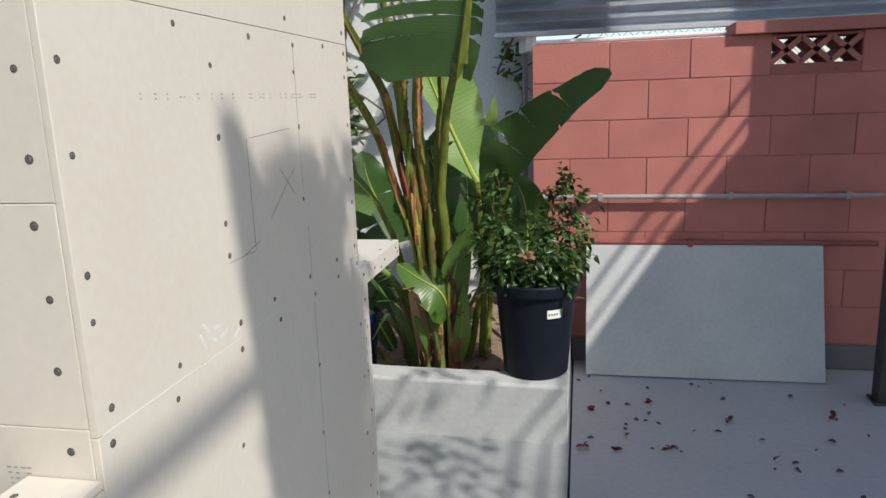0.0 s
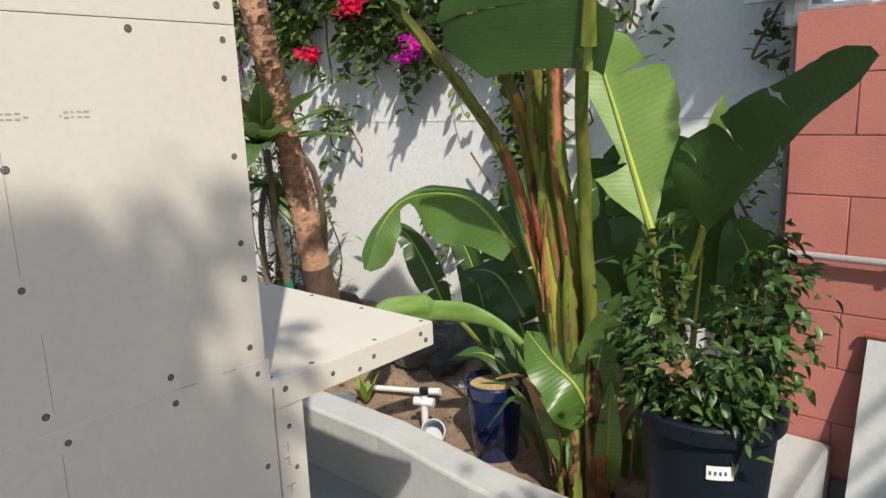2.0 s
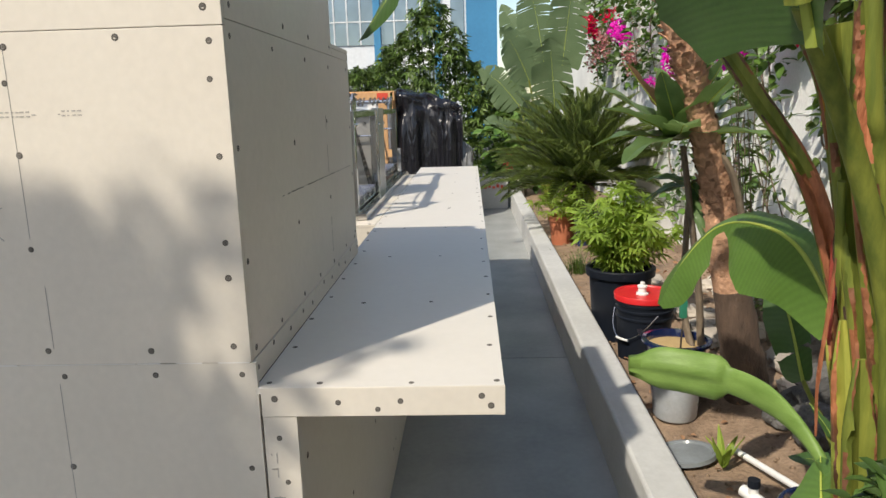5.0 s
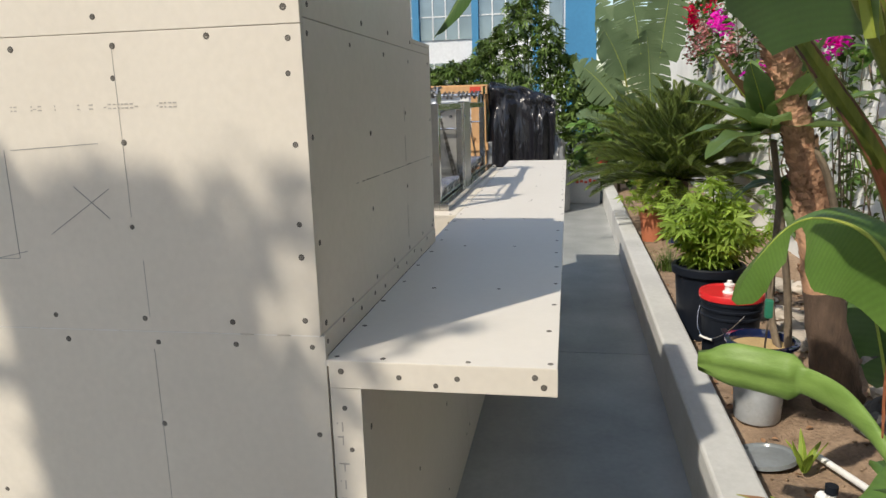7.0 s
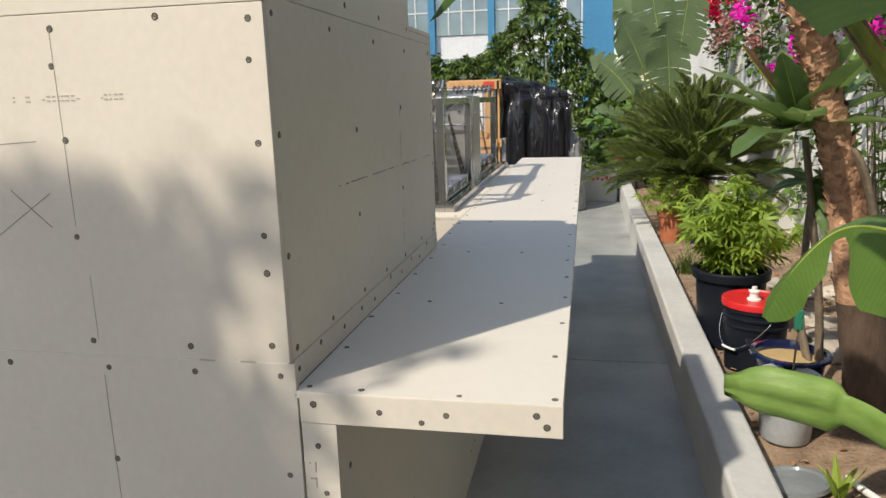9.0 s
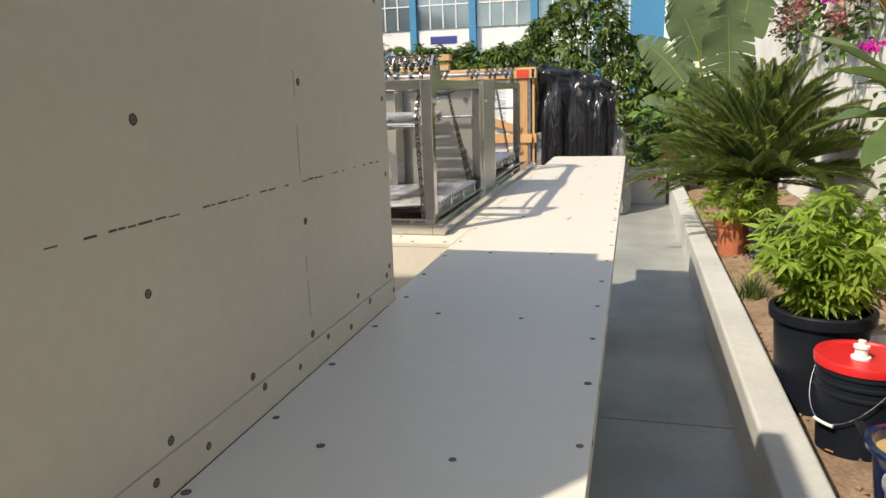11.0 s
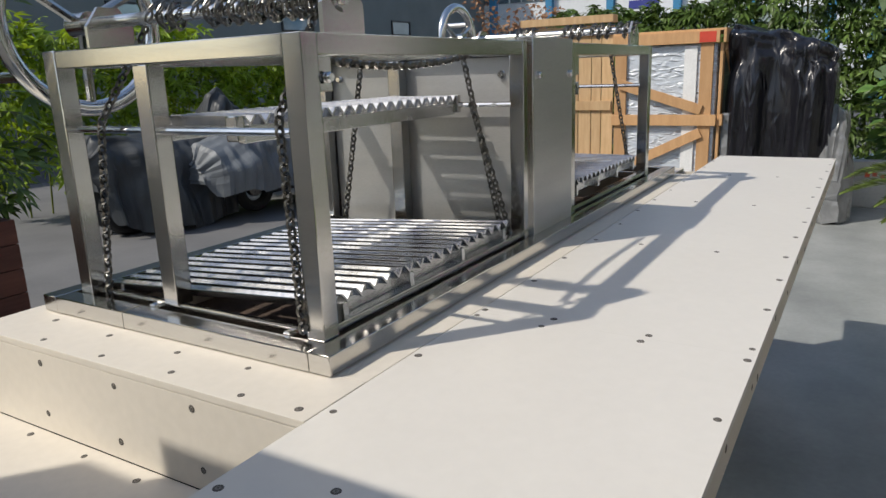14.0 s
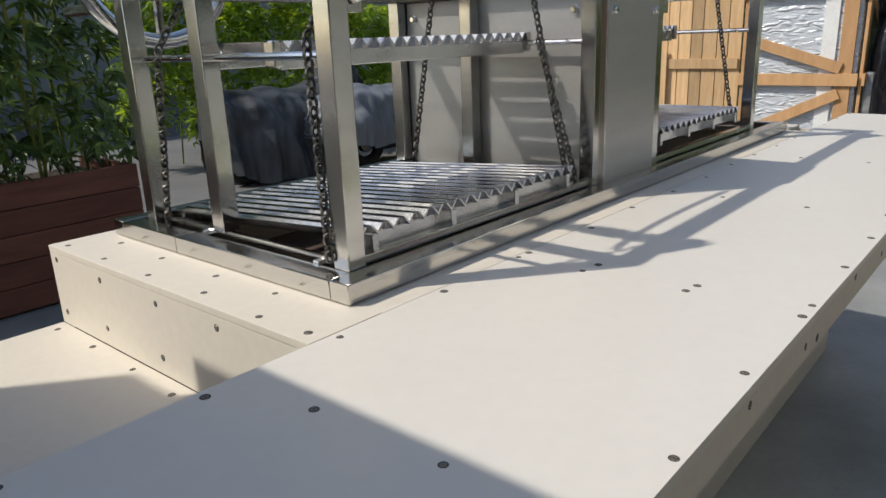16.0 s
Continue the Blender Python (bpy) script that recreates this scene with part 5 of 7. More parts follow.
# Young narrow leaves and dead blades crowding round the foot.
for k in range(16):
    a = 0.4 + 0.39 * k
    c = Vector((-0.73 + 0.10 * math.cos(a), 3.26 + 0.09 * math.sin(a), 0.12))
    d = Vector((math.cos(a), math.sin(a), 0)) * (0.10 + 0.05 * (k % 4))
    h = 0.32 + 0.09 * ((k * 5) % 4)
    big_leaf(ban, [c, c + d * 0.3 + Vector((0, 0, h * 0.5)), c + d * 0.8 + Vector((0, 0, h * 0.85)), c + d * 1.5 + Vector((0, 0, h * (0.95 if k % 3 else 0.6)))], 0.026 + 0.008 * (k % 3), (math.cos(a), math.sin(a), 0.5),
             ("banana", "banana", "dry_leaf")[k % 3], n=12, rib=0.003, seed=300 + k, fold=0.4, name="young_leaf" if k % 3 != 2 else "dead_leaf")
# Leaves on the right of the clump.
stalk(ban, [(-0.50, 3.44, 0.15), (-0.47, 3.36, 0.6), (-0.475, 3.25, 1.075)], 0.020, 0.012)
big_leaf(ban, [(-0.475, 3.25, 1.075), (-0.535, 3.295, 1.18), (-0.624, 3.345, 1.36), (-0.71, 3.37, 1.56), (-0.75, 3.34, 1.68)], 0.205, (0.45, -0.9, 0.2), "banana_light", fold=0.22, droop=0.0, tears=3, seed=13, rib=0.012,
         cuts=((24,), (13,)), gap=0.022,
         shape=(((0, 0.06), (0.12, 0.18), (0.28, 0.40), (0.42, 0.82), (0.55, 1.0), (0.70, 1.0), (0.72, 0.66), (0.88, 0.55), (1, 0.25)), ((0, 0.02), (0.1, 0.15), (0.25, 0.45), (0.37, 0.64), (0.385, 0.12), (0.5, 0.2), (0.7, 0.38), (0.9, 0.36), (1, 0.2))), rib_up=0.006)
stalk(ban, [(-0.56, 3.40, 0.15), (-0.45, 3.36, 0.7), (-0.317, 3.253, 1.097)], 0.020, 0.011)
big_leaf(ban, [(-0.317, 3.253, 1.097), (-0.20, 3.20, 1.25), (-0.04, 3.11, 1.42), (0.121, 3.037, 1.545)], 0.225, (-0.42, -0.9, 0.05), "banana", fold=0.16, droop=0.05, tears=4, seed=14, rib=0.006, gap=0.03, cuts=((18,), (7, 14, 22)),
         shape=(((0, 0.08), (0.2, 0.16), (0.6, 0.16), (0.9, 0.12), (1, 0.02)), ((0, 0.42), (0.1, 0.85), (0.25, 0.98), (0.42, 0.78), (0.62, 0.56), (0.8, 0.42), (0.94, 0.30), (1, 0.12))), rib_up=-0.010)
stalk(ban, [(-0.60, 3.45, 0.15), (-0.60, 3.5, 0.7), (-0.62, 3.55, 1.2)], 0.018, 0.01)
big_leaf(ban, [(-0.62, 3.55, 1.2), (-0.58, 3.48, 1.26), (-0.55, 3.42, 1.0), (-0.56, 3.42, 0.70)], 0.19, (0.3, -1, 0.1), "banana", seed=15, tears=3)
big_leaf(ban, [(-0.50, 3.72, 0.95), (-0.49, 3.72, 1.1), (-0.475, 3.72, 1.27), (-0.44, 3.72, 1.47)], 0.075, (0.2, -1, 0.2), "banana_light", seed=33)
# Drooping and rolled leaves on the left.
stalk(ban, [(-0.80, 3.27, 0.3), (-0.87, 3.24, 0.75), (-0.94, 3.19, 0.98)], 0.018, 0.012)
big_leaf(ban, [(-0.94, 3.19, 0.98), (-1.06, 3.14, 1.13), (-1.20, 3.09, 1.165), (-1.33, 3.04, 1.13), (-1.385, 2.97, 1.02), (-1.395, 2.915, 0.90)], 0.155, (0.35, -0.75, 0.6), "banana_mid", fold=-0.30, droop=0.25, seed=16, rib=0.0065, n=40, gap=0.02, cuts=((15, 27), (11, 19, 24, 30)),
         shape=(((0, 0.15), (0.25, 0.38), (0.45, 0.44), (0.56, 0.16), (0.64, 0.14), (0.78, 0.34), (0.92, 0.26), (1, 0.06)), ((0, 0.35), (0.15, 0.78), (0.36, 0.95), (0.46, 0.70), (0.54, 0.10), (0.62, 0.10), (0.70, 0.40), (0.84, 0.52), (0.94, 0.36), (1, 0.1))))
stalk(ban, [(-0.78, 3.25, 0.2), (-0.82, 3.22, 0.45), (-0.90, 3.17, 0.64)], 0.02, 0.012)
def rolled_leaf(ctrl, seed):
    """A young leaf still folded round itself: a stalk that opens into a flattened, ribbed roll with a blunt ragged tip."""
    r = random.Random(seed)
    pts = curve_points(ctrl, 40)
    bm = bmesh.new()
    rings = []
    for i, q in enumerate(pts):
        t = i / 40
        way = (pts[min(i + 1, 40)] - pts[max(i - 1, 0)]).normalized()
        side = way.cross(Vector((0, 0, 1))).normalized()
        up = side.cross(way)
        grow = min(1, max(0, (t - 0.60) / 0.05)) ** 0.7
        high = 0.013 + 0.024 * min(1, max(0, (t - 0.2) / 0.25)) + 0.026 * grow - 0.030 * max(0, (t - 0.88) / 0.12) ** 2 - 0.004 * max(0, (t - 0.62) / 0.38)
        deep = 0.012 + 0.016 * grow * (1 - 0.7 * max(0, (t - 0.88) / 0.12))
        ring = []
        for k in range(26):
            a = 2 * math.pi * k / 26
            lip = 1 + grow * (0.30 * math.exp(-((a - 2.9) / 0.22) ** 2) - 0.22 * math.exp(-((a - 3.35) / 0.20) ** 2) + 0.012 * math.sin(14 * a))
            end = way * (0.02 * math.sin(5 * a + seed) + 0.008 * r.random()) if i == 40 else way * 0
            ring.append(bm.verts.new(q + side * (deep * lip * math.cos(a)) + up * (high * math.sin(a) * (1 + 0.02 * r.random())) + end + Vector((0, 0, 0.006 * grow * math.sin(9 * t)))))
        rings.append(ring)
    for u, v in zip(rings, rings[1:]):
        for k in range(26):
            bm.faces.new((u[k], u[(k + 1) % 26], v[(k + 1) % 26], v[k]))
    bm.faces.new(rings[-1])
    bmesh.ops.recalc_face_normals(bm, faces=bm.faces)
    me = mesh_of(bm, M["banana_roll"])
    me.set_sharp_from_angle(angle=radians(80))
    return part("rolled_leaf", me, M["banana_roll"], ban, "pale green leaf still rolled up")


rolled_leaf([(-0.80, 3.22, 0.48), (-0.917, 3.167, 0.66), (-1.06, 3.12, 0.735), (-1.205, 3.055, 0.745), (-1.25, 2.95, 0.75), (-1.297, 2.836, 0.751)], 3)
# Dark blades behind the bright one.
stalk(ban, [(-0.62, 3.40, 0.12), (-0.62, 3.43, 0.5), (-0.63, 3.44, 0.80)], 0.016, 0.011)
big_leaf(ban, [(-0.63, 3.44, 0.80), (-0.665, 3.43, 0.98), (-0.72, 3.42, 1.15), (-0.78, 3.41, 1.27)], 0.165, (0.3, -1, 0.2), "banana", fold=0.15, seed=81, tears=2, blunt=True)
stalk(ban, [(-0.48, 3.5, 0.12), (-0.46, 3.55, 0.5), (-0.45, 3.56, 0.70)], 0.016, 0.011)
big_leaf(ban, [(-0.45, 3.56, 0.70), (-0.44, 3.57, 0.92), (-0.45, 3.56, 1.10), (-0.50, 3.52, 1.26)], 0.14, (0.2, -1, 0.2), "banana", fold=0.15, seed=82, tears=2, blunt=True)
stalk(ban, [(-0.36, 3.55, 0.12), (-0.30, 3.58, 0.45), (-0.28, 3.6, 0.62)], 0.014, 0.010)
big_leaf(ban, [(-0.28, 3.60, 0.62), (-0.27, 3.6, 0.80), (-0.29, 3.58, 0.96), (-0.34, 3.54, 1.08)], 0.12, (0.1, -1, 0.3), "banana", fold=0.15, seed=83, blunt=True)
# More blades low in the clump.
big_leaf(ban, [(-1.05, 3.40, 0.66), (-1.14, 3.40, 0.78), (-1.23, 3.40, 0.82), (-1.34, 3.38, 0.80)], 0.085, (0.1, -0.7, 0.7), "banana", fold=0.1, droop=0.3, seed=71, tears=2)
big_leaf(ban, [(-0.615, 3.15, 0.47), (-0.585, 3.12, 0.62), (-0.54, 3.085, 0.78), (-0.472, 3.052, 0.925)], 0.085, (0.3, -0.95, 0.1), "banana_mid", fold=0.25, seed=72, rib=0.005)
stalk(ban, [(-1.0, 3.35, 0.15), (-1.22, 3.36, 0.5), (-1.40, 3.34, 0.66)], 0.012, 0.008)
big_leaf(ban, [(-1.40, 3.34, 0.66), (-1.49, 3.33, 0.82), (-1.56, 3.31, 0.94), (-1.66, 3.28, 1.0)], 0.075, (0.5, -0.8, 0.3), "banana", fold=0.3, seed=73, tears=2)
big_leaf(ban, [(-0.60, 3.12, 0.47), (-0.635, 3.075, 0.59), (-0.735, 3.08, 0.655), (-0.85, 3.125, 0.715)], 0.125, (0.45, -0.75, 0.5), "banana_mid", fold=0.2, droop=0.12, seed=18, rib=0.007, rib_up=0.004)
big_leaf(ban, [(-0.68, 3.16, 0.25), (-0.71, 3.10, 0.40), (-0.74, 3.07, 0.50), (-0.78, 3.05, 0.56)], 0.05, (0.2, -0.9, 0.2), "banana_mid", fold=0.4, seed=19)
big_leaf(ban, [(-0.92, 3.40, 0.75), (-1.0, 3.44, 0.92), (-1.07, 3.46, 1.08), (-1.10, 3.48, 1.22)], 0.15, (0.3, -1, 0.2), "banana", fold=0.2, seed=21, tears=2, blunt=True)
big_leaf(ban, [(-0.98, 3.42, 0.42), (-1.12, 3.46, 0.62), (-1.24, 3.5, 0.78), (-1.32, 3.52, 0.9)], 0.13, (0.3, -0.9, 0.4), "banana", fold=0.2, seed=22, tears=7)
big_leaf(ban, [(-1.35, 3.62, 0.3), (-1.42, 3.62, 0.6), (-1.50, 3.6, 0.85), (-1.62, 3.56, 0.98)], 0.09, (0.4, -0.9, 0.3), "banana", fold=0.3, seed=23, tears=2)
stalk(ban, [(-1.35, 3.62, 0.12), (-1.35, 3.62, 0.3)], 0.014, 0.010, n=4)
big_leaf(ban, [(-0.95, 3.36, 0.2), (-1.08, 3.36, 0.42), (-1.2, 3.33, 0.5), (-1.33, 3.28, 0.46)], 0.06, (0, -0.5, 0.8), "banana", seed=24)
big_leaf(ban, [(-0.62, 3.22, 0.15), (-0.56, 3.15, 0.35), (-0.54, 3.12, 0.5), (-0.53, 3.11, 0.62)], 0.05, (0.4, -0.8, 0.1), "banana_light", seed=25)


def pot(name, centre, r_base, r_top, height, material, fill, label, rim=0.012, category="plant pot", fill_z=0.05):
    """A tapered pot with a rolled rim, an inside and its filling."""
    t = thing(name, label, category)
    bm = bmesh.new()
    lathe(bm, [(0, 0.0), (r_base - 0.01, 0.0), (r_base, 0.008), (r_top * 0.97, height * 0.86), (r_top * 0.975, height - 0.05), (r_top + rim, height - 0.047), (r_top + rim + 0.003, height - 0.006),
               (r_top + rim - 0.002, height), (r_top - 0.006, height), (r_top - 0.012, height - 0.02), (r_top - 0.016, height - fill_z - 0.02), (0, height - fill_z - 0.02)], 40, centre)
    part("body", bm, M[material], t)
    bm = bmesh.new()
    rr = r_top - 0.0165
    rings = []
    for q in range(7):
        rad = rr * q / 6
        k = 1 if q == 0 else 24
        rings.append([bm.verts.new((centre[0] + rad * math.cos(6.2832 * i / k), centre[1] + rad * math.sin(6.2832 * i / k),
                                    centre[2] + height - fill_z + 0.012 * noise.noise((i * 0.7, q * 0.8, centre[0] * 9)))) for i in range(k)])
    for q in range(6):
        for i in range(24):
            a, b = rings[q], rings[q + 1]
            f = [a[i % len(a)], b[i], b[(i + 1) % 24], a[(i + 1) % len(a)]]
            bm.faces.new(list(dict.fromkeys(f)))
    part("filling", bm, M[fill], t)
    return t


# Big nursery pot with a shrub, on the corner of the planter wall.
PX, PY = -0.195, 3.01
p = pot("nursery_pot", (PX, PY, 0.262), 0.142, 0.178, 0.425, "black_pot", "compost", "large black plastic nursery pot on the planter wall's corner", rim=0.014)
bm = bmesh.new()
ang0 = -1.22
lab = []
for k in range(7):
    a = ang0 + 0.062 * k
    lab.append([bm.verts.new((PX + 0.1735 * math.cos(a), PY + 0.1735 * math.sin(a), 0.262 + z)) for z in (0.285, 0.322)])
for a, b in zip(lab, lab[1:]):
    bm.faces.new((a[0], b[0], b[1], a[1]))
sticker = part("sticker", bm, M["label"], p, "small white sticker")
bm = bmesh.new()
for k in range(4):
    a = ang0 + 0.05 + 0.07 * k
    m = Matrix.Translation((PX + 0.1740 * math.cos(a), PY + 0.1740 * math.sin(a), 0.262 + 0.304)) @ Matrix.Rotation(a, 4, "Z")
    box(bm, -0.0006, 0.0006, -0.003, 0.003, -0.006, 0.004, m=m)
part("print_bar", bm, M["text_bar"], sticker)
shrub = thing("potted_shrub", "leafy dark green shrub with a withered flower, in a black pot", "shrub")
rng = np.random.default_rng(11)
tips = []
for k, (dx, dy, zt) in enumerate(((0.12, 0.10, 1.10), (0.17, 0.06, 1.02), (0.08, 0.14, 1.04), (-0.16, -0.04, 0.92), (0.05, -0.10, 0.82), (0.19, -0.06, 0.88), (-0.20, 0.08, 1.02), (-0.17, 0.14, 1.10), (0.0, 0.12, 0.92), (-0.10, -0.12, 0.82), (0.14, -0.13, 0.80), (-0.24, 0.0, 0.84))):
    pts = curve_points([(PX + dx * 0.2, PY + dy * 0.2, 0.62), (PX + dx * 0.75, PY + dy * 0.75, (0.62 + zt) / 2), (PX + dx, PY + dy, zt)], 12)
    part("twig", tube(bmesh.new(), pts, [0.006 - 0.0004 * i for i in range(13)], 6), M["twig"], shrub)
    tips += [np.array(q) + rng.normal(0, 0.030, 3) for q in pts[3:] for _ in range(5)]
    tips += [np.array(pts[-1]) + rng.normal(0, 0.022, 3) for _ in range(9)]
tips += list(blob_points(rng, (PX - 0.02, PY - 0.06, 0.73), (0.21, 0.15, 0.09), 120, 0.4))
clump("foliage", rng, tips + [q + rng.normal(0, 0.02, 3) for q in tips] , 0.047, M["pot_shrub"], shrub, rows=POINTED, out=(PX, PY), spread=1.1, tilt=(-1.0, 0.5), fold=0.45)
clump("withered_flower", rng, blob_points(rng, (PX - 0.02, PY - 0.17, 0.80), (0.022, 0.018, 0.035), 16), 0.035, M["dry_leaf"], shrub, "withered pale brown flower head")

# Glazed blue pot, buckets and tubs along the bed.
pot("glazed_pot", (-1.115, 3.29, 0.105), 0.085, 0.112, 0.32, "blue_pot", "mulch", "glossy navy glazed pot filled with ochre sand", rim=0.006, fill_z=0.02)
pot("growing_pot", (-3.50, 3.25, 0.10), 0.155, 0.185, 0.425, "black_pot", "compost", "black plastic pot with a bright leafy plant", rim=0.014)
b = thing("lidded_bucket", "black ribbed bucket with a red lid and wire handle", "bucket")
BX, BY, BZ = -3.075, 3.29, 0.11
bm = bmesh.new()
lathe(bm, [(0, 0), (0.125, 0), (0.13, 0.006), (0.143, 0.24), (0.150, 0.243), (0.150, 0.252), (0.144, 0.256), (0.144, 0.28), (0.152, 0.283), (0.152, 0.292), (0.146, 0.296), (0.147, 0.315), (0.153, 0.318), (0.153, 0.33), (0.148, 0.34), (0.148, 0.352), (0, 0.352)], 40, (BX, BY, BZ))
part("body", bm, M["black_pot"], b)
bm = bmesh.new()
lathe(bm, [(0.150, 0.338), (0.158, 0.338), (0.160, 0.362), (0.156, 0.370), (0.140, 0.370), (0.137, 0.364), (0.02, 0.366), (0, 0.366)], 40, (BX, BY, BZ))
lid = part("lid", bm, M["red_lid"], b, "red plastic lid")
bm = bmesh.new()
lathe(bm, [(0.032, 0.366), (0.032, 0.374), (0.022, 0.378), (0.020, 0.402), (0.026, 0.405), (0.026, 0.414), (0.012, 0.418), (0.012, 0.432), (0, 0.433)], 20, (BX + 0.03, BY - 0.02, BZ))
part("spout", bm, M["white_plastic"], lid, "white pouring spout")
part("handle", tube(bmesh.new(), [(BX + 0.16 * math.cos(t), BY + 0.16 * math.sin(t), BZ + 0.285 - 0.16 * math.sin((t + 2.2) / 2.4 * math.pi) * 0.9) for t in np.linspace(-2.2, 0.2, 20)], 0.0022, 6), M["shine"], b, "wire handle")
part("grip", tube(bmesh.new(), [(BX + 0.163 * math.cos(t), BY + 0.163 * math.sin(t), BZ + 0.142) for t in np.linspace(-1.25, -0.75, 6)], 0.006, 8), M["white_plastic"], b)

b = thing("sand_tub", "dark glossy glazed tub full of pale sand", "tub")
bm = bmesh.new()
lathe(bm, [(0, 0), (0.10, 0), (0.105, 0.005), (0.135, 0.27), (0.155, 0.272), (0.155, 0.285), (0.135, 0.287), (0.128, 0.25), (0, 0.25)], 36, (-2.55, 3.31, 0.115))
part("body", bm, M["blue_pot"], b)
bm = bmesh.new()
lathe(bm, [(0.1295, 0.251), (0.05, 0.262), (0, 0.264)], 24, (-2.55, 3.31, 0.115))
part("filling", bm, M["mulch"], b)
part("handle", one_box(-2.70, -2.62, 3.165, 3.19, 0.385, 0.40, bevel=0.005), M["black_pot"], b)
b = thing("milky_bin", "translucent milky plastic bin holding a thin cane", "bin")
bm = bmesh.new()
lathe(bm, [(0, 0.0), (0.085, 0.0), (0.092, 0.01), (0.105, 0.25), (0.113, 0.252), (0.113, 0.262), (0.103, 0.264), (0.098, 0.24), (0.088, 0.02), (0, 0.02)], 32, (-2.33, 3.25, 0.125))
part("body", bm, M["milky"], b)
part("cane", tube(bmesh.new(), [(-2.33, 3.25, 0.15), (-2.36, 3.29, 0.78)], 0.004, 6), M["twig"], b)
part("clip", one_box(-2.365, -2.335, 3.26, 3.29, 0.56, 0.64, bevel=0.008), M["green_wire"], b, "green plastic clip")
b = thing("round_lid", "weathered milky plastic lid lying on the soil", "lid")
bm = bmesh.new()
lathe(bm, [(0, 0.006), (0.10, 0.008), (0.105, 0.016), (0.118, 0.016), (0.120, 0.0), (0, 0.0)], 32, (0, 0, 0))
part("disc", bm, M["clear_lid"], b, at=Matrix.Translation((-2.0, 3.20, soil_z(-2.0, 3.2) + 0.02)) @ Matrix.Rotation(0.12, 4, "X") @ Matrix.Rotation(-0.1, 4, "Y"))
# White irrigation pipe and riser.
b = thing("irrigation_pipe", "white plastic irrigation pipe lying on dry soil", "pipe")
part("pipe", tube(bmesh.new(), [(-1.98, 3.36, 0.155), (-1.60, 3.47, 0.185)], 0.0125, 10), M["white_plastic"], b)
part("elbow", tube(bmesh.new(), [(-1.62, 3.464, 0.185), (-1.57, 3.48, 0.19)], 0.017, 10), M["white_plastic"], b)
b = thing("irrigation_valve", "white irrigation riser with a cut pipe end and grey cap", "valve")
part("riser", tube(bmesh.new(), [(-1.44, 3.235, 0.07), (-1.44, 3.235, 0.30)], 0.015, 12), M["white_plastic"], b)
part("tee", tube(bmesh.new(), [(-1.48, 3.22, 0.265), (-1.40, 3.25, 0.265)], 0.019, 12), M["white_plastic"], b)
part("collar", tube(bmesh.new(), [(-1.44, 3.235, 0.30), (-1.44, 3.235, 0.325)], 0.019, 10), M["black_pot"], b)
bm = bmesh.new()
lathe(bm, [(0, 0.0), (0.045, 0.0), (0.05, 0.09), (0.044, 0.092), (0.04, 0.02), (0, 0.02)], 24)
tagged(part("cut_cup", bm, M["milky"], at=Matrix.Translation((-1.36, 3.21, 0.155)) @ Matrix.Rotation(0.9, 4, "X") @ Matrix.Rotation(0.5, 4, "Y")), "cut clear plastic cup lying on the soil", "cup")
sp = thing("young_sprout", "small yellow-green sprouting plant beside the pipe", "plant")
for k in range(6):
    a = k * 1.05
    big_leaf(sp, [(-1.87, 3.30, 0.13), (-1.87 + 0.03 * math.cos(a), 3.30 + 0.03 * math.sin(a), 0.2), (-1.87 + 0.07 * math.cos(a), 3.30 + 0.07 * math.sin(a), 0.24 + 0.03 * (k % 2))], 0.017, (math.cos(a), math.sin(a), 0.6), "lime", n=10, rib=0.002, seed=k)


def rock(name, c, size, material, seed, label):
    bm = bmesh.new()
    bmesh.ops.create_icosphere(bm, subdivisions=3, radius=1.0)
    for v in bm.verts:
        n = 0.30 * noise.noise(v.co * 1.3 + Vector((seed * 7.1, 0, 0))) + 0.20 * noise.noise(v.co * 2.7 + Vector((seed * 3.3, 5, 0))) + 0.16 * abs(noise.noise(v.co * 3.6 + Vector((seed, 2, 1)))) + 0.09 * noise.noise(v.co * 7) + 0.04 * noise.noise(v.co * 17)
        v.co = Vector((v.co.x * size[0], v.co.y * size[1], max(-0.6, v.co.z) * size[2])) * (1 + n)
    return tagged(part(name, bm, M[material], at=Matrix.Translation(c) @ Matrix.Rotation(seed * 1.3, 4, "Z")), label, "rock", group="rocks along the wall")


r3 = random.Random(21)
for k, (x, y, s) in enumerate(((-2.05, 3.78, 0.15), (-1.85, 3.84, 0.16), (-1.92, 3.70, 0.13), (-2.22, 3.90, 0.15), (-1.72, 3.95, 0.13), (-2.12, 3.66, 0.09), (-2.75, 3.95, 0.12), (-2.0, 4.0, 0.15), (-1.75, 3.72, 0.10))):
    rock("garden_rock", (x, y, soil_z(x, y) + s * 0.35), (s * 1.15, s * 0.9, s * 0.75), "rock", k + 1, "rough dark grey garden rock at the wall's foot")
for k in range(26):
    x, y, s = r3.uniform(-4.4, -2.2), r3.uniform(3.62, 4.06), r3.uniform(0.03, 0.085)
    rock("garden_stone", (x, y, soil_z(x, y) + s * 0.3), (s * 1.2, s, s * 0.7), "rock_pale", k + 31, "pale tan garden stone at the wall's foot")
for k in range(8):
    x, y, s = r3.uniform(-1.9, -1.2), r3.uniform(3.45, 4.0), r3.uniform(0.02, 0.06)
    rock("garden_stone", (x, y, soil_z(x, y) + s * 0.3), (s * 1.2, s, s * 0.7), "rock_pale", k + 61, "pale tan garden stone at the wall's foot")

# Crumbs, chips and dry leaves strewn over the soil.
rng = np.random.default_rng(91)
pl = []
for _ in range(150):
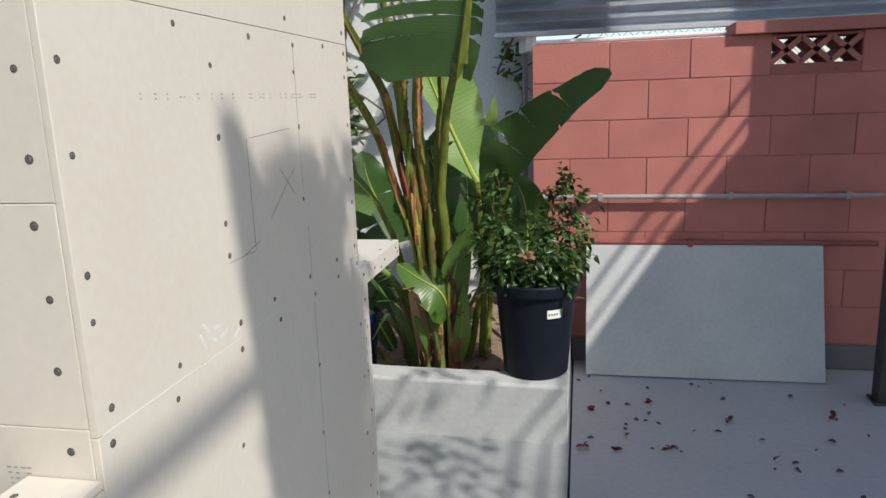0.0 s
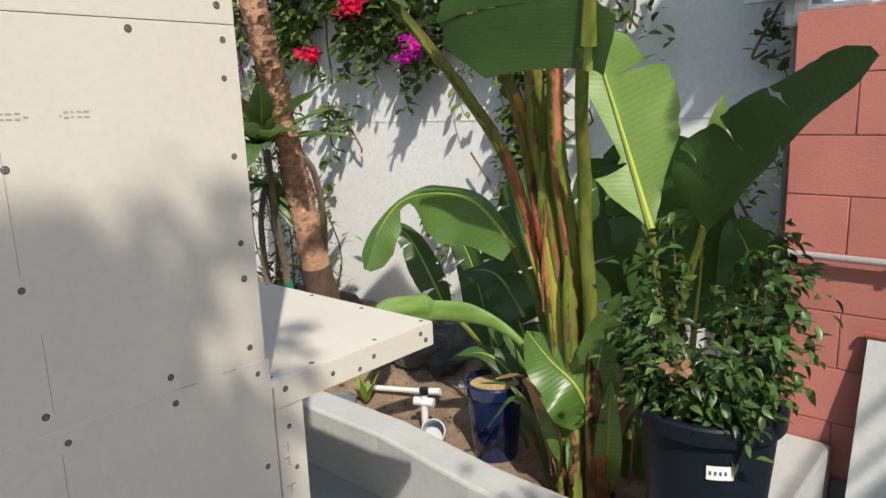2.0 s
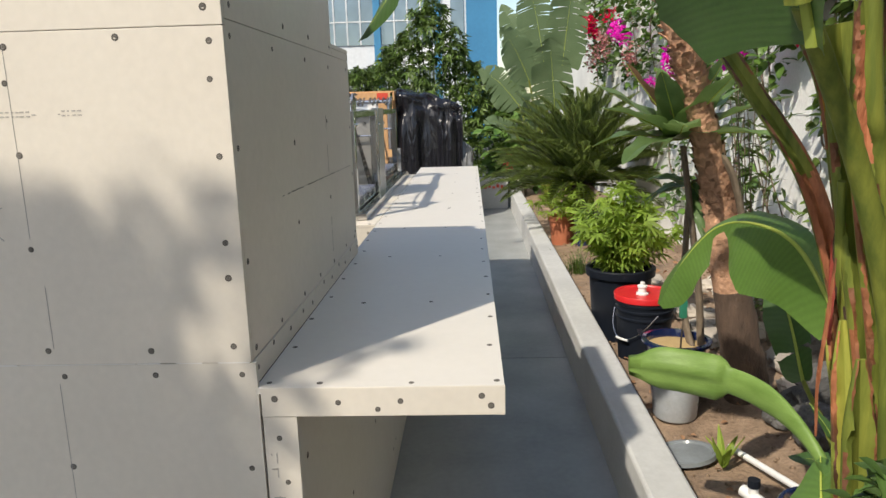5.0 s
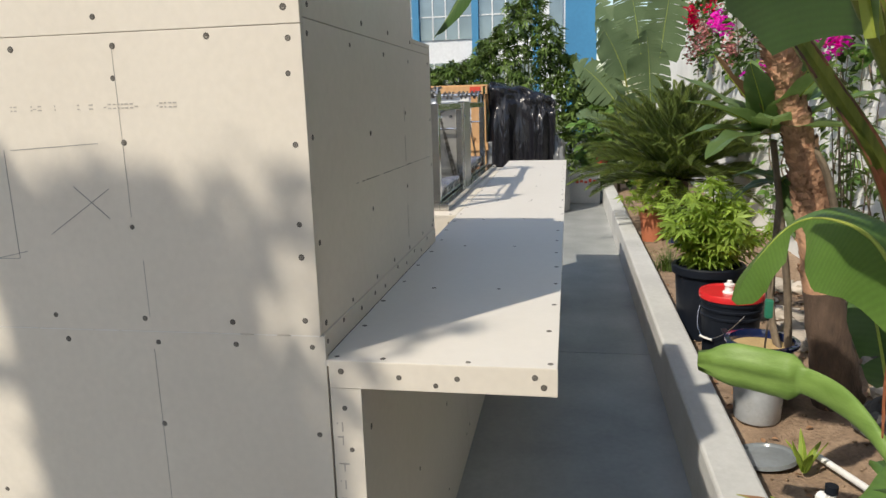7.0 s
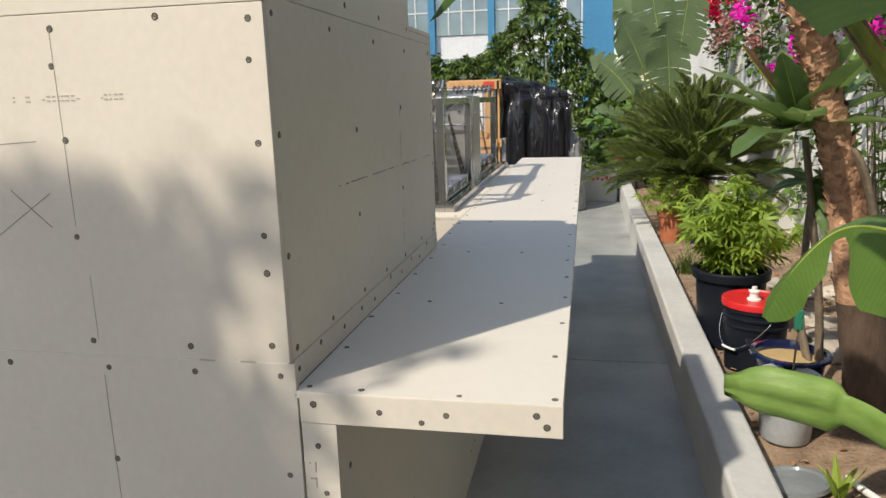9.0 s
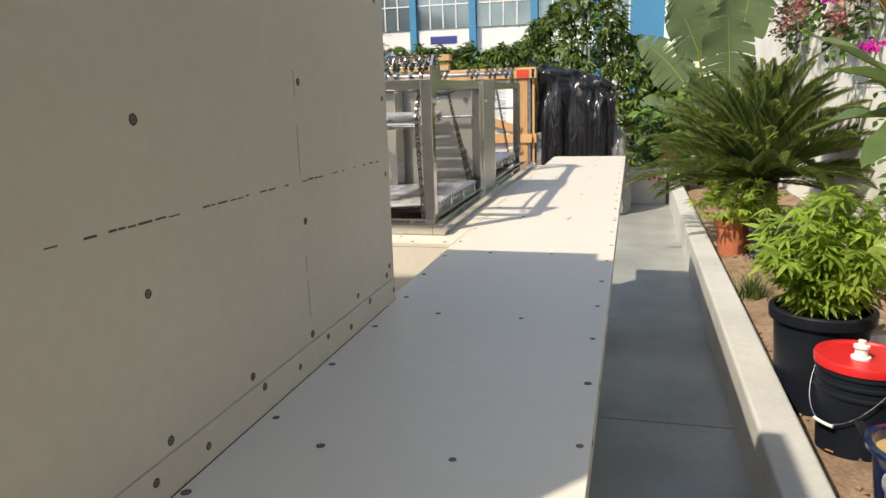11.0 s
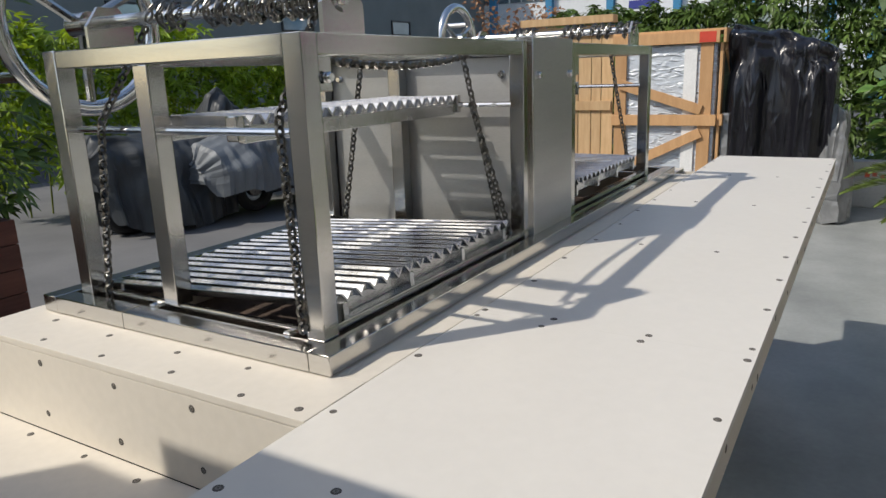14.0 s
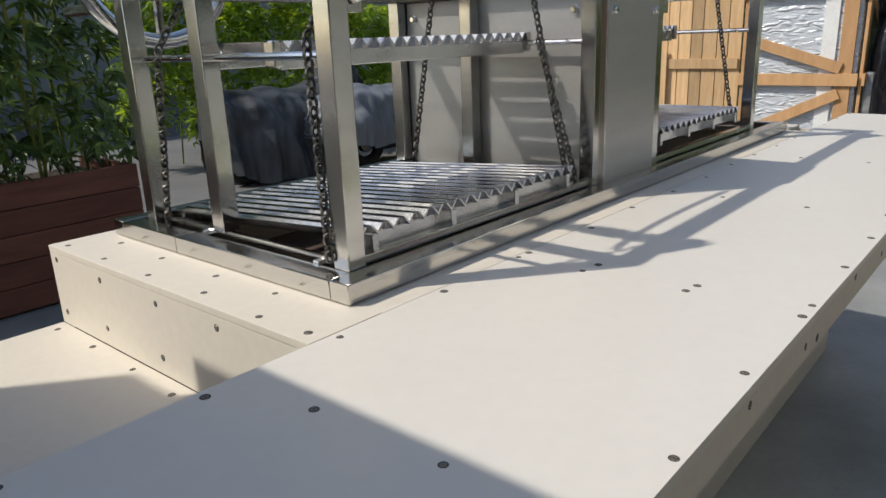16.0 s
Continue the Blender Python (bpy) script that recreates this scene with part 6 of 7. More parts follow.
    x, y = rng.uniform(-6.5, -0.3), rng.uniform(3.07, 4.05)
    pl.append((x, y, soil_z(x, y) + 0.012))
tagged(soup("leaf_litter", *leaves(rng, pl, 0.04, tilt=(-0.2, 0.4), fold=0.5), M["dry_leaf"]), "dry brown leaf litter strewn over the soil", "leaf litter", kind="stuff")
vs, fs = [], []
for _ in range(900):
    x, y, s = rng.uniform(-6.5, -0.3), rng.uniform(3.06, 4.08), rng.uniform(0.004, 0.014)
    o, z = len(vs), soil_z(x, y) + 0.004
    vs += [(x + s * a * rng.uniform(0.6, 1.3), y + s * b * rng.uniform(0.6, 1.3), z + s * c) for a, b, c in ((1, 0, 0), (0, 1, 0), (-1, 0, 0), (0, -1, 0), (0.1, 0.1, 0.9), (0, 0, -0.8))]
    fs += [(o, o + 1, o + 4), (o + 1, o + 2, o + 4), (o + 2, o + 3, o + 4), (o + 3, o, o + 4), (o + 1, o, o + 5), (o + 2, o + 1, o + 5), (o + 3, o + 2, o + 5), (o, o + 3, o + 5)]
tagged(soup("soil_crumbs", vs, fs, M["soil"]), "loose clods and chips of dry soil", "soil", kind="stuff")

# Leaning palm trunk with ringed bark.
palm = thing("palm_trunk", "leaning palm trunk with shaggy reddish-brown leaf bases", "palm tree")
axis = curve_points([(-2.45, 3.62, 0.10), (-2.43, 3.565, 0.35), (-2.40, 3.43, 0.98), (-2.385, 3.395, 1.13), (-2.33, 3.29, 1.47), (-2.28, 3.18, 1.8), (-2.2, 3.0, 2.4), (-2.15, 2.92, 2.8)], 70)


def girth(p, i):
    return float(np.interp(p.z, (0.1, 0.35, 0.7, 1.0, 1.4, 1.8, 2.8), (0.100, 0.086, 0.074, 0.066, 0.052, 0.056, 0.050))) + 0.004 * math.sin(i * 2.1)


foot = [i for i, p in enumerate(axis) if p.z <= 0.74]
part("trunk", tube(bmesh.new(), axis[foot[-1]:], [girth(p, i) for i, p in enumerate(axis)][foot[-1]:], 18), M["bark"], palm)
# Foot sleeve: dark bark, with part of its shade put into the colour.
bm = bmesh.new()
tube(bm, axis[:foot[-1] + 1], [girth(p, i) + 0.003 for i, p in enumerate(axis)][:foot[-1] + 1], 22)
for v in bm.verts:
    v.co += 0.006 * Vector((noise.noise(v.co * 22), noise.noise(v.co * 22 + Vector((5, 0, 0))), 0))
part("trunk_foot", bm, M["bark_dark"], palm, "smooth dark brown trunk foot, partly shade put into its colour")
vs, fs = [], []
rng = np.random.default_rng(8)
for i in range(foot[-1] + 1, 68):
    for k in range(11):
        a = 6.2832 * (k + 0.5 * (i % 2)) / 11 + rng.normal(0, 0.15)
        c, nx_ = axis[i], axis[min(70, i + 1)]
        up = (nx_ - c).normalized()
        sd = up.cross(Vector((0, 0, 1)) + Vector((0.3, 0, 0))).normalized()
        out = math.cos(a) * sd + math.sin(a) * up.cross(sd)
        tang = up.cross(out)
        rad = girth(c, i) - 0.002
        shag = 1.0 if c.z > 1.42 else 0.55
        w, h = 0.020 * rng.uniform(0.7, 1.3), 0.030 * rng.uniform(0.6, 1.4)
        q = [c + out * rad - tang * w, c + out * rad + tang * w, c + out * (rad + 0.022 * shag * rng.uniform(0.2, 1.5)) + up * h + tang * w * 0.5, c + out * (rad + 0.014 * shag) + up * h * 0.9 - tang * w * 0.6,
             c + out * (rad - 0.004) + up * h * 0.3]
        o = len(vs)
        vs += q
        fs += [(o, o + 1, o + 2, o + 3), (o + 1, o + 4, o + 2), (o + 4, o, o + 3)]
tagged(soup("bark_scale", vs, fs, M["bark"], palm, "curled flaking leaf bases"), kind="stuff")

# Leathery rosette on a crooked stem beside the trunk.
ros = thing("frangipani_plant", "slender crooked stem bearing a rosette of large leathery leaves", "plant")
for ctrl in ([(-2.52, 3.42, 0.2), (-2.54, 3.40, 0.6), (-2.50, 3.34, 0.95), (-2.43, 3.27, 1.28)], [(-2.40, 3.40, 0.2), (-2.62, 3.36, 0.50), (-2.70, 3.38, 0.85), (-2.60, 3.36, 1.1)], [(-2.46, 3.50, 0.3), (-2.36, 3.52, 0.8), (-2.30, 3.44, 1.15), (-2.36, 3.36, 1.30)]):
    stalk(ros, ctrl, 0.022, 0.016, material="twig", name="stem")
rr = random.Random(4)
for k in range(19):
    a = 2.4 * k
    el = 1.20 - 0.075 * k + rr.uniform(-0.12, 0.12)
    L = rr.uniform(0.34, 0.48)
    c = Vector((-2.44, 3.255, 1.31))
    d = Vector((math.cos(a) * math.cos(el), math.sin(a) * math.cos(el), math.sin(el)))
    tip = c + d * L + Vector((0, 0, -0.05 * (1 - el)))
    big_leaf(ros, [c, c + d * L * 0.35 + Vector((0, 0, 0.01)), c + d * L * 0.7, tip], 0.082, d.cross(Vector((0, 0, 1))).cross(d), "plumeria" if k not in (2, 9) else "dry_leaf", fold=0.3, n=14, rib=0.004, seed=k)
for k in range(10):
    a = 2.1 * k
    c = Vector((-2.60, 3.36, 1.1))
    d = Vector((math.cos(a) * 0.8, math.sin(a) * 0.8, rr.uniform(-0.7, 0.5)))
    big_leaf(ros, [c, c + d * 0.09, c + d * 0.18 + Vector((0, 0, -0.02)), c + d * 0.25 + Vector((0, 0, -0.06))], 0.04, (0, -0.6, 1), "plumeria", n=10, rib=0.003, seed=40 + k)

# Bright palmate plant in the black growing pot, and the thinner one in terracotta.
wd = thing("palmate_plant", "bushy bright lime-green plant with fingered leaves, potted", "plant")
rng = np.random.default_rng(17)
pl = []
for k in range(13):
    a, sp_ = 2.4 * k, 0.06 + 0.026 * k
    top = (-3.50 + sp_ * math.cos(a), 3.25 + sp_ * 0.8 * math.sin(a), 0.98 - 0.022 * k)
    pts = curve_points([(-3.50, 3.25, 0.46), (-3.50 + 0.4 * sp_ * math.cos(a), 3.25 + 0.3 * sp_ * math.sin(a), 0.62), top], 8)
    part("branch", tube(bmesh.new(), pts, 0.004, 5), M["stem"], wd)
    pl += [np.array(q) + rng.normal(0, 0.028, 3) for q in pts[3:] for _ in range(8)]
clump("foliage", rng, pl, 0.095, M["lime"], wd, rows=LANCE, out=(-3.5, 3.25), spread=0.8, palm=7, tilt=(-0.5, 0.4), fold=0.1)
pot("terracotta_pot", (-6.25, 3.26, 0.10), 0.10, 0.13, 0.30, "terracotta", "compost", "orange terracotta pot with a wispy plant", rim=0.01)
pot("navy_pot", (-6.05, 3.46, 0.11), 0.10, 0.12, 0.29, "blue_pot", "compost", "dark blue glazed pot in the bed", rim=0.008)
wd = thing("wispy_plant", "wispy pale green plant spilling from a terracotta pot", "plant")
clump("foliage", rng, list(blob_points(rng, (-6.2, 3.28, 0.56), (0.42, 0.34, 0.20), 230, 0.2)), 0.09, M["lime"], wd, rows=LANCE, palm=5, tilt=(-0.6, 0.5), fold=0.1)
part("stem", tube(bmesh.new(), [(-6.25, 3.26, 0.32), (-6.22, 3.28, 0.55)], 0.006, 6), M["stem"], wd)
gt = thing("grass_tuft", "tuft of blue-green grass blades beside the planter wall", "grass")
vs, fs = [], []
for k in range(130):
    a, L, lean_ = rng.uniform(0, 6.28), rng.uniform(0.14, 0.30), rng.uniform(0.3, 1.1)
    c = np.array((-5.05 + rng.normal(0, 0.05), 3.24 + rng.normal(0, 0.05), 0.10))
    d, o = np.array((math.cos(a), math.sin(a), 0)), len(vs)
    for j in range(4):
        u = j / 3
        q = c + d * L * lean_ * u * u + np.array((0, 0, L * (u - 0.45 * lean_ * u * u)))
        w = 0.0035 * (1 - u) + 0.0004
        vs += [q + np.array((-d[1], d[0], 0)) * w, q - np.array((-d[1], d[0], 0)) * w]
    fs += [(o + 2 * j, o + 2 * j + 1, o + 2 * j + 3, o + 2 * j + 2) for j in range(3)]
tagged(soup("grass_blade", vs, fs, M["vine"], gt), kind="stuff")

# Cycad with stiff feathered fronds.
cy = thing("sago_palm", "large cycad with arching dark green feathered fronds", "palm")
def frond_mesh(L, seed):
    r = np.random.default_rng(seed)
    vs, fs = [], []
    n = 74
    for i in range(n):
        t = (i + 1) / n
        p = np.array((L * t * (1 - 0.12 * t), 0, L * (0.30 * t - 0.32 * t * t)))
        ll = 0.165 * math.sin(math.pi * min(0.97, 0.12 + 0.86 * t)) ** 0.7
        for s in (1, -1):
            d = np.array((0.86, s * 0.46, 0.40)) + r.normal(0, 0.05, 3)
            d /= np.linalg.norm(d)
            o = len(vs)
            tip = p + d * ll + np.array((0, 0, -0.02))
            vs += [p, p + d * ll * 0.5 + np.array((0.004, -s * 0.006, 0.0)), tip, p + d * ll * 0.5 - np.array((0.004, -s * 0.006, 0.006))]
            fs.append((o, o + 1, o + 2, o + 3))
    for i in range(12):
        t0, t1 = i / 12, (i + 1) / 12
        a, b = (np.array((L * t * (1 - 0.12 * t), 0, L * (0.30 * t - 0.32 * t * t))) for t in (t0, t1))
        w = 0.008 * (1 - t0) + 0.0015
        o = len(vs)
        vs += [a + (0, w, 0), a - (0, w, 0), b - (0, w * 0.9, 0), b + (0, w * 0.9, 0), a - (0, 0, w), b - (0, 0, w)]
        fs += [(o, o + 1, o + 2, o + 3), (o + 1, o + 4, o + 5, o + 2), (o + 4, o, o + 3, o + 5)]
    me = bpy.data.meshes.new("frond")
    me.from_pydata([tuple(v) for v in vs], [], fs)
    me.materials.append(M["sago"])
    return me
FRONDS = [frond_mesh(1.08, 1), frond_mesh(0.98, 2), frond_mesh(1.16, 3)]
CYC = Vector((-6.5, 3.48, 0.66))
bm = bmesh.new()
lathe(bm, [(0, -0.52), (0.11, -0.52), (0.13, -0.2), (0.12, 0.02), (0.05, 0.08), (0, 0.09)], 14, CYC)
part("trunk", bm, M["bark_dark"], cy)
for k in range(128):
    el = 1.38 - 1.50 * (k / 127) ** 0.95
    part("frond", FRONDS[k % 3], None, cy, at=Matrix.Translation(CYC) @ Matrix.Rotation(2.39996 * k, 4, "Z") @ Matrix.Rotation(-el + 0.1 * math.sin(k * 1.7), 4, "Y") @ Matrix.Rotation(0.25 * math.sin(k * 2.3), 4, "X"))

# Dusty banana clump beyond the cycad.
bf = thing("far_banana_plant", "clump of dusty torn banana leaves behind the cycad", "plant")
for k, (tip, mid, nrm) in enumerate((((-8.2, 3.1, 2.9), (-8.3, 3.3, 1.9), (1, -0.3, 0.2)), ((-8.0, 2.75, 2.35), (-8.2, 3.1, 1.75), (1, 0.2, 0.3)), ((-7.9, 3.6, 2.9), (-8.2, 3.5, 1.9), (1, -0.2, 0.2)), ((-8.5, 2.5, 1.9), (-8.5, 3.0, 1.45), (0.9, -0.3, 0.5)),
                                     ((-7.8, 3.3, 2.2), (-8.1, 3.4, 1.4), (1, -0.3, 0.4)), ((-8.7, 2.8, 2.7), (-8.5, 3.2, 1.7), (1, 0, 0.2)), ((-8.2, 2.55, 1.25), (-8.4, 2.95, 1.1), (0.6, -0.3, 0.8)), ((-7.7, 2.9, 1.6), (-8.0, 3.2, 1.2), (0.8, -0.3, 0.6)))):
    root = Vector((-8.45, 3.4, 0.15))
    m_, t_ = Vector(mid), Vector(tip)
    stalk(bf, [root, root.lerp(m_, 0.5) + Vector((0, 0, 0.08)), m_], 0.04, 0.014)
    big_leaf(bf, [m_, m_.lerp(t_, 0.35) + Vector((0, 0, 0.06)), m_.lerp(t_, 0.7) + Vector((0, 0, 0.06)), t_], 0.26 if k < 6 else 0.17, nrm, "banana_far", fold=0.2, tears=11, seed=60 + k, blunt=k % 2 == 0, gap=0.02, rib=0.005)

# Climbers on the white wall.
def climber(name, label, seed, patches, flowers=(), leaf=0.072, material="vine"):
    """Patches: x0, x1, z0, z1, leaves, thickness; strands hang from their lower edge."""
    t = thing(name, label, "climbing plant")
    r = np.random.default_rng(seed)
    pts = []
    for x0, x1, z0, z1, n, thick in patches:
        for _ in range(n):
            x = r.uniform(x0, x1)
            lo = z0 + 0.28 * (z1 - z0) * (1 + noise.noise((x * 3.1, seed, 0)) + 0.6 * noise.noise((x * 9, seed, 4)))
            z = lo + (z1 - lo) * r.random() ** 0.8 if lo < z1 else z1
            if noise.noise((x * 2.6, z * 2.2, seed)) > 0.12 or noise.noise((x * 8, z * 6, seed + 3)) > 0.35:
                continue
            pts.append((x, 4.10 - thick * r.random() ** 1.5 * (0.5 + 0.5 * (z - z0) / (z1 - z0)), z))
        for _ in range(max(1, int((x1 - x0) * 3))):
            x, L = r.uniform(x0, x1), r.uniform(0.1, 0.4)
            z = z0 + 0.35 * (z1 - z0)
            line = [(x + 0.03 * math.sin(7 * u), 4.08 - 0.03 * u, z - L * u) for u in np.linspace(0, 1, 8)]
            part("strand", tube(bmesh.new(), line, 0.0025, 5), M["twig"], t)
            pts += [np.array(q) + r.normal(0, 0.02, 3) for q in line for _ in range(2)]
        for _ in range(max(2, int((x1 - x0) * 2))):
            x = r.uniform(x0, x1)
            a = [(x, 4.12, z0 + 0.2), (x + r.normal(0, 0.12), 4.06, (z0 + z1) / 2), (x + r.normal(0, 0.25), 4.05, z1)]
            part("vine_stem", tube(bmesh.new(), curve_points(a, 8), 0.006, 5), M["twig"], t)
    clump("foliage", r, pts, leaf, M[material], t, out=(np.mean([p[0] for p in pts]), 6.0), spread=1.3, tilt=(-0.9, 0.3))
    for x, z, rad, n, col in flowers:
        q = blob_points(r, (x, 3.87, z), (rad * 1.25, 0.09, rad), int(n * 1.6), 0.1)
        clump("blossom", r, q, 0.045, M[col], t, "bright blossom cluster", tilt=(-0.8, 0.8), fold=0.5)
    return t


climber("wall_climber", "leafy green climber over the white wall with red flowers", 31,
        [(-3.35, -1.35, 1.42, 2.45, 3900, 0.20), (-1.45, -1.05, 1.5, 2.4, 220, 0.16), (-2.95, -2.65, 1.0, 1.5, 90, 0.12), (-1.58, -1.30, 1.08, 1.75, 330, 0.14)],
        [(-2.82, 1.76, 0.055, 34, "crimson"), (-2.45, 1.97, 0.07, 40, "crimson"), (-2.06, 1.70, 0.045, 22, "magenta"), (-2.0, 1.76, 0.04, 20, "magenta")])
climber("thin_climber", "thin dark climber trailing down the white wall", 32, [(-1.02, -0.78, 1.55, 2.3, 70, 0.08), (-0.46, -0.33, 1.42, 1.78, 42, 0.06)], leaf=0.06)
climber("low_climber", "low leafy climber at the foot of the white wall", 33, [(-2.15, -1.65, 0.62, 1.02, 230, 0.14), (-1.78, -1.45, 0.80, 1.22, 190, 0.14), (-0.95, -0.38, 0.55, 1.18, 150, 0.2), (-1.3, -1.0, 0.6, 0.95, 60, 0.12)], leaf=0.05)
climber("bougainvillea", "bougainvillea with magenta and red blossom over the white wall", 34,
        [(-5.3, -3.9, 1.2, 2.5, 1100, 0.3), (-7.4, -6.0, 1.35, 2.7, 900, 0.35), (-9.6, -7.9, 1.5, 3.0, 900, 0.4), (-6.1, -5.3, 1.9, 2.6, 200, 0.25), (-5.8, -3.7, 0.55, 1.35, 200, 0.15), (-3.95, -3.3, 1.3, 2.4, 500, 0.25)],
        [(-4.75, 1.77, 0.09, 80, "magenta"), (-4.9, 1.66, 0.07, 50, "magenta"), (-6.8, 2.16, 0.12, 110, "magenta"), (-6.55, 2.08, 0.08, 60, "magenta"), (-8.55, 2.42, 0.14, 110, "crimson"), (-8.2, 2.28, 0.1, 60, "crimson"), (-7.2, 2.35, 0.09, 50, "crimson"), (-5.4, 1.62, 0.05, 25, "magenta"), (-3.67, 1.74, 0.085, 70, "magenta"), (-7.5, 2.1, 0.22, 110, "dusty_pink"), (-6.2, 1.85, 0.16, 60, "dusty_pink"), (-8.3, 2.0, 0.2, 70, "dusty_pink")], leaf=0.078, material="shrub")
sb = thing("narrow_shrub", "slim grey-green shrub against the white wall", "shrub")
rng = np.random.default_rng(77)
pts = []
for k in range(13):
    x, y = -3.45 + 0.75 * rng.random(), 3.8 + 0.2 * rng.random()
    line = curve_points([(x, y, 0.2), (x + rng.normal(0, 0.08), y - 0.05, 0.7), (x + rng.normal(0, 0.15), y - 0.1, 1.2 + 0.5 * rng.random())], 10)
    part("stem", tube(bmesh.new(), line, [0.008 - 0.0006 * i for i in range(11)], 5), M["twig"], sb)
    pts += [np.array(q) + rng.normal(0, 0.05, 3) for q in line[2:] for _ in range(5)]
clump("foliage", rng, pts, 0.085, M["vine"], sb, rows=LANCE, tilt=(-0.6, 0.9))
wb = thing("woody_branch", "bare woody branch with small pale leaves beside the utility box", "branch")
line = curve_points([(-0.80, 3.98, 0.55), (-0.66, 3.98, 0.88), (-0.50, 3.97, 1.04), (-0.38, 3.95, 1.24), (-0.36, 3.93, 1.36)], 16)
part("stem", tube(bmesh.new(), line, [0.017 - 0.0006 * i for i in range(17)], 8), M["twig"], wb)
pts = []
for k in range(9):
    c = Vector(line[4 + k])
    tipv = c + Vector((rng.uniform(-0.16, 0.12), -0.03 - 0.05 * rng.random(), rng.uniform(0.02, 0.16)))
    part("twig", tube(bmesh.new(), [c, (c + tipv) / 2 + Vector((0, 0, 0.02)), tipv], 0.0028, 5), M["twig"], wb)
    pts += [np.array(tipv) + rng.normal(0, 0.03, 3) for _ in range(9)]
clump("foliage", rng, pts, 0.042, M["lime"], wb, tilt=(-0.8, 0.5))
sb = thing("leafy_shrub", "broad-leaved shrub at the end of the bed", "shrub")
pts = list(blob_points(rng, (-10.0, 3.1, 0.8), (0.5, 0.6, 0.65), 420, 0.2))
clump("foliage", rng, pts, 0.17, M["shrub"], sb, tilt=(-0.6, 0.5))
part("stem", tube(bmesh.new(), [(-10.0, 3.2, 0.1), (-10.0, 3.1, 0.9)], 0.02, 6), M["twig"], sb)

# ---- beyond the island ----
# Crate with film-wrapped goods.
crate = thing("shipping_crate", "raw pine shipping crate with goods wrapped in clear film", "crate")
CX, CY0, CY1, CZ = -8.6, 0.44, 1.40, 1.66
def pine(name, *a, parent=None):
    return part(name, one_box(*a, bevel=0.004), M["pine"], parent or crate)
part("wrapped_load", one_box(CX - 0.95, CX - 0.03, CY0 + 0.04, CY1 - 0.05, 0.10, CZ - 0.10, bevel=0.03), M["wrap"], crate, "goods wound in shiny stretch film")
part("foam_strip", one_box(CX - 0.03, CX - 0.012, CY1 - 0.33, CY1 - 0.22, 0.12, CZ - 0.12), M["white_plastic"], crate, "white foam edge strip")
for y in (CY0, CY1 - 0.19):
    pine("upright", CX - 0.025, CX + 0.0, y, y + 0.11, 0.0, CZ - 0.101)
for x in (CX - 0.13, CX - 0.98):
    pine("side_upright", x, x + 0.10, CY1 - 0.03, CY1 - 0.005, 0.0, CZ - 0.101)
for z0 in (CZ - 0.10, 0.84, 0.03):
    pine("cross_board", CX + 0.001, CX + 0.024, CY0 - 0.02, CY1 - 0.03, z0, z0 + 0.10)
    pine("side_board", CX - 1.0, CX + 0.001, CY1 - 0.004, CY1 + 0.02, z0, z0 + 0.10)
for a, b in (((CY0 + 0.06, 1.22), (CY1 - 0.16, 0.98)), ((CY0 + 0.06, 0.42), (CY1 - 0.16, 0.78))):
    dy, dz = b[0] - a[0], b[1] - a[1]
    m = Matrix.Translation((CX + 0.012, (a[0] + b[0]) / 2, (a[1] + b[1]) / 2)) @ Matrix.Rotation(math.atan2(dz, dy), 4, "X")
    L = math.hypot(dy, dz)
    part("brace", box(bmesh.new(), -0.011, 0.011, -L / 2, L / 2, -0.045, 0.045, bevel=0.003, m=m), M["pine"], crate)
m = Matrix.Translation((CX - 0.5, CY1 + 0.008, 1.25)) @ Matrix.Rotation(-0.62, 4, "Y")
part("brace", box(bmesh.new(), -0.48, 0.48, -0.010, 0.010, -0.04, 0.04, bevel=0.003, m=m), M["pine"], crate)
for k in range(7):
    pine("lid_board", CX - 1.0 + 0.145 * k, CX - 1.0 + 0.145 * k + 0.135, CY0 - 0.02, CY1 + 0.02, CZ + 0.0, CZ + 0.02)
part("paint_mark", one_box(CX + 0.0245, CX + 0.027, CY1 - 0.20, CY1 - 0.06, CZ - 0.095, CZ - 0.004), M["orange_paint"], crate, "red marking paint")
# Upright pallet of planks beside the crate.
pal = thing("plank_panel", "upright raw pine panel of vertical planks", "pallet")
y = -0.50
k = 0
while y < 0.40:
    w = (0.11, 0.13, 0.10, 0.12)[k % 4]
    part("plank", one_box(CX - 0.06, CX - 0.04, y, y + w - 0.008, 0.0, 1.74 + 0.02 * (k % 3), bevel=0.003), M["pale_pine"], pal)
    y, k = y + w, k + 1
for z in (0.45, 0.98, 1.68):
    part("batten", one_box(CX - 0.04, CX - 0.015, -0.5, 0.40, z, z + 0.09, bevel=0.003), M["pale_pine"], pal)
part("batten", one_box(CX - 0.015, CX + 0.01, -0.34, -0.25, 0.0, 1.15, bevel=0.003), M["pale_pine"], pal)
part("cap_board", one_box(CX - 0.12, CX + 0.02, -0.52, 0.42, 1.79, 1.86, bevel=0.004), M["pale_pine"], pal)


def draped(name, label, category, spine, material, seed, folds=0.03, n=72, m=26, across=False, e=0.55, crown=0.6):
    """A cover that hangs over a body: sections along x of (x, y, half width, top, bottom)."""
    t = thing(name, label, category)
    bm = bmesh.new()
    rows = []
    xs = [s[0] for s in spine]
    for i in range(n + 1):
        x = xs[0] + (xs[-1] - xs[0]) * i / n
        k = max(j for j in range(len(xs)) if (xs[j] - x) * (xs[-1] - xs[0]) <= 1e-9 or j == 0)
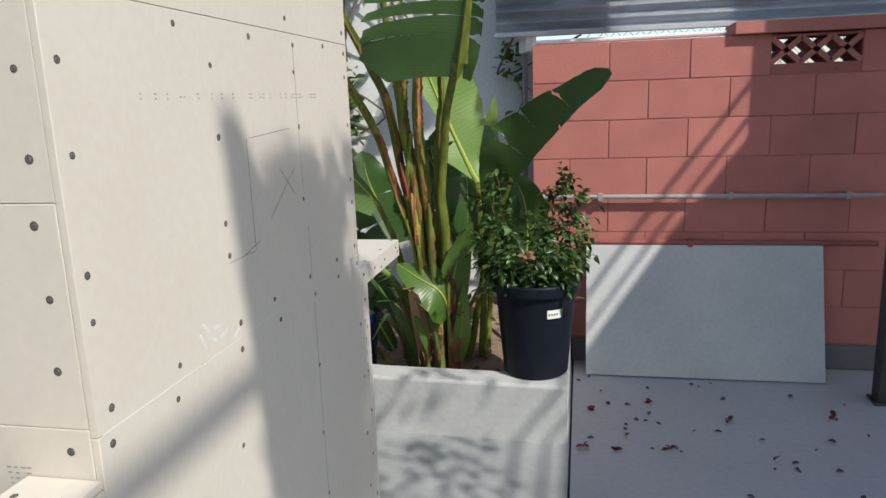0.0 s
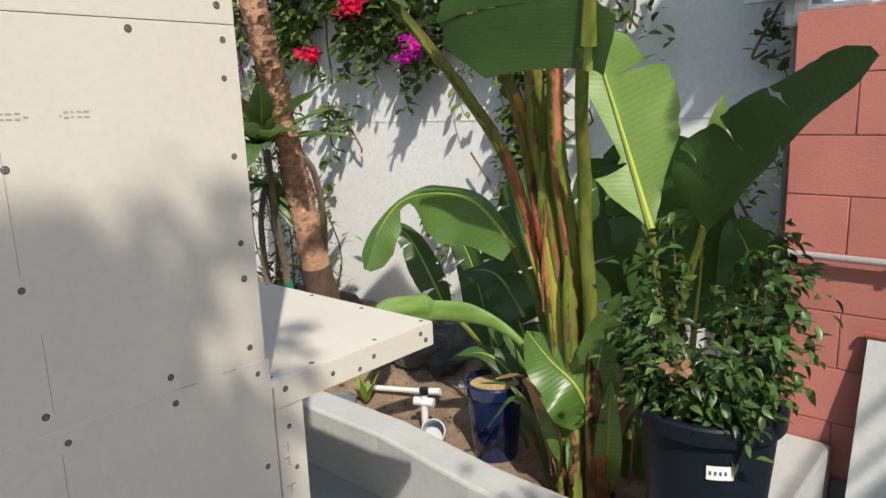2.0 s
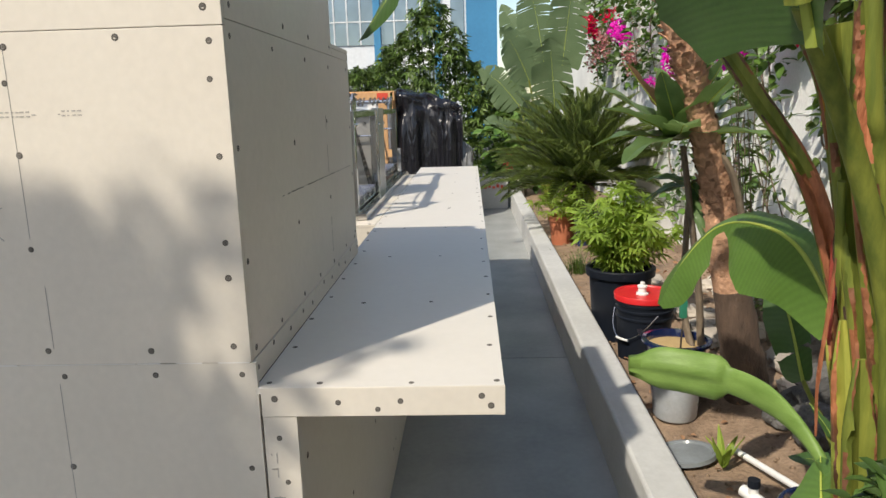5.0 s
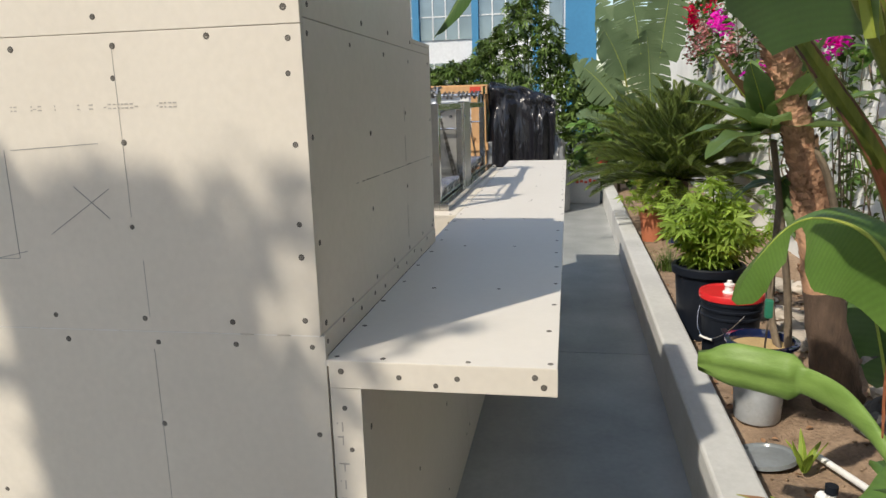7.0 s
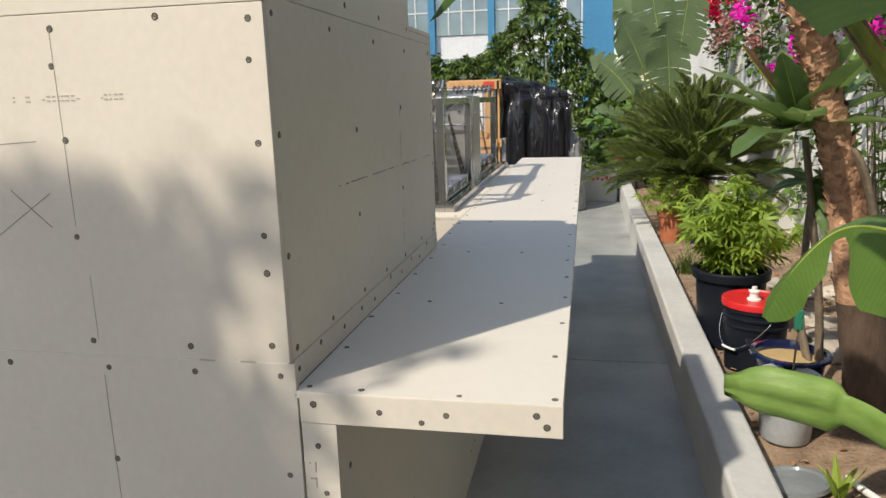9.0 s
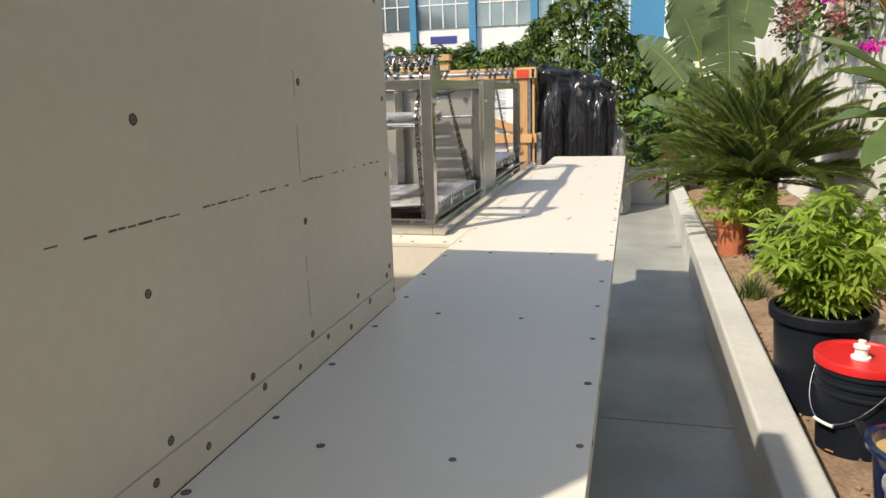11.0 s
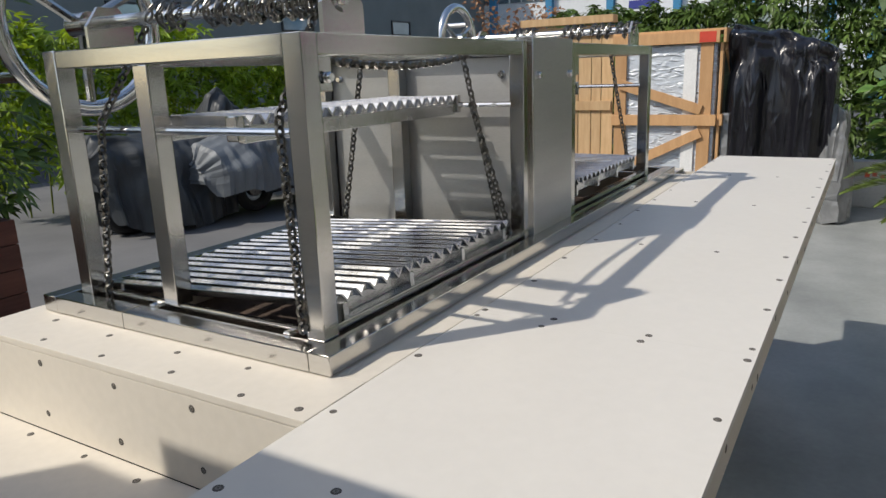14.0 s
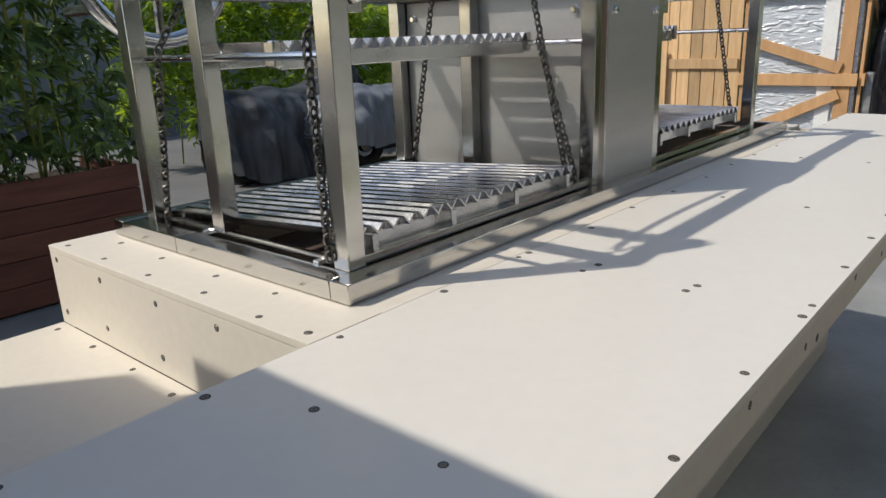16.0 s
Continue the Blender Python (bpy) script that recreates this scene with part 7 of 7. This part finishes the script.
        k = min(k, len(xs) - 2)
        u = (x - xs[k]) / (xs[k + 1] - xs[k])
        u = u * u * (3 - 2 * u)
        _, cy_, w, top, bot = [a + (b - a) * u for a, b in zip(spine[k], spine[k + 1])]
        row = []
        for j in range(m + 1):
            a = math.pi * j / m
            cs, sn = math.cos(a), math.sin(a)
            py = w * math.copysign(abs(cs) ** e, cs) * (1 + 0.25 * (1 - sn))
            pz = bot + (top - bot) * sn ** crown
            f = folds * (noise.noise((x * 4, a * 2, seed)) + 0.8 * noise.noise((x * 11, a * 1.2, seed + 3)) * (1.1 - sn))
            g2 = folds * 0.5 * noise.noise((x * 5, a * 6, seed + 7))
            row.append(bm.verts.new((x + g2, cy_ + py * (1 + 3 * f / max(w, 0.05) * 0.3) + f * math.copysign(1, cs), pz + f * 0.7 + 0.10 * folds / 0.03 * 0.3 * noise.noise((x * 3, cs, seed + 9)) * (1 - sn))))
        rows.append(row)
    for r0, r1 in zip(rows, rows[1:]):
        for j in range(m):
            bm.faces.new((r0[j], r0[j + 1], r1[j + 1], r1[j]))
    bm.faces.new(rows[0])
    bm.faces.new(rows[-1][::-1])
    bmesh.ops.recalc_face_normals(bm, faces=bm.faces)
    if across:
        for v in bm.verts:
            v.co.x, v.co.y = v.co.y, v.co.x
        bmesh.ops.reverse_faces(bm, faces=bm.faces)
    part("cover", bm, M[material], t)
    return t


bag = draped("film_covered_stack", "tall stack covered in wrinkled black plastic film", "covered stack",
             [(1.42, -9.15, 0.38, 1.68, 0.02), (1.44, -9.15, 0.40, 1.71, 0.02), (1.75, -9.15, 0.40, 1.65, 0.02), (2.05, -9.15, 0.40, 1.57, 0.02), (2.18, -9.15, 0.40, 1.52, 0.02), (2.26, -9.15, 0.38, 1.48, 0.02), (2.28, -9.15, 0.36, 1.44, 0.02)], "black_bag", 4.0, folds=0.05, n=150, m=90, across=True, e=0.22, crown=0.16)
cb = draped("clear_plastic_bag", "crumpled clear plastic bag beside the covered stack", "plastic bag",
            [(-9.2, 2.30, 0.05, 0.4, 0.02), (-9.1, 2.30, 0.11, 0.95, 0.02), (-8.85, 2.30, 0.13, 1.02, 0.02), (-8.7, 2.30, 0.10, 0.8, 0.02), (-8.64, 2.30, 0.05, 0.4, 0.02)], "clear_bag", 9.0, folds=0.05, n=50, m=36)
part("wrapped_box", one_box(-8.80, -8.66, 1.40, 1.50, 0.0, 0.95, bevel=0.02), M["clear_bag"], bag)
b = pot("small_black_pot", (-10.0, 2.99, 0.10), 0.10, 0.13, 0.32, "black_pot", "compost", "small black pot with a red flower at the path's end", rim=0.008)
fl = thing("red_flower", "small red flower spike in a black pot", "flower")
rng = np.random.default_rng(41)
clump("petals", rng, blob_points(rng, (-9.8, 2.93, 0.62), (0.05, 0.05, 0.16), 60, 0.1), 0.07, M["crimson"], fl)
part("stem", tube(bmesh.new(), [(-10.0, 2.99, 0.38), (-9.82, 2.94, 0.6)], 0.006, 5), M["stem"], fl)

# Tall leafy hedge at the yard's end.
hd = thing("bamboo_hedge", "dense tall dark green leafy hedge at the yard's end", "hedge")
rng = np.random.default_rng(51)
pts = []
for _ in range(9500):
    y = rng.uniform(-1.6, 3.3)
    top = 2.15 + 1.15 * math.exp(-((y - 1.72) / 0.62) ** 2) + 0.22 * noise.noise((y * 2.6, 0, 7)) - (0.25 if y > 2.3 else 0)
    z = 0.15 + (top - 0.15) * rng.random() ** 0.75
    d = 0.55 * math.sqrt(max(0.0, 1 - (z / (top + 0.1)) ** 3))
    pts.append((-12.2 + d * (0.35 + 0.75 * rng.random()) + 0.22 * noise.noise((y * 2.2, z * 2.2, 3)), y, z + 0.08 * noise.noise((y * 6, z * 6, 1))))
clump("foliage", rng, pts, 0.17, M["hedge"], hd, rows=LANCE, out=(-14.5, 1.2), spread=1.0, tilt=(-1.0, 0.35), fold=0.2, palm=3)
for k in range(26):
    y = -1.5 + 0.185 * k
    part("cane", tube(bmesh.new(), [(-12.2, y, 0.0), (-12.1 + 0.15 * math.sin(k), y + 0.1 * math.sin(2 * k), 2.0 + 0.6 * math.exp(-((y - 1.7) / 0.9) ** 2))], 0.014, 6), M["stem"], hd)

# Office building across the street.
of = thing("office_building", "distant white and blue office building with glazed bays", "building")
FX = -30.0
part("wall", one_box(FX - 8, FX, -26, 1.4, -0.02, 11.0), M["bank_white"], of)
for k in range(8):
    y = 1.1 - 2.52 * k
    part("pilaster", one_box(FX + 0.0, FX + 0.25, y - 0.14, y + 0.14, 0.0, 11.0, bevel=0.01), M["bank_blue"], of)
for k in range(7):
    y1 = 1.1 - 2.52 * k - 0.16
    y0 = y1 - 2.2
    for z0, z1 in ((0.5, 3.1), (4.05, 6.9), (7.4, 10.4)):
        w = part("window", one_box(FX + 0.004, FX + 0.05, y0, y1, z0, z1), M["window"], of)
        for q in range(1, 4):
            part("mullion", one_box(FX + 0.051, FX + 0.09, y0 + 2.2 * q / 4 - 0.025, y0 + 2.2 * q / 4 + 0.025, z0, z1), M["frame_white"], w)
        for q in (0.33, 0.7):
            part("transom", one_box(FX + 0.051, FX + 0.088, y0, y1, z0 + (z1 - z0) * q - 0.025, z0 + (z1 - z0) * q + 0.025), M["frame_white"], w)
sign = part("sign_band", one_box(FX + 0.01, FX + 0.12, -6.25, -4.1, 3.2, 3.96, bevel=0.01), M["bank_white"], of, "white sign panel")
bm = bmesh.new()
box(bm, FX + 0.121, FX + 0.14, -5.75, -4.62, 3.44, 3.74)
part("sign_shape", bm, M["sign_blue"], sign, "plain dark blue sign bar")
part("blue_wing", one_box(FX - 7, FX + 3.0, 2.3, 3.45, -0.02, 9.0), M["bank_blue"], of, "bright blue wing wall")
part("white_wing", one_box(FX - 7, FX + 2.5, 1.405, 2.295, -0.02, 9.0), M["bank_white"], of)
w = part("window", one_box(FX + 2.505, FX + 2.55, 1.7, 2.2, 2.8, 8.0), M["window"], of)

# Planter box with dark bamboo on the south side.
pb = thing("timber_planter", "long red-brown timber planter box of stacked boards", "planter")
for k in range(5):
    part("board", one_box(-3.9, -0.9, -1.44, -1.40, 0.02 + 0.138 * k, 0.02 + 0.138 * k + 0.134, bevel=0.004), M["rust_wood"], pb)
    part("board", one_box(-3.9, -3.86, -2.1, -1.445, 0.02 + 0.138 * k, 0.02 + 0.138 * k + 0.134, bevel=0.004), M["rust_wood"], pb)
part("soil", one_box(-3.855, -0.9, -2.1, -1.445, 0.0, 0.64), M["compost"], pb)
bb = thing("planter_bamboo", "dark green bamboo growing from the timber planter", "bamboo")
rng = np.random.default_rng(61)
pts = [(rng.uniform(-4.05, -0.9), -1.75 + rng.normal(0, 0.24), 0.72 + 2.3 * rng.random()) for _ in range(4200)]
clump("foliage", rng, pts, 0.14, M["hedge"], bb, rows=LANCE, tilt=(-1.1, 0.3), fold=0.2, palm=3, out=(-2.4, -2.6), spread=1.2)
for k in range(40):
    x, y = rng.uniform(-3.8, -1.0), rng.uniform(-2.0, -1.5)
    part("cane", tube(bmesh.new(), [(x, y, 0.6), (x + rng.normal(0, 0.15), y + rng.normal(0, 0.1), 2.6)], 0.010, 6), M["stem"], bb)

# Bright bamboo hedge and the grey building behind the parked bikes.
bb = thing("bright_bamboo_hedge", "bright yellow-green feathery bamboo hedge in the sun", "hedge")
pts = []
for _ in range(9000):
    x = rng.uniform(-15.5, -5.6)
    top = 1.82 + 0.26 * noise.noise((x * 1.3, 2, 0)) + (0.28 if x > -8.5 else -0.05)
    z = 0.3 + (top - 0.3) * rng.random() ** 0.7
    pts.append((x, -5.2 + 0.5 * rng.random() ** 2 + 0.25 * noise.noise((x * 2, z * 2, 5)), z))
clump("foliage", rng, pts, 0.17, M["bamboo"], bb, rows=LANCE, tilt=(-0.9, 0.7), fold=0.2, palm=3, out=(-10, -9), spread=1.4)
for k in range(40):
    x = -15.4 + 0.245 * k
    part("cane", tube(bmesh.new(), [(x, -5.3, 0.0), (x + 0.1 * math.sin(k), -5.2, 1.5)], 0.010, 6), M["stem"], bb)
gb = thing("grey_building", "plain grey rendered building behind the bamboo", "building")
part("wall", one_box(-40, 6, -12.5, -12.0, -0.02, 7.0), M["grey_wall"], gb)
part("coping", one_box(-40.1, 6.1, -12.55, -11.93, 7.002, 7.14, bevel=0.01), M["yard"], gb)
part("plinth", one_box(-40, 6, -11.998, -11.94, -0.02, 0.45, bevel=0.01), M["yard"], gb)
for x in (-18.65, -13.2, -24.1):
    w = part("window", one_box(x + 0.05, x + 1.10, -11.998, -11.97, 2.72, 3.12), M["window"], gb)
    for a, b, c, d in ((x, x + 1.15, 2.67, 2.718), (x, x + 1.15, 3.122, 3.17), (x, x + 0.048, 2.72, 3.12), (x + 1.102, x + 1.15, 2.72, 3.12)):
        part("window_frame", one_box(a, b, -11.998, -11.94, c, d, bevel=0.004), M["post"], w)

# Brown withered tree beyond the yard.
wt = thing("withered_tree", "small withered tree with brown leaves beyond the yard", "tree")
part("trunk", tube(bmesh.new(), curve_points([(-14.0, -3.1, 0.0), (-14.05, -3.05, 1.2), (-13.95, -3.1, 2.0)], 8), [0.06 - 0.004 * i for i in range(9)], 8), M["twig"], wt)
pts = []
for k in range(12):
    a = 2.4 * k
    tipv = Vector((-14.0 + 0.5 * math.cos(a), -3.1 + 0.75 * math.sin(a), 1.95 + 0.5 * ((k * 7) % 5) / 4))
    part("limb", tube(bmesh.new(), [(-14.0, -3.08, 1.3 + 0.05 * k), (tipv + Vector((-14.0, -3.08, 1.6))) / 2 + Vector((0, 0, 0.1)), tipv], [0.022, 0.014, 0.006], 6), M["twig"], wt)
    pts += [np.array(tipv) + rng.normal(0, 0.16, 3) for _ in range(45)]
clump("crown", rng, pts, 0.10, M["dry_leaf"], wt, tilt=(-1.0, 0.4))

# Motorcycles under grey covers.
mc = draped("covered_motorcycle", "motorcycle under a wrinkled dark grey cover, raised over its windscreen", "motorcycle",
            [(-5.62, -3.45, 0.10, 0.80, 0.45), (-5.72, -3.45, 0.20, 0.96, 0.15), (-6.1, -3.45, 0.34, 0.93, 0.03), (-6.6, -3.45, 0.36, 0.90, 0.03), (-6.98, -3.45, 0.33, 0.98, 0.05), (-7.13, -3.45, 0.22, 1.26, 0.3), (-7.24, -3.45, 0.14, 1.33, 0.5), (-7.40, -3.45, 0.12, 1.18, 0.6), (-7.6, -3.45, 0.08, 0.95, 0.7)],
            "tarp", 2.0, folds=0.06, n=110, m=60, e=0.9)
mc2 = draped("covered_motorcycle", "motorcycle under a grey cover, engine and wheels showing below", "motorcycle",
             [(-6.50, -3.1, 0.10, 0.60, 0.40), (-6.62, -3.1, 0.28, 0.80, 0.30), (-7.1, -3.1, 0.36, 0.92, 0.30), (-7.7, -3.1, 0.36, 0.86, 0.28), (-8.5, -3.1, 0.36, 0.93, 0.08), (-8.85, -3.1, 0.32, 1.20, 0.06), (-9.05, -3.1, 0.30, 1.30, 0.06), (-9.6, -3.1, 0.28, 1.02, 0.3), (-9.9, -3.1, 0.08, 0.7, 0.4)],
             "tarp_pale", 6.0, folds=0.055, n=120, m=60, e=0.9)
for t, xs, y in ((mc, (-5.98, -7.05), -3.45), (mc2, (-7.30, -9.20), -3.1)):
    for x in xs:
        wheel = part("wheel", tube(bmesh.new(), [(x + 0.21 * math.cos(a), y, 0.27 + 0.21 * math.sin(a)) for a in np.linspace(0, 6.2832, 33)], 0.06, 10, cap=False), M["rubber"], t)
        part("rim", tube(bmesh.new(), [(x, y - 0.03, 0.27), (x, y + 0.03, 0.27)], 0.10, 16), M["chain"], wheel)
    part("engine", one_box(min(xs) + 0.2, max(xs) - 0.1, y - 0.15, y + 0.15, 0.18, 0.60, bevel=0.05), M["rubber"], t)

# Unseen trellis and leaf screen, added to throw the dappled shade on the east face.
tr = thing("shade_trellis", "unseen trellis and leaf screen added to cast dappled shade", "trellis")
part("post", box(bmesh.new(), -0.04, 0.04, -0.035, 0.035, 0.0, 3.92, bevel=0.004, m=Matrix.Translation((1.18, 0.130, 0.0)) @ Matrix.Rotation(radians(5.5), 4, "X")), M["rust_wood"], tr)
part("post", one_box(1.15, 1.21, -1.54, -1.49, 0.0, 3.92, bevel=0.004), M["rust_wood"], tr)
part("beam", one_box(1.17, 1.19, -1.485, -0.245, 3.375, 3.435, bevel=0.004), M["rust_wood"], tr)
rng = np.random.default_rng(71)
pts = []
def cover(y, z):
    """How closely leaves fill the screen, drawn to the wanted shade; y and z lie on the island's east face."""
    top = 1.34 + 0.05 * noise.noise((y * 9, 0, 2)) + 0.09 * max(0.0, noise.noise((y * 21, 0, 5)))
    d = min(1.0, max(0.0, (top + 0.06 - z) / 0.16))
    d *= min(1.0, max(0.25, 0.92 + 0.9 * noise.noise((y * 17 + z * 1.5, z * 1.5, 9))))
    gap_y = 1.345 + 0.12 * max(0.0, 1.20 - z) * (1 if z > 0.95 else 0) - (0.0 if z > 0.95 else 0.004)
    d *= 1 - (0.75 if z < 0.9 else 0.55) * math.exp(-((y - gap_y) / 0.024) ** 2) * min(1.0, max(0.0, 0.7 + 1.2 * noise.noise((z * 5, 3, 1))))
    if 0.98 < z < 1.28:
        d *= 1 - 0.6 * math.exp(-((y - 1.726 - 0.6 * (z - 1.127)) / 0.03) ** 2)
    edge = min(1.80, 1.722 + 0.35 * max(0.0, 1.08 - z)) + 0.02 * noise.noise((z * 6, 1, 8))
    if z < 0.83:
        edge = 1.98 if z > 0.77 else 1.85
    if y > edge:
        d *= min(1.0, max(0.06, 0.42 + 1.0 * noise.noise((y * 16 - z * 3, z * 2.2, 4))))
    return d


for _ in range(14000):
    y, z = rng.uniform(1.315, 2.06), rng.uniform(-0.05, 1.50)
    if rng.random() > min(1.0, -math.log(1 - 0.965 * cover(y, z)) / 3.3):
        continue
    dx = float(np.clip(rng.normal(0, 0.07), -0.15, 0.15))
    pts.append((1.2 + dx, y - 1.538 - 0.83 * dx, z + 2.521 + 1.36 * dx))
# Loose leaves added to throw dapples on the planter wall and slab.
for _ in range(260):
    pts.append((1.3 + rng.normal(0, 0.12), rng.uniform(0.48, 1.42), 2.42 + 0.75 * rng.random() ** 1.4))
clump("foliage", rng, pts, 0.065, M["vine"], tr, tilt=(-1.2, 0.1))
for k in range(9):
    y = -0.20 + 0.08 * k
    part("vine_stem", tube(bmesh.new(), [(1.2, y, 0.0), (1.19, y + 0.02 * math.sin(k), 3.6)], 0.006, 5), M["twig"], tr)

# ---- single blocks of the red wall ----
def block_mesh(w, h):
    bm = one_box(0.0022, w - 0.0022, 0.0, 0.06, 0.0022, h - 0.0022, bevel=0.003)
    return mesh_of(bm, M["red_block"])


BLOCKS = {}
for k in range(9):
    z1 = RED_TOP - COURSE * k
    z0 = max(0.0, z1 - COURSE)
    if z1 < 0.03:
        break
    x = -0.255 - (0.0 if k % 2 == 0 else 0.2)
    while x < 3.34:
        a, b = max(x, -0.255), min(x + 0.395, 3.35)
        x += 0.395
        if b - a < 0.05 or (k == 0 and a > 0.80 and b < 1.40):
            continue
        if k == 0 and a < 0.915 < b:
            b = 0.913
        if k == 0 and a < 1.325 < b:
            a = 1.327
        key = (round(b - a, 3), round(z1 - z0, 3))
        if key not in BLOCKS:
            BLOCKS[key] = block_mesh(*key)
        part("block", BLOCKS[key], None, red, at=Matrix.Translation((a, 3.8265 + 0.0015 * srng.random(), z0)))
